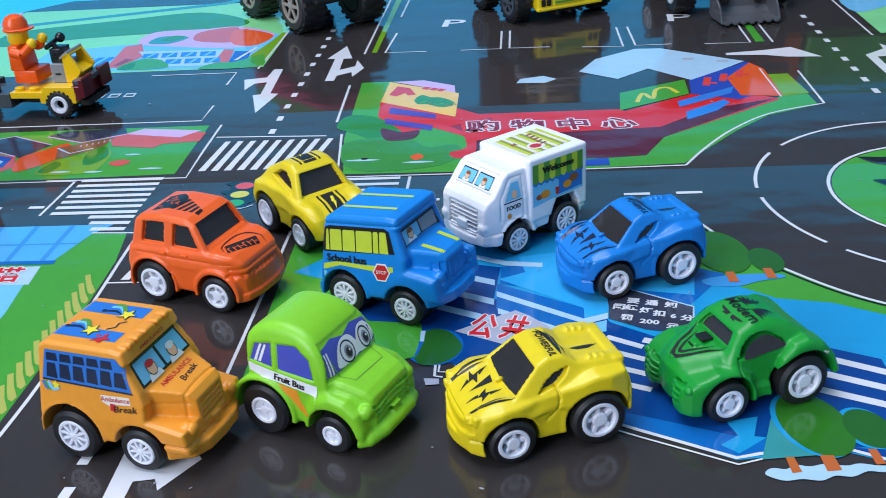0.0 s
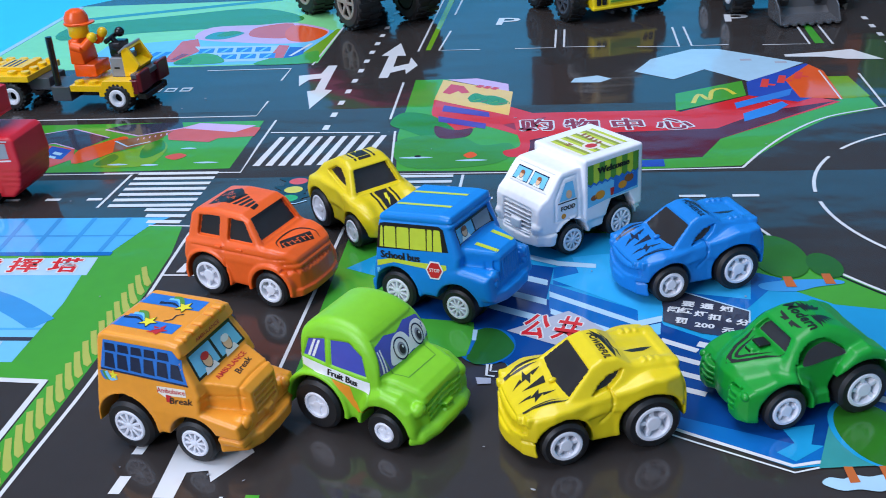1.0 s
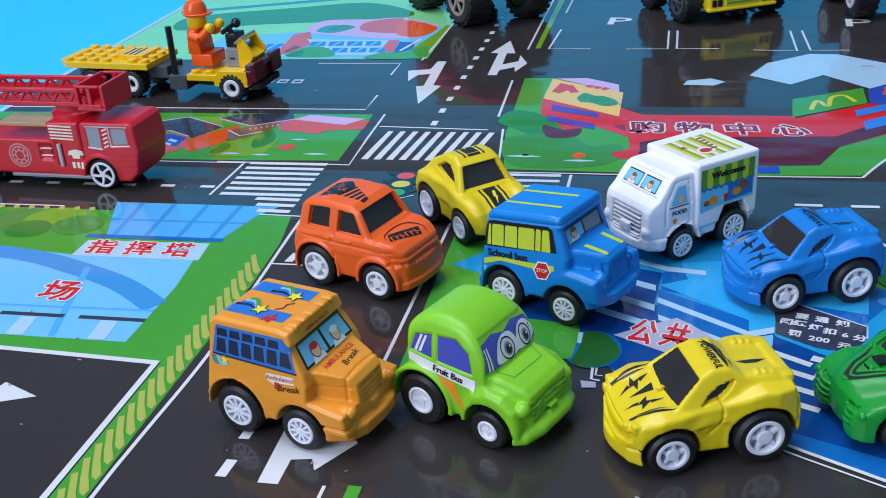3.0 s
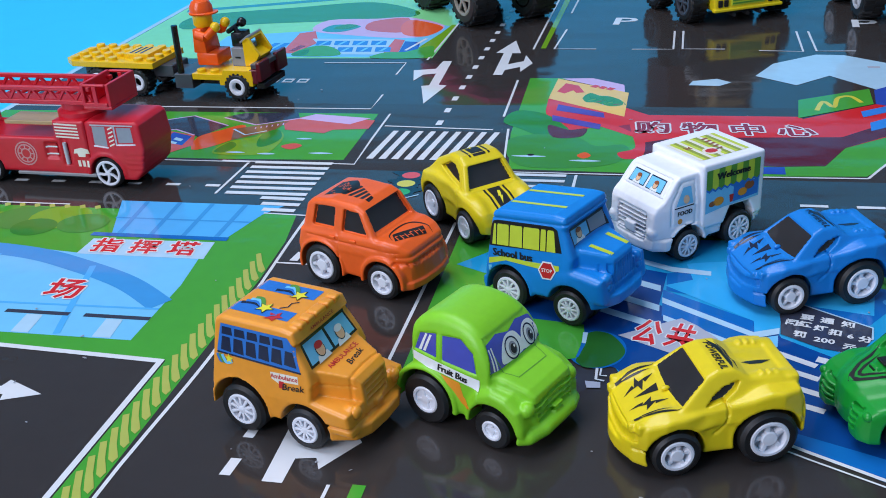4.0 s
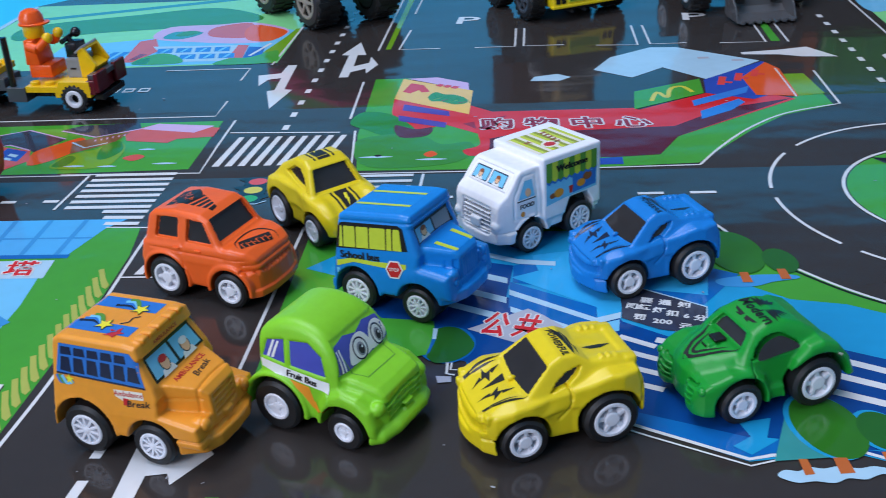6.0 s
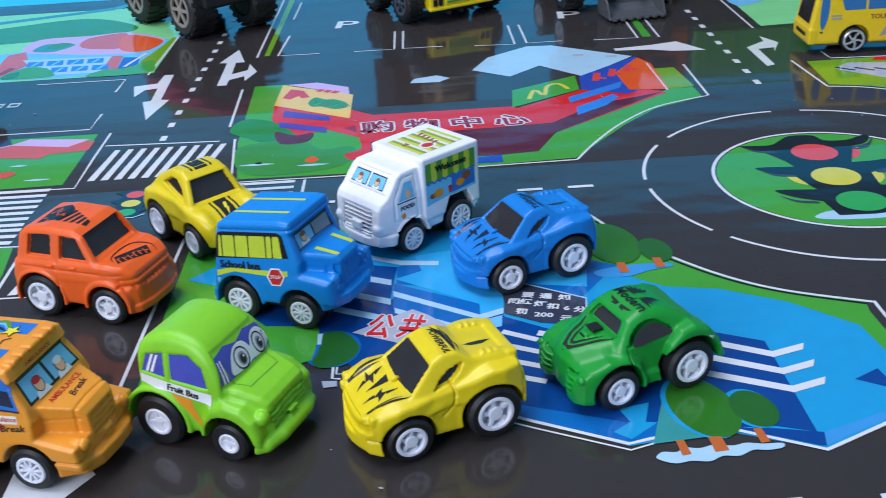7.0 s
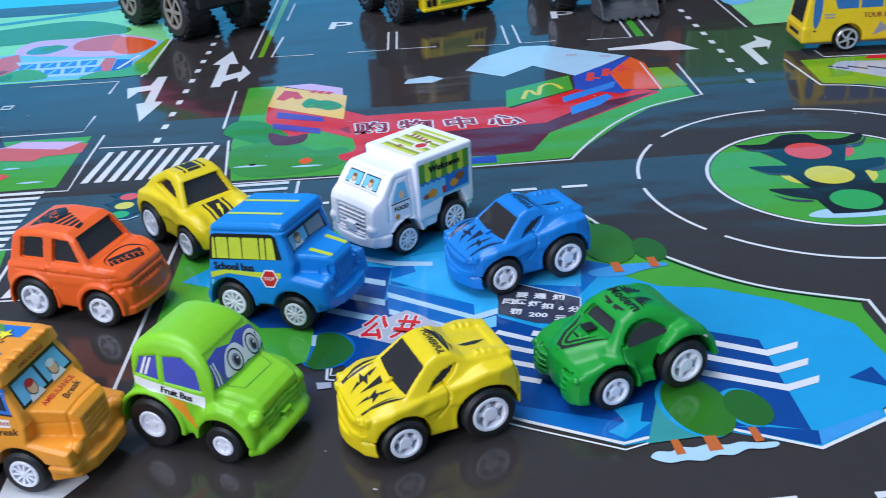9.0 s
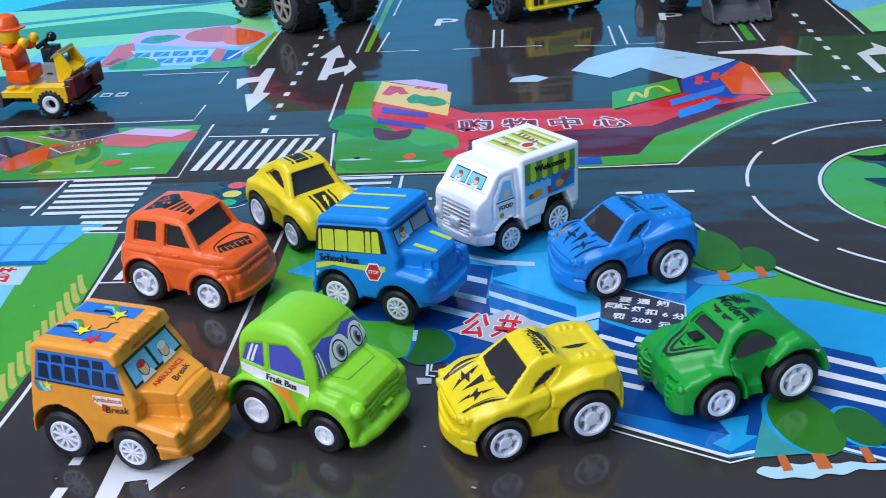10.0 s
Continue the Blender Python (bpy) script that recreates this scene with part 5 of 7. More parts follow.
    decal("hood_print", f, "top", [(14.6, -6.6), (17.6, -9.2), (20.2, -2.4), (21.6, 3.2), (18.6, 5.4), (16.4, -1.0)], P_BLACK, car)
    for k in range(6):
        u, v = 17.0 + 0.55 * k, -7.2 + 1.95 * k
        decal("hood_letter_bar", f, "top", ribbon([(u - 0.9, v), (u + 1.3, v - 0.7)], 0.4), ORANGE, car, proud=0.13)
        decal("hood_letter_bar", f, "top", ribbon([(u - 0.8 + 0.6 * (k % 3), v + 0.1), (u - 0.5 + 0.6 * (k % 3), v + 1.0)], 0.35), ORANGE, car, proud=0.17)
    decal("hood_arc", f, "top", streak(smooth_line([(16.8, -9.6), (14.2, -7.6), (13.2, -3.0), (13.6, 2.4), (16.2, 5.6), (19.4, 6.8), (22.4, 5.6)]), 0.8), P_BLACK, car)
    decal("roof_print", f, "top", [(-11.8, -7.0), (-12.4, -1), (-12.8, 4.6), (-10.2, 6.4), (-8.2, 7.0), (-6.0, 5.2), (-4.6, 3.6), (-4.0, -0.6), (-5.2, -4.2), (-8.6, -5.6)], P_BLACK, car)
    rnd = random.Random(8)
    for k in range(16):
        u, v = rnd.uniform(-12.0, -6.0), rnd.uniform(-5.6, 5.2)
        decal("roof_scribble", f, "top", streak([(u, v), (u + rnd.uniform(0.6, 1.4), v - 0.5), (u + 0.3, v - 1.0), (u + rnd.uniform(0.9, 1.8), v - 1.5)], 0.5), ORANGE, car, proud=0.13 + 0.006 * k)
    for k in range(5):
        u = -4.2 + 1.9 * k
        decal("roof_streak", f, "top", [(u, 3.6 - 1.2 * k), (u + 1.2, 3.2 - 1.2 * k), (u - 0.4 + 0.5 * k, -4.8), (u - 1.8 + 0.5 * k, -5.0)], P_BLACK, car)
    return car


estate(-118.2, 294.7, -20.0)


# rounded bus with a face on its windscreen
FRUIT_CAB = smooth_line([(12.8, 18.0), (10.2, 23.6), (7.4, 28.6), (3.2, 31.6), (-3, 32.9), (-9, 32.2), (-13.5, 29.4), (-16, 24.5), (-17.2, 17), (-16.6, 9)], 4) + [(-14, 5.6), (12, 5.6)]


def fruit_bus(ox, oy, heading):
    wheels = ((11.5, 5.4), (-9.8, 7.4))

    def f(x, y, z):
        a = abs(y)
        plan = [(-17.4, -4), (-17, 8), (-14, 12.6), (-6, 13.4), (4, 13.2), (10, 12.4), (12, 8), (13, -4)]
        cab = smax(smax(outline(x, z, FRUIT_CAB), a - (13.4 - 0.13 * np.maximum(z - 16, 0) - 0.006 * np.maximum(z - 20, 0) ** 2), 2.8), outline(x, a, plan), 1.5)
        hood = smax(outline(x, z, [(8, 20.2), (14, 19.2), (19.6, 17.4), (21.6, 16.0), (22.2, 13.0), (22.2, 5), (8, 5)]), a - (10.8 - 0.13 * np.maximum(x - 10, 0) ** 1.1), 1.6)
        d = smin(cab, hood, 0.9)
        fen = smax(outline(x, z, [(2.8, 5.4), (3.6, 10.6), (6.4, 15.2), (11, 17.2), (16, 16.2), (19.8, 13.4), (21.0, 8.6), (21.0, 5.4)]), abs(a - 9.6) - 4.5, 2.2)
        d = smin(d, smax(fen, 5.2 - z, 0.3), 1.5)
        d = smin(d, smax(smax(tube(x, z, -9.8, 7.4, 10.3), abs(a - 9.4) - 4.6, 0.8), 5.8 - z, 0.3), 0.7)
        lip = [(17.4, -4), (17.4, 11.6), (18.8, 11.9), (21.0, 10.6), (22.8, 6), (23.3, -4)]
        d = smin(d, smax(outline(x, a, lip) - 2.0, abs(z - 6.3 + 0.009 * y * y) - 2.1, 2.6), 0.35)
        d = smin(d, egg(x, a, z, (20.2, 10.2, 12.8), (2.0, 2.0, 2.0)), 0.4)
        d = smin(d, block(x, a, z, (22.6, 0, 9.4), (0.9, 2.0, 1.2), 0.3), 0.2)
        d = arches(d, x, y, z, wheels, (2.3, 1.6))
        for k in range(4):
            d = carve(d, np.maximum(np.maximum(abs(z - 9.3 - 1.6 * k + 0.012 * a ** 2) - 0.42, a - 7.6 - 0.3 * k), 17 - x), 0.8, 0.12)
        d = carve(d, np.maximum(np.maximum(a - (11.5 - 0.22 * (z - 19)), abs(z - 24.2) - 4.6), 5 - x), 0.35)
        d = carve(d, np.maximum(outline(x, z, [(-4.4, 20.6), (-4.6, 27.8), (1.2, 28.4), (5.6, 25.4), (6.6, 19.8)]), 6 - a), 0.4)
        d = carve(d, np.maximum(outline(x, z, [(-13.4, 21.6), (-11.6, 26.8), (-6.2, 27.8), (-6.0, 20.8)]), 6 - a), 0.4)
        d = groove(d, np.maximum(abs(x - 7.6 + 0.1 * (z - 12)), z - 20) + 0 * a, 0.18, 0.25)
        return d

    car = toy_car("toy_fruit_bus", "lime green plastic toy bus with eyes on its windscreen", ox, oy, heading, "right", 28.0, f, LIME, wheels, "plain", 0.52, step=0.4)
    decal("windscreen", f, "front", [(-11.6, 20.6), (-4, 20.7), (4, 20.7), (11.6, 20.6), (9.8, 27.4), (4.5, 28.2), (0, 27.0), (-4.5, 28.2), (-9.8, 27.4)], P_VIOLET, car, "violet printed windscreen", 0.06)
    for u, w in ((-0.6, 1.0), (7.4, 0.8)):
        decal("eye_white", f, "front", smooth_line([(u - 5.6 * w, 21.1), (u + 3.4 * w, 21.1), (u + 4.2 * w, 23.4), (u + 2.4 * w, 26.4), (u - 1.4 * w, 26.6), (u - 4.4 * w, 24.4)], 5, True), P_WHITE, car, proud=0.14)
        ring = ellipse(u - 0.5 * w, 23.3, 2.7 * w, 2.6, n=24)
        decal("eye_ring", f, "front", ribbon(ring + ring[:1], 0.4), P_NAVY, car, proud=0.2)
        decal("iris", f, "front", ellipse(u - 0.3 * w, 23.1, 1.6 * w, 1.7, n=18), P_GREY, car, proud=0.22)
        decal("pupil", f, "front", ellipse(u - 0.2 * w, 23.0, 1.15 * w, 1.2, n=16), P_BLACK, car, proud=0.28)
        decal("eye_glint", f, "front", ellipse(u + 0.3 * w, 23.5, 0.35, 0.35, n=10), P_WHITE, car, proud=0.34)
    for u in (-10.2, -9.2):
        decal("glass_streak", f, "front", [(u, 20.8), (u + 0.5, 20.8), (u + 1.0, 26.4), (u + 0.5, 26.4)], P_WHITE, car, proud=0.14)
    for s in ("right", "left"):
        decal("side_window", f, s, [(-4.2, 20.8), (-4.4, 27.6), (1.2, 28.2), (5.4, 25.2), (6.4, 20.0)], P_VIOLET, car, "violet printed side window", 0.06)
        decal("rear_side_window", f, s, [(-13.2, 21.8), (-11.5, 26.6), (-6.4, 27.6), (-6.2, 21.0)], P_VIOLET, car, "violet printed side window", 0.06)
        for u in (-10.6, -9.2):
            decal("glass_streak", f, s, [(u - 1.4, 21.8), (u - 0.5, 21.8), (u + 1.4, 26.8), (u + 0.7, 26.8)], P_WHITE, car, proud=0.14)
        decal("belt_stripe", f, s, [(-16, 19.4), (-15.6, 21.4), (-12, 20.8), (7.6, 18.6), (7.6, 15.6), (-12, 18.2)], P_WHITE, car, "white printed belt stripe")
        decal("orange_stripe", f, s, [(-4.5, 16.9), (1.4, 16.1), (2.4, 12.4), (6.4, 8.6), (1.8, 10.0), (-1.0, 13.4)], P_ORANGE, car)
        for k in (0, 1):
            lettering(f, s, "Fruit Bus", -0.9 + 0.22 * k, 18.1, 2.6, P_BLACK, car, rot=-7 if s == "right" else 7, flip=s == "left", proud=0.14 + 0.03 * k)
    decal("hood_line", f, "top", ribbon([(9.5, -8.4), (15.4, -6.2), (15.8, 6.2), (9.5, 8.4)], 0.3), P_GREEN, car)
    return car


fruit_bus(-66.0, 220.5, -24.3)


def long_nose(wheels, roof_z, rear, nose_x, roof_front, base_x, base_z, hood_z, half, roof_half, bumper_z, soft=1.0, drop=2.2, roof_soft=1.5, wing=0.0):
    """Boxy bus body with a bonnet, wings and a full-width bumper."""
    def f(x, y, z):
        a = abs(y)
        cab = smax(outline(x, z, [(base_x + 1.0, base_z - 3), (base_x, base_z), (roof_front + 0.8, roof_z - 4.6), (roof_front + 1.6, roof_z - 3.6), (roof_front + 0.6, roof_z - 0.6), (roof_front - 3, roof_z), (rear + 5, roof_z), (rear + 3.0, roof_z - 1.2), (rear + 2.6, roof_z - 2.6), (rear + 0.2, 14), (rear, 7.5), (base_x, 7)]),
                   a - (half - (half - roof_half) * np.clip((z - 14) / (roof_z - 14), 0, 1)), roof_soft)
        hood = smax(outline(x, z, [(base_x - 3, hood_z + 1.4), (base_x + 2, hood_z + 0.8), (nose_x - 4.4, hood_z - drop), (nose_x - 2.9, hood_z - drop - 1.6), (nose_x - 2.2, 8), (base_x - 3, 8)]), a - (10.4 - 0.40 * np.maximum(x - base_x, 0)), 0.8 * soft)
        d = smin(cab, hood, 0.6)
        fx = wheels[0][0]
        fen = smax(outline(x, z, [(fx - 8.6, 7), (fx - 7.4, 11.5 + 0.6 * wing), (fx - 3.6, 15.0 + wing), (fx + 1, 15.8 + wing), (fx + 6.5, 14.6 + wing), (nose_x - 3.0, 13.4 + wing), (nose_x - 1.8, 7)]), abs(a - 9.6) - (half - 9.7), 1.0 + 0.8 * soft)
        d = smin(d, fen, 0.4 * soft)
        rx, rr = wheels[1]
        d = smin(d, smax(smax(tube(x, z, rx, rr, rr + 2.4), abs(a - 9) - (half - 8.6), 0.9), 7.0 - z, 0.3), 1.0)
        lip = [(fx + 6.2, -4), (fx + 6.2, half - 1.5), (fx + 7.8, half - 1.5), (nose_x - 3.4, half - 4.0), (nose_x - 1.6, 6.4), (nose_x - 0.9, -4)]
        d = smin(d, smax(outline(x, a, lip) - 1.3, abs(z - bumper_z) - 1.9, 0.7), 0.3)
        d = smin(d, block(x, a, z, (rear + 0.2, 0, 9.6), (0.9, half - 0.4, 1.7), 0.5), 0.5)
        return d
    return f


# ambulance bus
def ambulance(ox, oy, heading):
    wheels = ((10.8, 6.1), (-9.4, 7.2))
    base = long_nose(wheels, 34.0, -18.6, 27.4, 8.6, 13.2, 23.0, 21.4, 14.2, 11.9, 6.6, 0.35, 1.0, 1.1)

    def f(x, y, z):
        a = abs(y)
        d = base(x, y, z)
        d = smin(d, egg(x, a, z, (23.0, 9.8, 12.2), (2.0, 2.1, 2.1)), 0.25)
        for k, half in ((0.8, 1.6), (4.4, 1.5), (7.8, 1.3)):
            d = smin(d, block(x, a, z, (8.6, k, 34.0), (1.7, half, 0.8), 0.5), 0.5)
        d = smin(d, block(x, a, z, (25.0, 0, 10.4), (0.8, 1.8, 1.4), 0.3), 0.4)
        d = arches(d, x, y, z, wheels, (1.6, 2.4))
        d = groove(d, np.maximum(abs(z - 9.4), 17.5 - x), 0.3, 0.5)
        for k in range(4):
            d = carve(d, np.maximum(np.maximum(abs(z - 12.6 - 1.6 * k) - 0.42, a - 4.4), 19 - x), 0.8)
        d = groove(d, np.maximum(abs(x - 21.2 - 0.1 * a), np.maximum(14 - z, a - 7.6)), 0.25, 0.4)
        d = groove(d, np.maximum(abs(z - 18.6 + 0.1 * (x - 14)), np.maximum(x - 23, 14 - x)), 0.2, 0.3)
        return d

    car = toy_car("toy_ambulance_bus", "amber plastic toy ambulance bus with printed windows", ox, oy, heading, "right", 28.6, f, AMBER, wheels, "ten", 0.63, step=0.4)
    for s, m in (("right", 1), ("left", -1)):
        decal("window_band", f, s, [(-15.4, 24.4), (-13.6, 32.0), (7.6, 32.0), (9.6, 29.5), (11.2, 23.2), (-15.4, 23.6)], P_BLUE, car, "blue printed window band")
        for k in range(6):
            u = -14.2 + 4.1 * k
            lean = 0.28 * (k < 1)
            if k < 5:
                decal("upper_pane", f, s, [(u + 0.7, 29.0), (u + 1.0, 31.2), (u + 4.0, 31.2), (u + 4.2, 29.0)], P_NAVY, car, proud=0.13)
            decal("lower_pane", f, s, [(u, 24.4), (u + 0.5 + lean, 28.4), (u + 3.3 - 0.5 * (k == 5), 28.3), (u + 3.4 + 0.4 * (k == 5), 24.1)], P_NAVY, car, proud=0.13)
        decal("band_line", f, s, [(-15.5, 23.3), (-15.5, 23.8), (11.4, 23.2), (11.4, 22.7)], P_NAVY, car, proud=0.13)
        decal("name_plate", f, s, [(1.6, 21.4), (10.2, 21.8), (10.4, 19.6), (5.2, 19.2), (4.8, 18.2), (1.8, 19.6)], P_CREAM, car)
        lettering(f, s, "Ambulance", 5.9, 20.6, 1.9, P_RED, car, rot=3 * m, flip=m < 0, proud=0.14)
        lettering(f, s, "Break", 8.6, 18.2, 2.5, P_BLACK, car, sx=1.2, rot=6 * m, shear=0.25 * m, flip=m < 0, proud=0.14)
        decal("red_block", f, s, [(4.2, 17.4), (4.2, 19.4), (5.8, 19.4), (5.8, 17.4)], P_RED, car, proud=0.13)
        for k, c in enumerate((P_BLUE, P_GREEN, P_CYAN)):
            decal("swoosh", f, s, ribbon(smooth_line([(-15.5 + 0.8 * k, 23), (-14.5 + 0.9 * k, 21), (-12.6 + k, 21.6)]), 1.0), c, car, proud=0.12 + 0.03 * k)
        decal("star", f, s, [(-11.6 + (1.5 if i % 2 == 0 else 0.65) * math.sin(i * math.pi / 5), 22.2 + (1.5 if i % 2 == 0 else 0.65) * math.cos(i * math.pi / 5)) for i in range(10)], P_YELLOW, car, proud=0.24)
    decal("windscreen", f, "front", [(-10.8, 23.2), (10.8, 23.2), (9.8, 29.8), (-9.8, 29.8)], P_BLACK, car, "black-framed printed windscreen", 0.06)
    for s in (-1, 1):
        decal("pane", f, "front", [(s * 0.5, 23.8), (s * 10.0, 23.8), (s * 9.2, 29.2), (s * 0.5, 29.2)], P_CYAN, car, proud=0.13)
        figure(f, "front", s * 4.6, 25.8, 1.7, car, P_RED if s < 0 else P_WHITE)
    lettering(f, "top", "AMBULANCE", 15.6, -0.2, 2.25, P_RED, car, rot=90)
    lettering(f, "top", "Break", 18.2, 1.4, 2.6, P_BLACK, car, rot=96, shear=0.3, sx=1.2)
    lettering(f, "front", "AMBULANCE", 0, 31.4, 1.2, P_RED, car, sx=1.5)
    for v0, v1, su, sv in ((-8.0, -3.4, -4.6, -4.4), (4.0, 9.2, 0.2, 4.6)):
        decal("roof_stripe", f, "top", [(-14.4, v0), (-14.4, v1), (5.0, v1), (5.0, v0)], P_BLUE, car, "blue printed roof stripe")
        for k, c in enumerate((P_NAVY, P_BLUE, P_CYAN, P_GREEN)):
            tail = smooth_line([(su - 1.0, sv + 0.2 * k), (su - 4.2 + 0.2 * k, sv + 1.2 + 0.9 * k), (su - 8.2 + 0.8 * k, sv + 0.6 + 1.1 * k)], 5)
            decal("swoosh", f, "top", ribbon(tail, 1.2), c, car, proud=0.14 + 0.02 * k)
        for r, c, h in ((2.9, P_BLACK, 0.24), (2.5, P_YELLOW, 0.28)):
            decal("star", f, "top", [(su + (r if i % 2 == 0 else 0.45 * r) * math.cos(i * math.pi / 5), sv + (r if i % 2 == 0 else 0.45 * r) * math.sin(i * math.pi / 5)) for i in range(10)], c, car, proud=h)
    decal("roof_mark", f, "top", [(-2.2, -9.0), (-0.6, -7.6), (-1.8, -5.8), (0.2, -6.2), (1.2, -4.6), (1.6, -6.6), (3.2, -7.0), (1.4, -8.0), (1.2, -9.4), (-0.4, -8.6)], P_RED, car, proud=0.2)
    decal("roof_mark", f, "top", ribbon([(0.6, -6.4), (-1.4, -7.8)], 0.5), P_BLUE, car, proud=0.26)
    decal("roof_mark", f, "top", ribbon([(-1.0, -3.0), (0.8, -1.6), (0.6, 0.4), (2.2, 1.6)], 0.45), P_NAVY, car, proud=0.14)
    for s in (-1, 1):
        part("head_lamp", ball((24.4, s * 9.6, 12.4), 1.9, squash=(0.8, 1, 1), n=14), AMBER, car, smooth=True)
    return car


ambulance(-113.9, 211.8, -15.7)


# school bus, which stands nose up
RAKE = 0.11


def raked(name, f, side, pts, mat, parent, label="", proud=0.07):
    """A print on a body that is raked; side prints rise towards the nose."""
    lift = {"left": lambda u, v: (u, v + RAKE * u), "right": lambda u, v: (u, v + RAKE * u), "front": lambda u, v: (u, v + RAKE * 9.0), "top": lambda u, v: (u, v)}[side]
    return decal(name, f, side, [lift(u, v) for u, v in pts], mat, parent, label, proud)


def raked_lettering(f, s, body, u, v, size, mat, car, flip=False, rot=0, proud=0.1):
    return lettering(f, s, body, u, v + RAKE * u, size, mat, car, flip=flip, rot=rot + (-6 if flip else 6), proud=proud)


def school_bus(ox, oy, heading):
    wheels = ((11.4, 5.9), (-10.8, 6.6))
    base = long_nose(wheels, 34.6, -20.0, 25.4, 8.6, 11.4, 24.0, 22.2, 14.2, 12.4, 7.4, 1.8, 1.2, 1.8, 1.8)

    def f(x, y, z):
        a = abs(y)
        ground = z
        z = z - RAKE * x
        d = base(x, y, z)
        d = smin(d, egg(x, a, z, (21.4, 9.2, 14.4), (2.0, 2.1, 2.1)), 0.5)
        d = arches(d, x, y, ground, wheels, (2.0, 1.8))
        for k in range(6):
            d = carve(d, np.maximum(np.maximum(abs(a - 0.7 - 1.4 * k) - 0.32, abs(z - 14.8) - 3.4), 18 - x), 0.5)
        d = carve(d, np.maximum(np.maximum(a - 10.2, abs(z - 26.6) - 3.2), 6 - x), 0.5)
        d = groove(d, np.maximum(abs(z - 31.8), np.maximum(x - 14, -20 - x)), 0.25, 0.35)
        return d

    car = toy_car("toy_school_bus", "blue plastic toy school bus with yellow printed windows", ox, oy, heading, "right", 28.4, f, SKYBLUE, wheels, "ten", 0.64, step=0.4)
    for s, m in (("right", 1), ("left", -1)):
        raked("window_band", f, s, [(-18.0, 22.4), (-17.6, 29.0), (-16.4, 30.8), (-14.8, 31.2), (5.2, 31.2), (7.0, 30.2), (8.8, 23.0)], P_BLACK, car, "black window band")
        edges = (-17.0, -15.2, -10.4, -5.4, 0.9, 3.2, 6.8)
        for u, v in zip(edges, edges[1:]):
            top = min(v, 6.6)
            raked("window_pane", f, s, [(u + 0.2, 23.0), (u + 0.3 + 0.5 * (u < -16), 29.4), (u + 0.5 + 0.5 * (u < -16), 30.0), (top - 0.4 - 0.6 * (v > 6), 30.0), (top - 0.2 - 0.5 * (v > 6), 29.4), (v - 0.2, 23.0)], P_LIME, car, proud=0.13)
        raked("belt_stripe", f, s, [(-18.0, 18.2), (-18.0, 16.2), (-11.5, 18.0), (0, 17.0), (6, 16.4), (8.0, 17.2), (8.0, 18.8), (-4, 18.8), (-12, 19.4)], P_LIME, car)
        for k in (0, 1):
            raked_lettering(f, s, "School bus", -9.2 + 0.28 * k, 20.2, 3.4, P_BLACK, car, flip=m < 0, rot=-1, proud=0.15 + 0.03 * k)
        hexagon = [(2.6 * math.cos(i * math.pi / 3), 2.7 * math.sin(i * math.pi / 3)) for i in range(6)]
        raked("stop_sign_rim", f, s, [(3.8 + 1.25 * u, 16.8 + 1.25 * v) for u, v in hexagon], P_WHITE, car, proud=0.18)
        raked("stop_sign", f, s, [(3.8 + 1.05 * u, 16.8 + 1.05 * v) for u, v in hexagon], P_RED, car, "red printed stop sign", proud=0.24)
        raked_lettering(f, s, "STOP", 3.8, 16.8, 1.6, P_WHITE, car, flip=m < 0, proud=0.3)
        raked("side_flash", f, s, [(-18.2, 15.6), (-17.0, 15.8), (-16.6, 12.4), (-17.6, 11.0)], P_CYAN, car)
    raked("windscreen", f, "front", [(-10.4, 24.2), (-4, 24.8), (4, 24.8), (10.4, 24.2), (9.8, 29.8), (-9.8, 29.8)], P_BLACK, car, "printed windscreen", 0.06)
    for s in (-1, 1):
        raked("pane", f, "front", [(s * 0.4, 25.2), (s * 9.9, 24.6), (s * 9.4, 29.4), (s * 0.4, 29.4)], P_GREY if s > 0 else P_CYAN, car, proud=0.13)
        if s < 0:
            figure(f, "front", -5.6, 27.2 + RAKE * 9.0, 1.5, car, P_BROWN)
        raked("roof_stripe", f, "top", [(-14.5, s * 5.0 + 0.7), (-14.5, s * 5.0 - 0.7), (5.6, s * 5.0 - 0.7), (5.6, s * 5.0 + 0.7)], P_LIME, car)
        raked("hood_stripe", f, "top", [(13.6, s * 5.0 + 0.9), (13.6, s * 5.0 - 0.9), (21.2, s * 4.6 - 0.9), (21.2, s * 4.6 + 0.9)], P_LIME, car)
        part("head_lamp", lathe([(0.01, 0.9), (0.9, 0.8), (1.5, 0.2), (1.7, -0.8)], 18, axis="Z"), SKYBLUE, car, smooth=True, m=pose(22.6 * MM, s * 9.2 * MM, 14.4 * MM, 0, 90, 0))
    return car


school_bus(-53.1, 284.5, -25.2)


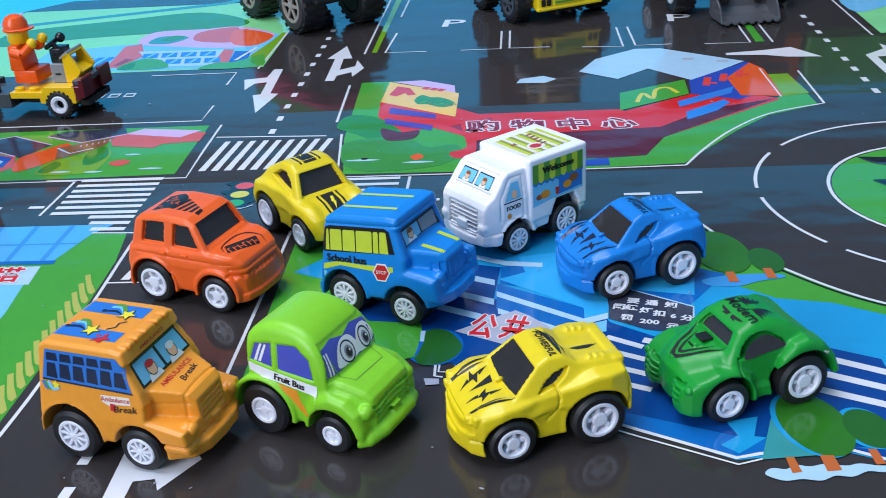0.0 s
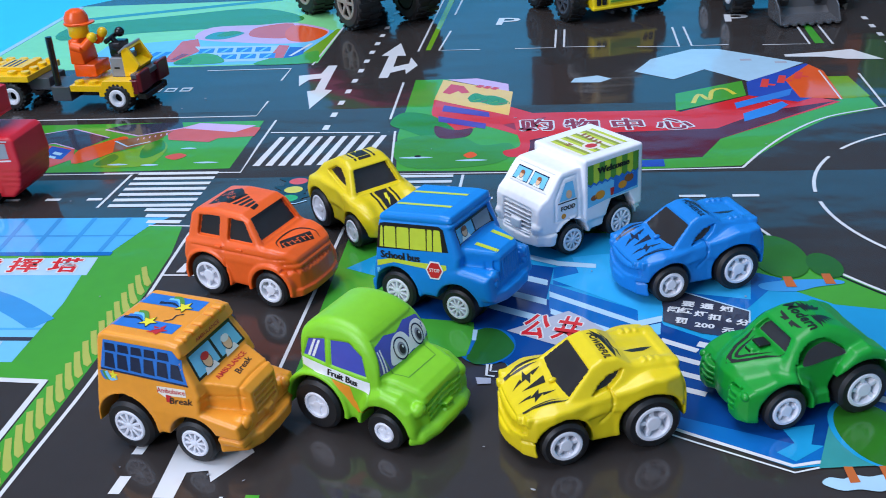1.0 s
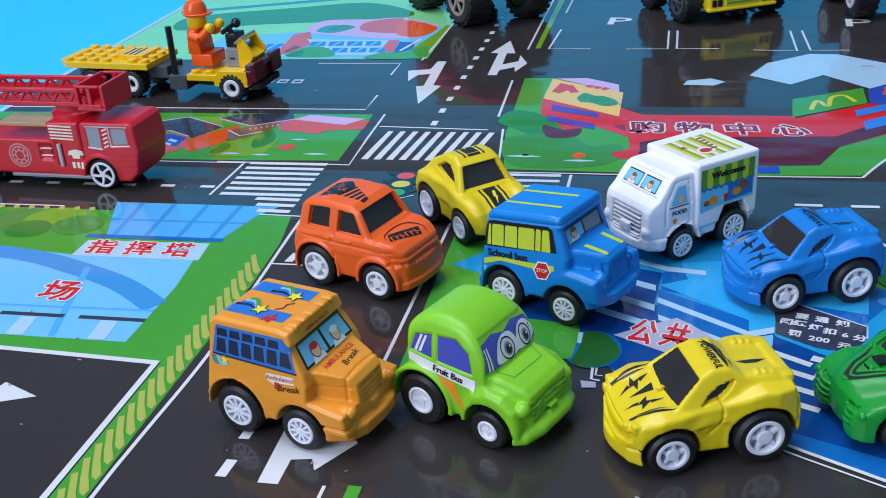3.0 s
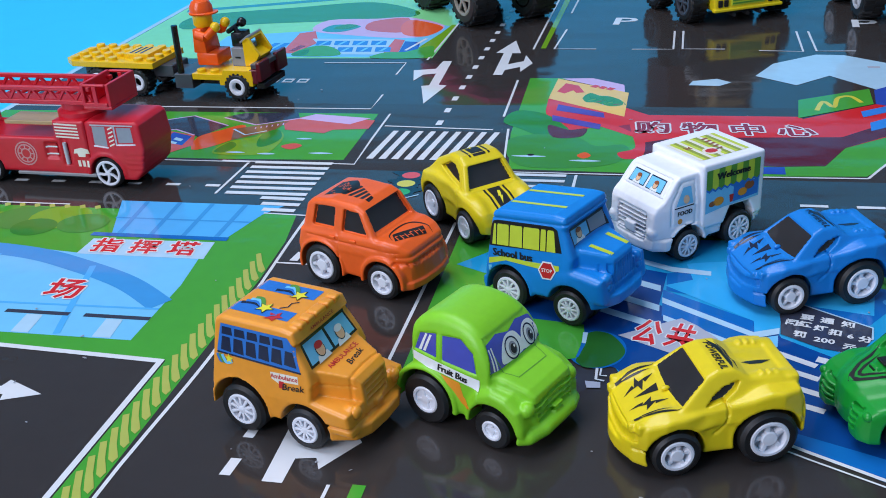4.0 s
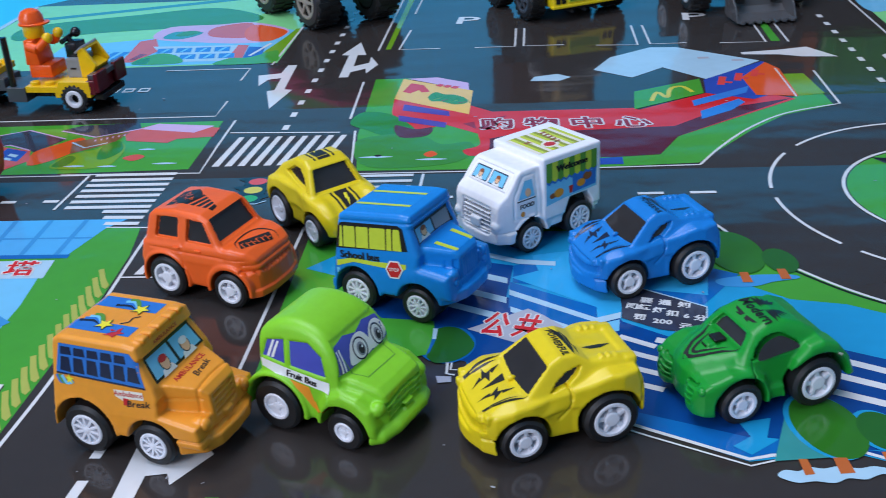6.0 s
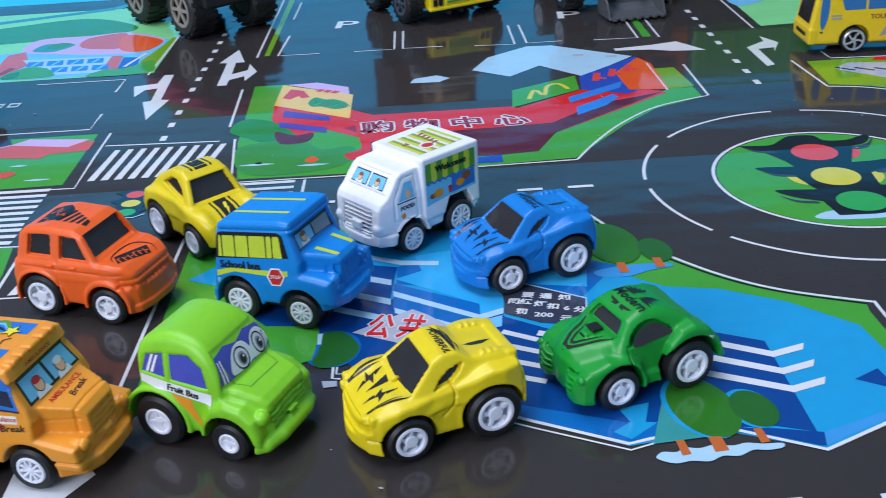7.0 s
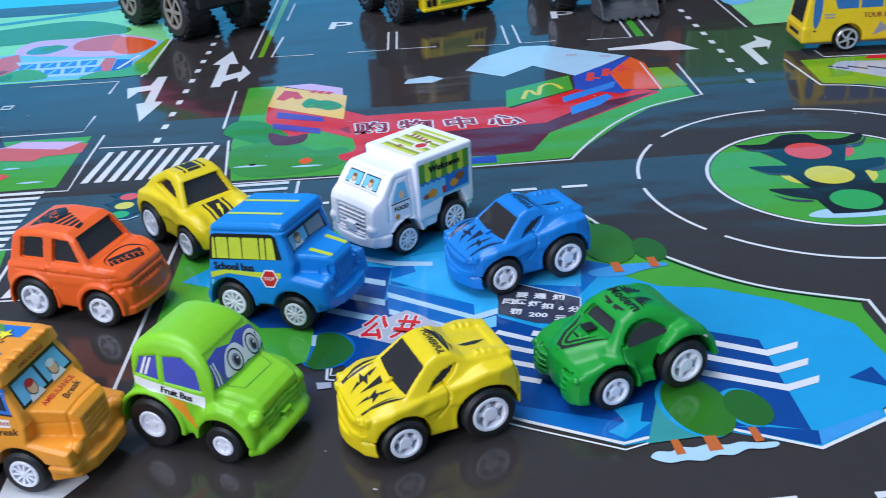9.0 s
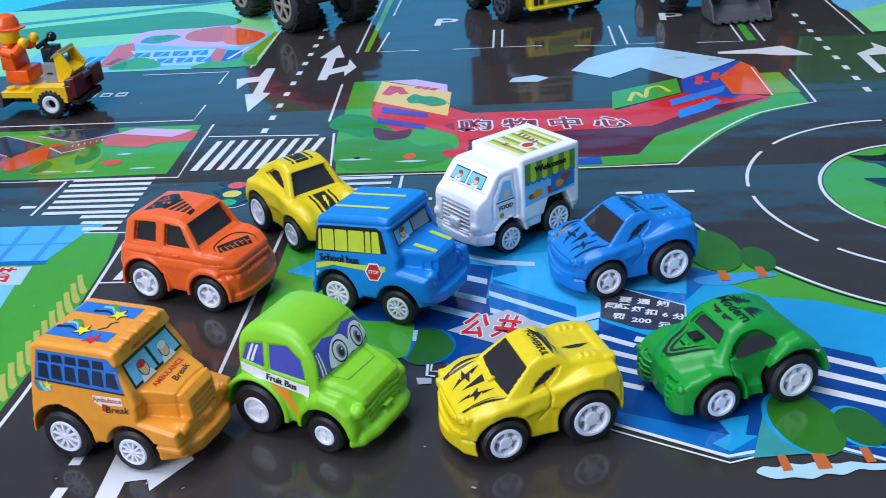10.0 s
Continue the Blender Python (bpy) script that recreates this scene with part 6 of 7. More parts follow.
# food truck
def food_truck(ox, oy, heading):
    wheels = ((11.4, 5.6), (-11.0, 6.3))

    def f(x, y, z):
        a = abs(y)
        box_ = block(x, y, z, (-7.8, 0, 21.4), (13.5, 13.8, 11.6), 0.9)
        cab = smax(outline(x, z, [(2, 29.8), (7, 30.6), (13.8, 30.4), (15.6, 29.4), (20.6, 23.2), (23.4, 21.4), (24.4, 19.4), (25.0, 11), (25.0, 6.4), (2, 6.2)]), a - (13.2 - 0.13 * np.maximum(z - 20, 0) - 0.022 * np.maximum(x - 16, 0) ** 2), 0.7)
        d = smin(box_, cab, 0.3)
        d = smin(d, smax(block(x, a, z, (-6, 0, 9.6), (13.6, 13.0, 3.2), 0.8), 0 * x - 100, 0.1), 0.4)
        d = smin(d, smax(smax(tube(x, z, 11.2, 5.6, 8.2), abs(a - 9.4) - 4.6, 0.8), 6.4 - z, 0.3), 0.8)
        lip = [(16.6, -4), (16.6, 13.9), (20.4, 13.8), (24.2, 11.0), (26.0, 5), (26.4, -4)]
        d = smin(d, smax(outline(x, a, lip), abs(z - 7.6) - 2.1, 0.8), 0.4)
        d = smin(d, egg(x, a, z, (23.8, 10.2, 12.6), (2.1, 2.1, 2.1)), 0.2)
        d = smin(d, egg(x, a, z, (23.0, 10.2, 17.4), (1.7, 1.7, 1.7)), 0.2)
        for k in range(5):
            d = carve(d, np.maximum(np.maximum(abs(z - 11.2 - 1.5 * k) - 0.5, a - 7.2), 18 - x), 1.4, 0.12)
        d = groove(d, np.maximum(abs(block(x, a, z, (22, 0, 13.8), (4, 7.6, 4.8), 0.6)), 18 - x), 0.3, 0.5)
        d = smin(d, block(x, a, z, (25.0, 0, 11.6), (0.6, 2.6, 1.7), 0.2), 0.1)
        d = groove(d, np.maximum(abs(outline(a, z, [(-1, 23.6), (10.4, 23.6), (9.6, 29.2), (-1, 29.2)])), 14 - x), 0.3, 0.6)
        d = groove(d, np.maximum(abs(z - 9.9), 16 - x), 0.2, 0.4)
        d = arches(d, x, y, z, wheels[:1], 1.8)
        hole = np.maximum(outline(x, z, [(-19, 5), (-17.4, 11.5), (-15, 15.6), (-6.6, 15.6), (-4.4, 11), (-3, 5)]), 6.0 - a)
        d = smax(d, -hole, 0.5)
        d = groove(d, np.maximum(abs(outline(x, z, [(8.0, 13), (8.0, 28.4), (13.4, 28.4), (18.0, 21.6), (18.0, 14.0)])), 9 - a), 0.2, 0.35)
        for k in (-1, 1):
            d = smin(d, block(x, y, z, (7.5, 4.4 * k, 29.3), (2.8, 3.6, 0.5), 0.4), 0.3)
        d = smin(d, block(x, a, z, (-20, 11.6, 10.4), (0.9, 1.4, 2.2), 0.4), 0.3)
        return d

    car = toy_car("toy_food_truck", "white plastic toy food truck with printed awning panels", ox, oy, heading, "left", 28.2, f, WHITE, wheels, "ten", 0.72, step=0.4)
    part("rear_chassis", box(-19.6, -1.5, -9.4, 9.4, 3.5, 15.2, 0.5), CHASSIS, car, "black plastic chassis block")
    for s, m in (("left", -1), ("right", 1)):
        decal("shop_panel", f, s, [(-19.0, 16.6), (-19.0, 30.8), (4.4, 30.8), (4.4, 15.2), (-4, 16.2)], P_CYAN, car, "printed food stall panel")
        for k in range(9):
            u = -19.0 + 2.6 * k
            decal("awning_stripe", f, s, [(u, 24.2), (u, 30.8), (u + 2.6, 30.8), (u + 2.6, 24.2), (u + 1.3, 23.3)], P_LIME if k % 2 else P_GREEN, car, proud=0.13)
            decal("awning_edge", f, s, [(u, 24.3), (u + 1.3, 23.4), (u + 2.6, 24.3), (u + 2.6, 23.5), (u + 1.3, 22.6), (u, 23.5)], P_BLUE, car, proud=0.18)
        for k in (0, 1, 2):
            lettering(f, s, "Welcome", -7.6 + 0.25 * k, 27.8, 3.3, P_BLACK, car, flip=m < 0, sx=1.1, proud=0.2 + 0.03 * k)
        decal("panel_side", f, s, [(-18.6, 17.6), (-18.6, 23.0), (-7.6, 23.6), (-7.6, 17.0)], P_BLUE, car, proud=0.1)
        for u, v, r, c in ((-1.2, 18.8, 1.9, P_ORANGE), (-11.6, 19.8, 1.7, P_ORANGE), (-14.6, 21.6, 1.8, P_BROWN), (1.6, 18.4, 1.2, P_BROWN)):
            decal("food_print", f, s, ellipse(u, v, r * 1.2, r * 0.85, n=16), c, car, proud=0.16)
        decal("drink_print", f, s, [(-7.4, 17.2), (-7.8, 20.0), (-5.8, 20.0), (-6.2, 17.2)], P_RED, car, proud=0.16)
        decal("cab_window", f, s, [(9.2, 20.8), (9.8, 26.8), (13.0, 26.8), (16.4, 20.8)], P_CYAN, car, "printed cab window", 0.1)
        decal("window_print", f, s, ellipse(12.0, 22.6, 1.3, 1.5, n=14), P_SKIN, car, proud=0.2)
        decal("window_line", f, s, [(8.8, 20.0), (8.8, 20.4), (17.0, 20.4), (17.0, 20.0)], P_BLACK, car)
        for k in (0, 1):
            lettering(f, s, "FOOD", 12.6 + 0.2 * k, 18.0, 2.2, P_BLACK, car, flip=m < 0, proud=0.15 + 0.03 * k)
        decal("badge", f, s, ellipse(14.6, 15.2, 1.0, 1.0, n=12), P_ORANGE, car)
    for y0, y1 in ((-8.6, -0.5), (0.5, 8.6)):
        decal("windscreen_pane", f, "front", [(y0, 24.6), (y1, 24.6), (y1 * 0.96, 28.6), (y0 * 0.96, 28.6)], P_NAVY, car, "printed windscreen", 0.06)
        decal("pane", f, "front", [(y0 + 0.3, 24.9), (y1 - 0.3, 24.9), (y1 * 0.96 - 0.3, 28.3), (y0 * 0.96 + 0.3, 28.3)], P_CYAN, car, proud=0.13)
        figure(f, "front", (y0 + y1) / 2, 26.5, 1.1, car, P_BROWN)
    for k in range(14):
        u = -17.6 + 1.53 * k
        decal("roof_stripe", f, "top", [(u, -8.6), (u + 1.53, -8.6), (u + 1.53, 9.6), (u, 9.6)], (P_LIME, P_CREAM, P_OLIVE)[k % 3], car, proud=0.1)
    decal("roof_badge", f, "top", ellipse(-5.6, 4.4, 3.4, 3.0, n=18), P_CREAM, car, proud=0.16)
    decal("roof_badge", f, "top", ellipse(-5.4, 4.4, 2.4, 1.9, n=8), P_RED, car, proud=0.2)
    for k in range(5):
        decal("roof_letter_bar", f, "top", [(-12.4 + 0.4 * k, -6.4 + 2.4 * k), (-9.6 + 0.4 * k, -6.0 + 2.4 * k), (-9.6 + 0.4 * k, -5.0 + 2.4 * k), (-12.4 + 0.4 * k, -5.2 + 2.4 * k)], P_BROWN, car, proud=0.16)
    decal("roof_bow", f, "top", [(-1.6, -3.2), (-0.4, -1.8), (0.8, -3.2), (0.8, -0.2), (-0.4, -1.4), (-1.6, -0.2)], P_BROWN, car, proud=0.16)
    return car


food_truck(1.1, 335.2, -139.4)


# round-backed coupe with racing stripes
def stripe_coupe(ox, oy, heading):
    wheels = ((12.0, 6.1), (-11.8, 7.4))

    def f(x, y, z):
        a = abs(y)
        low = smax(outline(x, z, [(-20.5, 7), (-21.5, 13), (-19, 18.5), (-10, 20), (6, 18.4), (15, 16.4), (21, 13), (23, 9), (22.4, 5.6), (18, 4.8), (-16, 5.6)]), a - (13.4 - 0.02 * np.maximum(x - 10, 0) ** 2 - 1.0 * np.exp(-(x / 5) ** 2)), 1.6)
        cab = smax(outline(x, z, [(10.8, 17), (5.2, 26.4), (1, 28.4), (-5, 28.4), (-13.5, 24.2), (-20, 17.0), (-18, 12), (10, 12)]), a - (11.8 - 0.32 * (z - 17)), 1.5)
        d = smin(low, cab, 0.8)
        d = smin(d, egg(x, a, z, (12.6, 9.8, 10.8), (9, 3.9, 6.2)), 1.4)
        d = smin(d, egg(x, a, z, (-12.2, 9.8, 12.6), (9.4, 4.2, 7.2)), 1.4)
        d = arches(d, x, y, z, wheels, 1.0)
        d = screen(d, np.maximum(a - (9.4 - 0.3 * (z - 18)), abs(z - 21.9) - 3.8), x, 9.0 - 0.596 * (z - 17))
        d = carve(d, np.maximum(outline(x, z, [(6.0, 18.8), (3.4, 22.8), (-0.4, 25.4), (-4.0, 25.6), (-9.4, 22.6), (-2.6, 20.6)]), 6 - a), 1.6, 0.12)
        d = groove(d, np.maximum(abs(x - 7.0 + 0.2 * (z - 12)), z - 18) + 0 * a, 0.2, 0.3)
        return d

    car = toy_car("toy_coupe", "yellow plastic toy coupe with black racing stripes", ox, oy, heading, "right", 28.0, f, YELLOW, wheels, "plain", 0.68, step=0.4)
    pane("windscreen", f, "front", [(-9.5, 18.0), (9.5, 18.0), (7.2, 25.8), (-7.2, 25.8)], DARKWIN, car, "smoked windscreen", 0.05)
    for s in ("left", "right"):
        pane("side_window", f, s, [(5.6, 19.0), (3.2, 22.6), (-0.5, 25.1), (-4.0, 25.3), (-8.8, 22.6), (-2.6, 20.8)], DARKWIN, car, "dark side window", 0.05)
    for x0, x1 in ((-11, 2.4), (10.6, 21)):
        decal("racing_stripe", f, "top", [(x0, -2.6), (x1, -2.6), (x1, 2.6), (x0, 2.6)], P_BLACK, car)
        for s in (-1, 1):
            decal("racing_stripe", f, "top", [(x0, s * 3.6), (x1, s * 3.6), (x1, s * 4.4), (x0, s * 4.4)], P_BLACK, car)
        decal("stripe_bolt", f, "top", bolt(x0 + 2, 0.8, x0 + 8, -0.8, 0.9), P_YELLOW, car, proud=0.14)
    for s in (-1, 1):
        part("mirror", ball((7.2, s * 10.6, 18.6), 0.9, squash=(1.2, 1, 0.8), n=10), YELLOW, car, smooth=True)
    return car


stripe_coupe(-94.6, 343.6, -48.0)

# ---- toys standing further back ----
RED = plastic("red_plastic", 206, 26, 44)
BRICK_YELLOW = plastic("brick_yellow_plastic", 244, 196, 20, 0.25)
BRICK_ORANGE = plastic("brick_orange_plastic", 246, 92, 20, 0.25)
BRICK_GREY = plastic("brick_grey_plastic", 140, 142, 146, 0.3)
BRICK_DARK = plastic("brick_dark_grey_plastic", 70, 74, 82, 0.3)
BRICK_BLACK = plastic("brick_black_plastic", 22, 22, 25, 0.25)
DARK_RED = plastic("dark_red_plastic", 96, 14, 30, 0.25)
BUS_YELLOW = plastic("bus_yellow_plastic", 242, 204, 34, 0.3)
TRUCK_YELLOW = plastic("truck_yellow_plastic", 236, 208, 28, 0.3)
MAGENTA = plastic("magenta_plastic", 226, 30, 110)
DEEP_GREEN = plastic("deep_green_plastic", 60, 160, 66)
UMBER = plastic("umber_plastic", 84, 46, 30)
SMOKE = material("smoky_grey_plastic", srgb(96, 98, 102), 0.25, vary=0.05, trans=0.25)
SILVER = material("silver_rim", srgb(206, 208, 212), 0.28, metal=0.6, vary=0.05)
TAN = plastic("tan_plastic", 190, 160, 110)
DULL_RIM = plastic("dull_rim_plastic", 150, 144, 132)
RUST = plastic("rust_orange_plastic", 176, 84, 34)
BUS_GLASS = paint("bus_window_print", 58, 116, 172, 0.15)
P_PINK = paint("pale_pink_print", 206, 150, 150)
SILVER_PRINT = paint("silver_print", 196, 198, 204, 0.3)


def local(ox, oy, heading, z=0.3):
    return pose(ox * MM, oy * MM, z * MM, 0, 0, heading)


def rim_swirl(r, w):
    """Five curved blades on a dark dish."""
    bm = lathe([(r + 0.2, -w * 0.5), (r + 0.2, 0.0), (r - 0.2, 0.25), (r - 0.9, 0.1), (r - 0.95, -0.6)], 36)
    lathe([(0.01, 0.2), (r * 0.18, 0.15), (r * 0.22, -0.6)], 16, bm)
    for i in range(5):
        pts = [(r * 0.16, -r * 0.12), (r * 0.45, -r * 0.05), (r * 0.90, r * 0.16), (r * 0.88, r * 0.38), (r * 0.44, r * 0.12), (r * 0.14, r * 0.10)]
        q = prism(pts, -0.1, 0.7)
        bmesh.ops.transform(q, verts=q.verts, matrix=Matrix.Rotation(2 * math.pi * i / 5, 4, "Y") @ Matrix.Rotation(radians(90), 4, "X"))
        me = bpy.data.meshes.new("blade")
        q.to_mesh(me)
        bm.from_mesh(me)
        bpy.data.meshes.remove(me)
        q.free()
    return bm


def rim_holes(r, w):
    """Wide spoked truck rim."""
    bm = lathe([(r + 0.3, -w * 0.4), (r + 0.3, 0.0), (r - 0.3, 0.4), (r - 1.5, 0.2), (r - 1.7, -1.2)], 36)
    lathe([(0.01, 0.6), (r * 0.16, 0.5), (r * 0.26, 0.1), (r * 0.28, -1.2)], 18, bm)
    for i in range(6):
        q = box(r * 0.2, r - 1.0, -1.2, 0.1, -r * 0.09, r * 0.09, 0.2)
        bmesh.ops.transform(q, verts=q.verts, matrix=Matrix.Rotation(2 * math.pi * i / 6, 4, "Y"))
        me = bpy.data.meshes.new("spoke")
        q.to_mesh(me)
        bm.from_mesh(me)
        bpy.data.meshes.remove(me)
        q.free()
    return bm


def rim_ring(r, w):
    return lathe([(r + 0.2, -w * 0.6), (r + 0.2, 0), (r - 0.3, 0.4), (r * 0.62, 0.2), (r * 0.52, -0.6), (r * 0.5, -2.4)], 32)


RIMS.update(swirl=rim_swirl, holes=rim_holes, ring=rim_ring)


def lugged_wheel(parent, x, y, r, rim_r, w, kind, out, lugs=22, rim_mat=None):
    hub = wheel(parent, x, y, r - 0.6, rim_r, w, kind, out, rim_mat=rim_mat)
    hub.matrix_basis = pose(x * MM, y * MM, r * MM, 0, 0, 0 if out > 0 else 180)
    bm = bmesh.new()
    for i in range(lugs):
        for s in (0, 1):
            q = box(r - 1.2, r, -w * (0.5 + 0.5 * s) + 0.3, -w * 0.5 * s - 0.3, -r * 0.07, r * 0.07, 0)
            bmesh.ops.transform(q, verts=q.verts, matrix=Matrix.Rotation(2 * math.pi * (i + 0.5 * s) / lugs, 4, "Y"))
            me = bpy.data.meshes.new("lug")
            q.to_mesh(me)
            bm.from_mesh(me)
            bpy.data.meshes.remove(me)
            q.free()
    part("tread", bm, BLACK, hub, "chunky rubber tread")
    return hub


# fire engine
def fire_engine():
    t = thing("toy_fire_engine", "red plastic toy fire engine with a raised ladder", "toy truck", local(-279.4, 387.5, -2.5))
    half = 12.4

    def f(x, y, z):
        a = abs(y)
        cab = smax(outline(x, z, [(23.5, 5), (23.5, 29.2), (25, 30), (47, 30), (49.2, 28.6), (50.2, 18), (48.0, 8), (44, 4), (26, 4)]), a - (half - 0.04 * np.maximum(z - 14, 0)), 1.1)
        mid = block(x, y, z, (15.6, 0, 17.4), (7.6, half - 0.4, 12.4), 0.8)
        back = block(x, y, z, (-26, 0, 14), (34.6, half - 0.4, 8.0), 0.8)
        d = smin(smin(cab, mid, 0.4), back, 0.4)
        d = smin(d, block(x, y, z, (-48, 0, 22), (13, half - 0.4, 8), 0.8), 0.4)
        d = smin(d, smax(smax(tube(x, z, 30.5, 6.7, 9.4), abs(a - 8) - 4.7, 0.6), 6 - z, 0.3), 0.5)
        d = smax(d, -np.maximum(np.maximum(abs(x + 18.5) - 24, a - 9.6), 20.5 - z), 0.3)
        d = arches(d, x, y, z, ((30.5, 6.7), (-29.0, 6.7)), 0.9)
        d = carve(d, np.maximum(np.maximum(abs(x - 5.4) - 3.0, abs(z - 16.2) - 3.4), 8 - a), 1.0)
        d = carve(d, np.maximum(np.maximum(abs(x - 12.2) - 1.4, abs(z - 16.0) - 6.0), 8 - a), 0.8)
        d = carve(d, np.maximum(outline(x, z, [(26.6, 19.2), (26.6, 28.0), (33.4, 28.0), (33.4, 18.6)]), 8 - a), 0.3)
        d = carve(d, np.maximum(outline(x, z, [(37.6, 19.8), (37.4, 28.0), (46.0, 28.0), (46.4, 20.2)]), 8 - a), 0.3)
        for k in range(4):
            d = groove(d, np.maximum(abs(z - 8.5 - 2.2 * k), 41 - x) + 0 * a, 0.22, 0.3)
        return d

    moulded("body", f, (-63, -14, 2), (53, 14, 32), RED, t, step=0.6)
    for x in (30.5, -29.0):
        for s in (1, -1):
            wheel(t, x, s * 12.0, 6.7, 5.5, 6, "swirl", s, turn=20, rim_mat=RIM)
    part("running_board", box(-14, 25, -12.6, 12.6, 4.8, 6.2, 0.3), BRICK_GREY, t, "grey running board")
    part("underbody", box(-40, 40, -6, 6, 3, 8, 0.5), CHASSIS, t)
    for s in ("right", "left"):
        decal("cab_window", f, s, [(27.0, 19.6), (27.0, 27.7), (33.0, 27.7), (33.0, 19.0)], P_GREY, t, "grey printed window")
        decal("door_window", f, s, [(38.6, 20.6), (38.4, 27.4), (45.2, 27.4), (45.6, 21.0)], P_GREY, t, "grey printed window")
        for a, b in (((26.4, 28.3), (46.4, 28.3)), ((26.6, 19.2), (33.6, 18.5)), ((37.4, 19.8), (46.6, 20.2)), ((37.6, 19.8), (37.4, 28.2))):
            decal("window_line", f, s, ribbon([a, b], 0.6), SILVER_PRINT, t, proud=0.1)
        for k in range(5):
            decal("door_stripe", f, s, [(34.4, 19.0 + 1.8 * k), (36.8, 20.0 + 1.8 * k), (36.8, 20.7 + 1.8 * k), (34.4, 19.7 + 1.8 * k)], P_CREAM, t, proud=0.1)
            decal("louvre", f, s, [(9.0, 22.4 + 1.4 * k), (20.2, 22.0 + 1.4 * k), (20.2, 22.7 + 1.4 * k), (9.0, 23.1 + 1.4 * k)], P_CREAM, t, proud=0.1)
        for k in range(3):
            decal("phone_bar", f, s, [(17.0 + 2.2 * k, 9.4), (18.4 + 2.2 * k, 9.4), (18.4 + 2.2 * k, 12.2), (17.0 + 2.2 * k, 12.2)], P_CREAM, t, proud=0.1)
        decal("phone_mark", f, s, [(15.8, 15.2), (16.6, 17.2), (20, 18.0), (23, 17.2), (23.4, 15.2), (21.6, 15.4), (21.2, 13.8), (18, 13.8), (17.6, 15.4)], P_CREAM, t, proud=0.1)
        for r in (5.2, 4.0, 2.2):
            ring = ellipse(-8.0, 14.4, r, r, n=20)
            decal("badge_ring", f, s, ribbon(ring + ring[:1], 0.6), P_PINK, t, proud=0.1)
        for k in range(8):
            c, q = math.cos(k * math.pi / 4), math.sin(k * math.pi / 4)
            decal("badge_ray", f, s, ribbon([(-8.0 + 2.2 * c, 14.4 + 2.2 * q), (-8.0 + 4.2 * c, 14.4 + 4.2 * q)], 0.6), P_PINK, t, proud=0.12)
        for k in range(2):
            decal("locker_bar", f, s, [(2.6, 14.2 + 3.2 * k), (8.0, 14.2 + 3.2 * k), (8.0, 14.9 + 3.2 * k), (2.6, 14.9 + 3.2 * k)], P_WHITE, t, proud=0.25)
    for s in (-1, 1):
        part("hose_bottle", rod((12.2, s * 11.9, 10.4), (12.2, s * 11.9, 20.0), 0.9), SILVER_PRINT, t, smooth=True)
    part("deck_frame", side_block([(-20, 25.4), (6, 25.4), (14, 29.0), (14, 30.2), (4, 27.2), (-20, 27.2)], -6, 6, 0.3), TAN, t, "tan plastic lever")
    part("turntable", lathe([(0.01, 36), (8, 36), (8, 33), (10, 32), (10, 28), (0.01, 28)], 28, axis="Z"), RED, t, smooth=True, m=pose(16 * MM, 0, 0))
    for s in (-1, 1):
        bm = box(-70, 28, s * 8.6 - 0.9, s * 8.6 + 0.9, 36.0, 38.0, 0.3)
        box(-70, 28, s * 8.6 - 0.9, s * 8.6 + 0.9, 42.0, 43.8, 0.3, bm)
        for k in range(12):
            rod((-68 + 8 * k, s * 8.6, 37.5), (-64 + 8 * k, s * 8.6, 42.8), 0.85, bm, 6)
            rod((-64 + 8 * k, s * 8.6, 42.8), (-60 + 8 * k, s * 8.6, 37.5), 0.85, bm, 6)
        box(-70, 28, s * 8.6 - 0.3, s * 8.6 + 0.3, 37, 40.5, 0, bm)
        part("ladder_rail", bm, RED, t, "red lattice ladder rail")
    me = None
    for k in range(16):
        if me is None:
            rung = part("rung", rod((0, -8.6, 37), (0, 8.6, 37), 0.8, n=8), RED, t)
            me = rung.data
        else:
            rung = new("rung", me)
            rung.parent = t
        put(rung, -68 + 6 * k, 0, 0)
    basket = part("basket", box(24.5, 38, -10.6, 10.6, 34.5, 36.0, 0.4), RED, t, "red open rescue basket")
    for y in (-10.4, 10.4):
        part("lower_rail", box(26.1, 36.4, y - 0.7, y + 0.7, 36, 37.6, 0.2), RED, basket)
        part("upper_rail", box(26.1, 36.4, y - 0.7, y + 0.7, 44.6, 45.6, 0.3), RED, basket)
        part("post", box(30.4, 32.2, y - 0.7, y + 0.7, 37.6, 44.6, 0.1), RED, basket)
    part("front_panel", box(36.4, 38, -10.6, 10.6, 36, 45.6, 0.3), RED, basket)
    part("rear_panel", box(24.5, 26.1, -10.6, 10.6, 36, 45.6, 0.3), RED, basket)
    return t


fire_engine()


# brick-built buggy with a flat trailer
def studs(x0, y0, nx, ny, z, mat, parent, skip=()):
    for i in range(nx):
        for j in range(ny):
            if (i, j) in skip:
                continue
            part("stud", lathe([(2.45, 0), (2.45, 1.5), (2.2, 1.8), (0.01, 1.8)], 18, axis="Z"), mat, parent, smooth=True, m=pose((x0 + 8 * i) * MM, (y0 + 8 * j) * MM, z * MM))


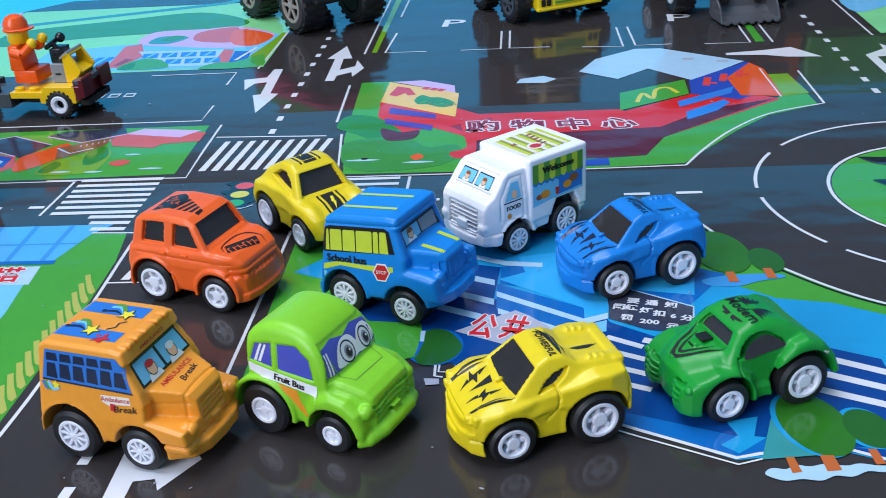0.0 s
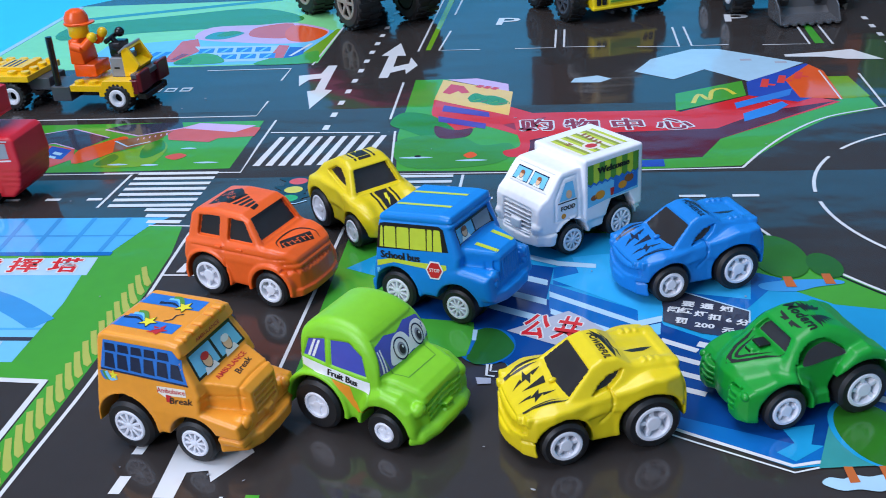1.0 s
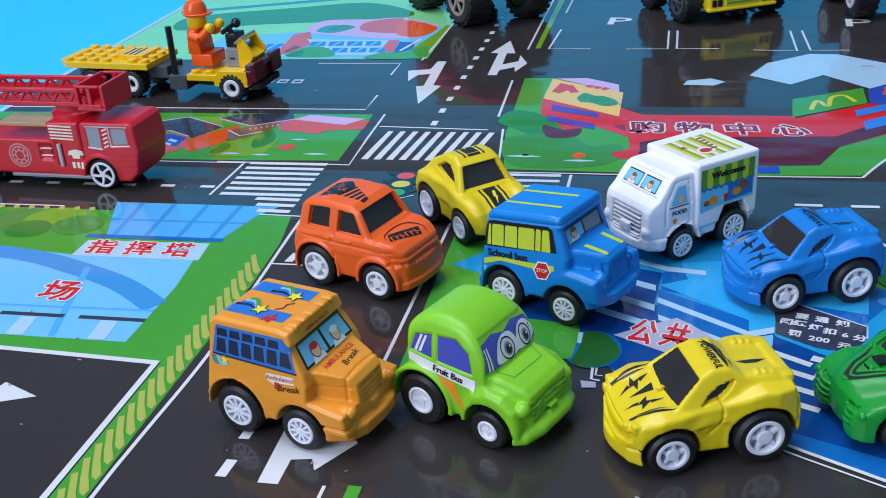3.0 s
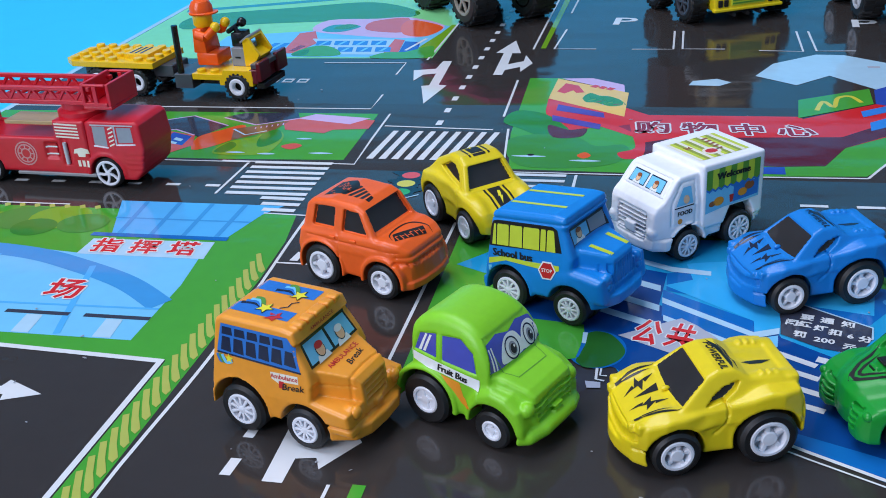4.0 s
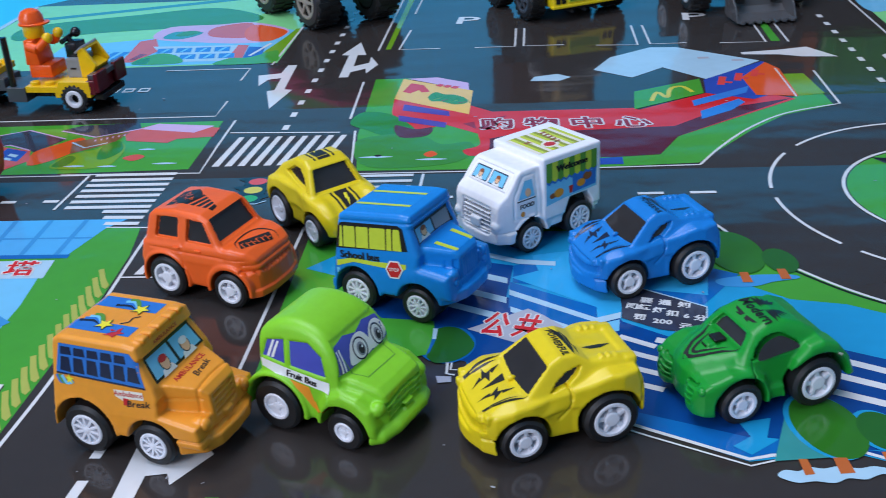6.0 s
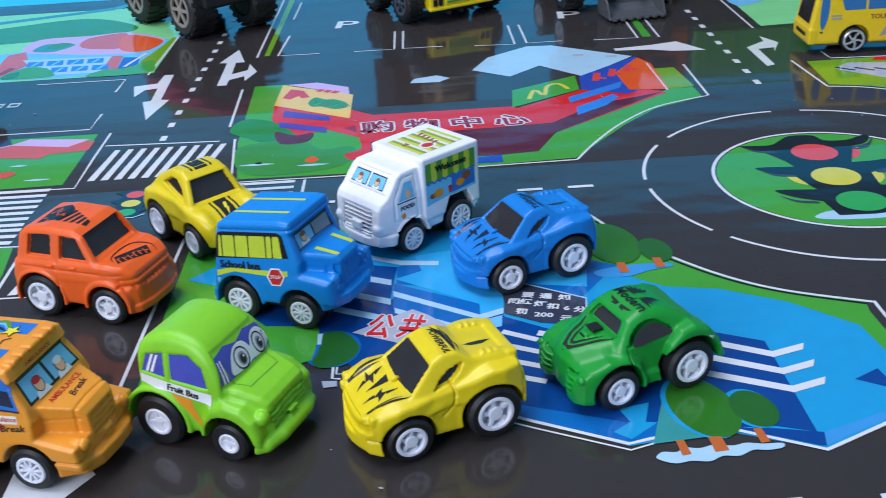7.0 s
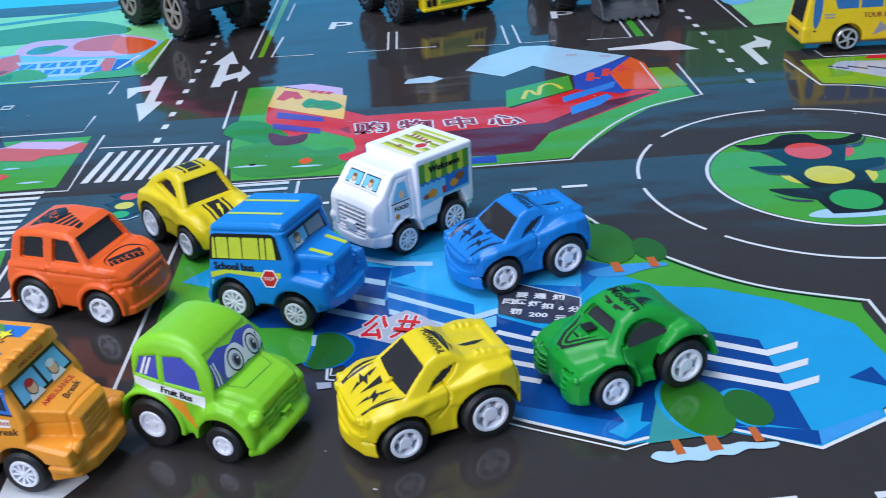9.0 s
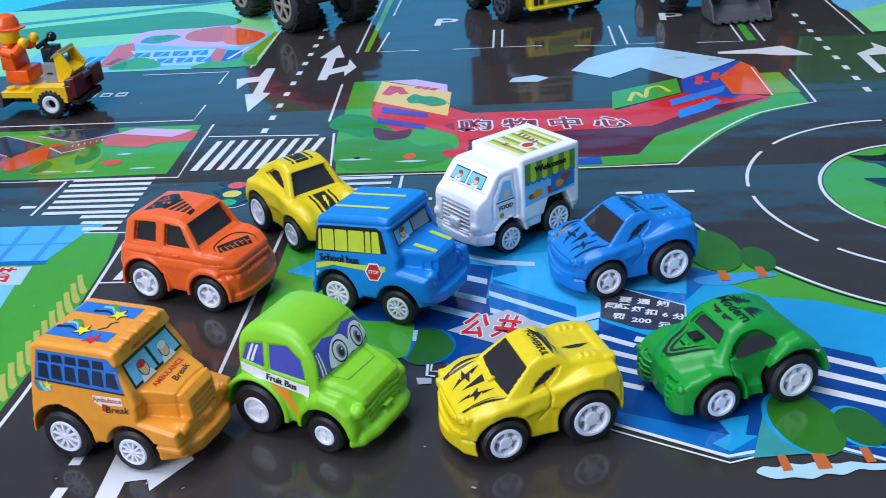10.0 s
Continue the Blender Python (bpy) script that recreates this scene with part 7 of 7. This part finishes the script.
def brick_trailer():
    t = thing("brick_trailer", "yellow studded brick-toy flatbed trailer with black wheels", "toy trailer", local(-275.1, 511.4, -5.8))
    deck = part("deck", prism([(-69, -10), (-62, -15.8), (-11, -15.8), (-11, 15.8), (-62, 15.8), (-69, 10)], 15.4, 18.6, 0.25), BRICK_YELLOW, t)
    studs(-62, -12, 7, 4, 18.6, BRICK_YELLOW, deck, {(4, 1), (4, 0), (5, 1), (5, 2)})
    part("tile", box(-33.8, -18.2, -7.8, 7.8, 18.6, 21.0, 0.2), BRICK_YELLOW, deck)
    for k in range(3):
        part("tile_bar", box(-31 + 3.2 * k, -29.8 + 3.2 * k, -6, 6, 21.0, 21.15, 0), P_NAVY, deck)
    part("chassis", box(-60, -4, -8, 8, 9, 15.4, 0.3), BRICK_DARK, t, "dark grey brick chassis")
    part("drawbar", box(-12, 6, -4, 4, 10, 13, 0.3), BRICK_DARK, t)
    for x in (-22.8, -47.5):
        for s in (1, -1):
            lugged_wheel(t, x, s * 15.8, 7.6, 4.4, 8, "ring", s, 18)
    return t


def brick_buggy():
    t = thing("brick_buggy", "yellow brick-toy buggy with dark red bumper and steering wheel", "toy car", local(-268.1, 510.8, -5.8))
    base = part("base_plate", box(5, 41, -15.6, 15.6, 10.6, 13.8, 0.2), BRICK_YELLOW, t)
    studs(9, -12, 4, 1, 13.8, BRICK_YELLOW, base)
    studs(9, 12, 4, 1, 13.8, BRICK_YELLOW, base)
    for s in (-1, 1):
        q = (-15.7, -8) if s < 0 else (8, 15.7)
        part("mudguard", side_block([(21, 10.2), (24, 16.4), (40.5, 16.4), (40.5, 8), (38.4, 8), (36.6, 12.6), (26.4, 12.6), (23.6, 8), (21, 8)], *q, 0.2), BRICK_YELLOW, t)
        lugged_wheel(t, 31.2, s * 16.4, 7.4, 4.4, 8, "ring", s, 18)
    part("chassis", box(2, 42, -7.6, 7.6, 6, 10.6, 0.3), BRICK_BLACK, t)
    part("dash_block", box(26, 34, -7.8, 7.8, 16.4, 26.0, 0.2), BRICK_GREY, t, "light grey brick dashboard")
    part("dash_mark", box(28, 31, -8.0, -7.7, 20.5, 21.4, 0), P_BLACK, t)
    part("dash_foot", box(26, 34, -7.8, 7.8, 13.8, 16.4, 0.2), BRICK_BLACK, t)
    part("cowl", side_block([(33.2, 16.4), (33.2, 29.5), (36.6, 31.6), (42.2, 22.5), (38.0, 16.4)], -7.9, -6.2, 0.2), BRICK_YELLOW, t)
    part("cowl", side_block([(33.2, 16.4), (33.2, 29.5), (36.6, 31.6), (42.2, 22.5), (38.0, 16.4)], 6.2, 7.9, 0.2), BRICK_YELLOW, t)
    part("cowl_front", side_block([(33.4, 16.4), (33.4, 23.5), (36.0, 24.4), (40.6, 22.0), (41.6, 21.4), (38.0, 16.4)], -6.3, 6.3, 0.2), BRICK_YELLOW, t)
    part("cowl_top", side_block([(33.2, 28.0), (33.4, 30.2), (36.4, 31.8), (37.2, 30.4)], -7.9, 7.9, 0.2), BRICK_YELLOW, t)
    part("cowl_rim", side_block([(31.6, 28.2), (31.6, 29.4), (36.0, 32.6), (36.8, 31.8)], -7.9, 7.9, 0.2), BRICK_GREY, t)
    bm = box(25.4, 31.5, -5, 5, 26.0, 33.0, 0.3)
    rod((24.6, -5.4, 34.0), (24.6, 5.4, 35.0), 1.3, bm, 10)
    rod((28, 0, 31), (25, 0, 35), 1.4, bm, 10)
    ball((27.5, 4.6, 36.6), 2.6, bm, n=12)
    part("steering_unit", bm, BRICK_BLACK, t, "black brick steering unit", smooth=True)
    bm = box(39.0, 43.4, -15.6, 15.6, 9.4, 16.8, 0.5)
    part("bumper", bm, DARK_RED, t, "dark red brick bumper")
    part("bumper_lip", box(43.2, 45.8, -15.6, -4.5, 10.4, 20.6, 0.6), DARK_RED, t)
    part("bumper_lip", box(43.2, 45.8, 4.5, 15.6, 10.4, 20.6, 0.6), DARK_RED, t)
    part("bumper_top", box(39.4, 45.0, -14, 14, 16.8, 19.4, 0.4), BRICK_DARK, t)
    part("front_skid", box(40, 45.4, -12, 12, 5.6, 9.0, 0.5), BRICK_BLACK, t)
    part("exhaust", rod((-3.0, -13.0, 6), (-2.6, -13.0, 38.6), 1.7), BRICK_BLACK, t, "tall black exhaust rod", smooth=True)
    part("exhaust_block", box(-6, 4.6, -15.6, 15.6, 5.5, 13.2, 0.3), BRICK_DARK, t)
    return t


def brick_figure():
    bm = bmesh.new()

    def add(q, k):
        for fc in q.faces:
            fc.material_index = k
        me = bpy.data.meshes.new("piece")
        q.to_mesh(me)
        bm.from_mesh(me)
        bpy.data.meshes.remove(me)
        q.free()

    add(box(12.0, 24.5, -7.6, 7.6, 13.9, 20.6, 0.8), 0)
    add(side_block([(10.6, 20.4), (11.6, 33.4), (17.0, 33.4), (18.6, 20.4)], -7.4, 7.4, 0.8), 0)
    add(lathe([(0.01, 33.4), (4.4, 33.4), (5.2, 34.6), (5.2, 41.6), (4.4, 42.8), (0.01, 42.8)], 24, axis="Z"), 1)
    bmesh.ops.translate(bm, verts=[v for v in bm.verts if v.co.z > 33.39 and abs(v.co.x) < 5.3 and abs(v.co.y) < 5.3], vec=(14.6, 0, 0))
    q = lathe([(6.6, 40.0), (6.8, 40.8), (6.2, 41.2), (6.0, 44.0), (4.6, 46.6), (2.2, 47.8), (0.01, 48.0)], 28, axis="Z")
    bmesh.ops.translate(q, verts=q.verts, vec=(14.6, 0, 0))
    add(q, 0)
    q = prism(ellipse(20.2, 0, 3.4, 5.4, n=20), 40.2, 41.0, 0.2)
    add(q, 0)
    for s in (-1, 1):
        add(rod((14.4, s * 8.2, 30.6), (20.0, s * 8.8, 29.4), 2.5, n=12), 0)
        add(rod((20.0, s * 8.8, 29.4), (23.6, s * 6.2, 33.0), 2.2, n=12), 0)
        add(ball((24.6, s * 5.4, 34.2), 2.7, n=12), 1)
    me = bpy.data.meshes.new("brick_figure")
    bmesh.ops.recalc_face_normals(bm, faces=bm.faces)
    bm.to_mesh(me)
    bm.free()
    me.transform(Matrix.Scale(MM, 4))
    me.polygons.foreach_set("use_smooth", [True] * len(me.polygons))
    me.set_sharp_from_angle(angle=radians(35))
    me.materials.append(BRICK_ORANGE)
    me.materials.append(BRICK_YELLOW)
    ob = new("brick_figure", me)
    ob.matrix_world = local(-276.0, 512.6, -5.8, 2.0)
    return tagged(ob, "orange brick-toy figure with helmet seated on a buggy", "toy figure")


brick_trailer()
brick_buggy()
brick_figure()


# tour bus
def tour_bus():
    t = thing("toy_tour_bus", "yellow plastic toy tour bus with blue windows", "toy bus", local(246.3, 541.6, 178.5))

    def f(x, y, z):
        a = abs(y)
        d = smax(outline(x, z, [(45.5, 5), (46.4, 12), (44.0, 26), (41, 40), (-52, 40), (-52, 5)]), a - (12.8 - 0.06 * np.maximum(z - 18, 0)), 1.6)
        d = smin(d, block(x, y, z, (44.6, 0, 9.4), (2.0, 13.2, 4.2), 0.8), 0.5)
        d = arches(d, x, y, z, ((22.6, 6.6), (-21.8, 6.6)), 1.4)
        return d

    moulded("body", f, (-54, -15, 3), (49, 15, 42), BUS_YELLOW, t, step=0.6)
    for x in (22.6, -21.8):
        for s in (1, -1):
            wheel(t, x, s * 12.7, 6.6, 5.4, 5.5, "swirl", s, turn=40, rim_mat=SILVER)
    part("underbody", box(-40, 40, -8, 8, 3, 7, 0.4), BRICK_GREY, t)
    decal("windscreen", f, "front", [(-9.6, 15.6), (9.6, 15.6), (9.0, 36), (-9.0, 36)], DARKWIN, t, "black windscreen")
    decal("plate_bar", f, "front", [(-7.5, 8.6), (7.5, 8.6), (7.5, 10.6), (-7.5, 10.6)], P_BLACK, t)
    for s, m in (("left", -1), ("right", 1)):
        decal("corner_window", f, s, smooth_line([(38.6, 14.6), (40.2, 13.0), (41.4, 18), (40.8, 30), (37.4, 34), (37.0, 22)], 5, True), BUS_GLASS, t, "blue printed window")
        for k in range(6):
            u = 29.6 - 12.4 * k
            decal("side_window", f, s, [(u - 0.6 * (k == 0), 22.6), (u + 4 * (k == 0), 36), (u - 11.2, 36), (u - 11.2, 22.6)], BUS_GLASS, t, "blue printed window")
        for k in (0, 1):
            lettering(f, s, "TOUR BUSES", 5.4 + 0.25 * k, 18.6, 3.5, P_BROWN, t, flip=m < 0, sx=1.0, proud=0.1 + 0.03 * k)
        decal("swoosh", f, s, [(9.8, 8.0), (6.2, 15.2), (4.2, 12.8)] + smooth_line([(0.5, 15.2), (-6, 17.6), (-14, 19.2), (-24, 19.8), (-46, 19.2)], 4) + smooth_line([(-46, 15.8), (-24, 16.2), (-13, 14.8), (-5, 11.6), (0, 10.0)], 4) + [(3.0, 10.4)], P_GREY, t)
        decal("swoosh", f, s, smooth_line([(3.0, 12.2), (-6, 16.0), (-14, 17.8), (-26, 18.4)], 4) + smooth_line([(-24, 17.4), (-13, 16.4), (-5, 13.6), (1.0, 11.2)], 4), BUS_GLASS, t, proud=0.12)
        decal("swoosh_edge", f, s, ribbon(smooth_line([(0.5, 9.6), (-5, 11.0), (-13, 14.2), (-24, 15.6), (-46, 15.2)], 4), 0.4), P_NAVY, t, proud=0.12)
        for k in range(2):
            decal("small_bar", f, s, [(30.2, 18.0 + 1.5 * k), (35.6, 18.0 + 1.5 * k), (35.6, 18.8 + 1.5 * k), (30.2, 18.8 + 1.5 * k)], P_GREY, t)
        decal("side_lamp", f, s, ellipse(40.2, 11.6, 0.8, 0.5, n=10), P_BLACK, t)
    return t


tour_bus()


# big-wheeled truck
def monster_truck():
    t = thing("toy_monster_truck", "black toy monster truck on huge ribbed tyres", "toy truck", local(-146.2, 683, -50))
    for x, s in ((29, -1), (-30, -1), (36, 1), (-30, 1)):
        lugged_wheel(t, x, s * 28, 17.4, 10.6, 17, "holes", s, 20, rim_mat=DULL_RIM)
    for x in (28, -28):
        part("axle", rod((x, -14, 18), (x, 14, 18), 3.2, n=14), CHASSIS, t, smooth=True)
    part("chassis", side_block([(-44, 17), (-46, 40), (46, 40), (50, 30), (46, 18), (30, 14)], -15, 15, 1.5), CHASSIS, t, "black plastic chassis")
    part("bumper", box(46, 52, -22, 22, 20, 32, 1.2), CHASSIS, t)
    part("lower_body", side_block([(-46, 40), (-47, 50), (48, 49), (50, 42)], -24, 24, 1.2), MAGENTA, t, "magenta plastic side body")
    part("body", side_block([(-47, 50), (-47, 61), (-10, 62), (14, 61), (46, 56), (48, 49)], -23, 23, 1.5), DEEP_GREEN, t, "dark green plastic body")
    part("cabin", side_block([(-30, 62), (-24, 78), (4, 78), (16, 61)], -18, 18, 2), MAGENTA, t, "magenta plastic cabin")
    part("roof", box(-24, 4, -17, 17, 78, 81, 1), BRICK_BLACK, t)
    return t


monster_truck()


# yellow works truck
def works_truck():
    t = thing("toy_works_truck", "yellow toy works truck on black tyres", "toy truck", local(12.0, 671, -62))
    for x in (8, -34):
        for s in (1, -1):
            lugged_wheel(t, x, s * 34, 12.4, 7.8, 11, "holes", s, 20, rim_mat=BRICK_DARK)
        part("axle", rod((x, -23, 11.5), (x, 23, 11.5), 2.2, n=12), CHASSIS, t, smooth=True)
    part("chassis", box(-34, 24, -14, 14, 6, 12, 0.8), CHASSIS, t, "black plastic chassis")
    for y in (-9, 0, 8):
        part("tow_hook", rod((20, y, 5.5), (26, y, 5.5), 1.1, n=10), CHASSIS, t, smooth=True)
    part("body", side_block([(-36, 12), (-36, 20), (20, 20), (24.5, 19), (25.5, 8.4), (22, 8)], -22, 22, 1.2), TRUCK_YELLOW, t, "yellow plastic body")
    part("bumper", box(23, 26.6, -22.6, 22.6, 8.0, 9.8, 0.5), TRUCK_YELLOW, t, "yellow plastic bumper")
    part("grille_panel", box(24.8, 25.9, -11, 11, 11, 18, 0.3), P_LIME, t)
    for k in range(3):
        part("grille_bar", box(25.8, 26.3, -10.5, 10.5, 12.0 + 1.9 * k, 12.9 + 1.9 * k, 0.1), P_GREEN, t)
    for s in (-1, 1):
        for k in (0, 1):
            part("head_lamp", box(24.9, 26.2, s * (14.6 + 3.8 * k) - 1.4, s * (14.6 + 3.8 * k) + 1.4, 10.8, 15.0, 0.5), P_BLACK, t)
    part("deck", box(-40, 22, -26, 26, 20.2, 34, 0.5), CHASSIS, t)
    part("sill", box(-12, 14, -20, 20, 38, 41, 0.5), WHITE, t)
    part("lower_cabin", box(-12, 14, -17, 17, 34, 38, 0.5), CHASSIS, t)
    part("cabin", side_block([(-12, 41), (-10, 58), (8, 58), (14, 48), (15, 41)], -13, 13, 1.5), TAN, t, "tan plastic cabin")
    part("cabin_window", side_block([(-6, 45), (-6, 54), (6, 54), (10, 45)], -13.3, 13.3, 0.3), DARKWIN, t)
    part("windscreen", box(13.6, 15.2, -11, 11, 43, 51, 0.3), DARKWIN, t)
    part("roof_rack", box(-8, 6, -13, 13, 58, 63, 1), BRICK_DARK, t)
    part("beacon", box(-4, 4, -8, 8, 63, 69, 1), TAN, t)
    part("tray", side_block([(-44, 34), (-50, 92), (-6, 84), (-13, 70), (-14, 34)], -31, 31, 1), UMBER, t, "dark brown plastic tray")
    return t


works_truck()


# wheel loader with a smoky bucket
def wheel_loader():
    t = thing("toy_wheel_loader", "dark toy wheel loader with a smoky grey bucket", "toy loader", local(118, 680, -80))
    for x, s in ((18, -1), (18, 1), (-28, -1), (-28, 1)):
        lugged_wheel(t, x, s * 36, 14.0, 8.2, 13, "holes", s, 20, rim_mat=SILVER_PRINT)
    for x in (18, -28):
        part("axle", rod((x, -24, 14), (x, 24, 14), 2.4, n=12), CHASSIS, t, smooth=True)
    part("chassis", box(-40, 26, -12, 12, 14, 26, 1.0), CHASSIS, t, "black plastic chassis")
    part("body", side_block([(-42, 26), (-42, 42), (-8, 42), (-4, 32), (20, 30), (22, 24)], -17, 17, 1.2), BRICK_DARK, t, "dark plastic body")
    part("cabin", side_block([(-34, 42), (-32, 100), (-4, 100), (4, 42)], -27, 27, 1.2), UMBER, t, "dark brown plastic cabin")
    for s in (-1, 1):
        part("lift_arm", side_block([(0, 30), (2, 34), (28, 24), (46, 12), (44, 8), (26, 18)], s * 10 - 2, s * 10 + 2, 0.5), CHASSIS, t, "black lift arm")
    pts = [(36, 22), (38, 4), (44, 1.2), (61, 1.2), (61, 2.6), (45, 3.0), (40, 6), (38.6, 22)]
    part("bucket", side_block(pts, -17, 17, 0.2), SMOKE, t, "smoky grey plastic bucket")
    for s in (-1, 1):
        part("bucket_cheek", side_block([(37, 22), (39, 3), (44, 1.4), (61, 1.4), (56, 10)], *((-17.9, -17) if s < 0 else (17, 17.9)), 0.2), SMOKE, t)
    for k in range(7):
        part("bucket_tooth", box(60.6, 64, -16.6 + 5.0 * k, -14.2 + 5.0 * k, 1.2, 2.6, 0.2), SMOKE, t)
    return t


wheel_loader()


# bin truck, seen in the mat's gloss
def bin_truck():
    t = thing("toy_bin_truck", "toy truck with rust orange cab and dark green bin", "toy truck", local(212, 747, 180))
    for x in (46, -14, -44):
        for s in (1, -1):
            lugged_wheel(t, x, s * 22, 13.0, 7.6, 10, "holes", s, 20, rim_mat=DULL_RIM)
        part("axle", rod((x, -13, 13), (x, 13, 13), 2.2, n=12), CHASSIS, t, smooth=True)
    part("chassis", box(-62, 64, -11, 11, 14, 38, 1.0), CHASSIS, t, "black plastic chassis")
    part("cab", side_block([(25, 38), (25, 74), (52, 74), (60, 58), (65, 56), (65, 38)], -20, 20, 1.5), RUST, t, "rust orange plastic cab")
    part("windscreen", side_block([(53, 60), (52.2, 72), (54, 72), (60.6, 59.4)], -16, 16, 0.3), DARKWIN, t)
    part("cab_window", side_block([(33, 58), (33, 70), (48, 70), (52, 58)], -20.4, 20.4, 0.3), DARKWIN, t)
    part("bin", side_block([(-63, 38.2), (-65, 70), (-58, 76), (18, 76), (22, 72), (22, 38.2)], -21, 21, 2.0), DEEP_GREEN, t, "dark green plastic bin")
    for k in range(4):
        for s in (-1, 1):
            part("rib", box(-50 + 20 * k, -46 + 20 * k, *((-22.4, -21) if s < 0 else (21, 22.4)), 42, 72, 0.4), DEEP_GREEN, t)
    return t


bin_truck()


# specks of lint on the mat
random.seed(4)
bm = bmesh.new()
for _ in range(70):
    x, y, r = random.uniform(-230, 220), random.uniform(170, 520), random.uniform(0.12, 0.38)
    a = random.uniform(0, math.pi)
    m = Matrix.Translation((x, y, 0.55)) @ Matrix.Rotation(a, 4, "Z") @ Matrix.Diagonal((random.uniform(1, 3.2), 1, 0.4, 1))
    bmesh.ops.create_icosphere(bm, subdivisions=1, radius=r, matrix=m)
tagged(part("lint", bm, P_GREY), "tiny grey specks of lint on the mat", "lint", kind="stuff")
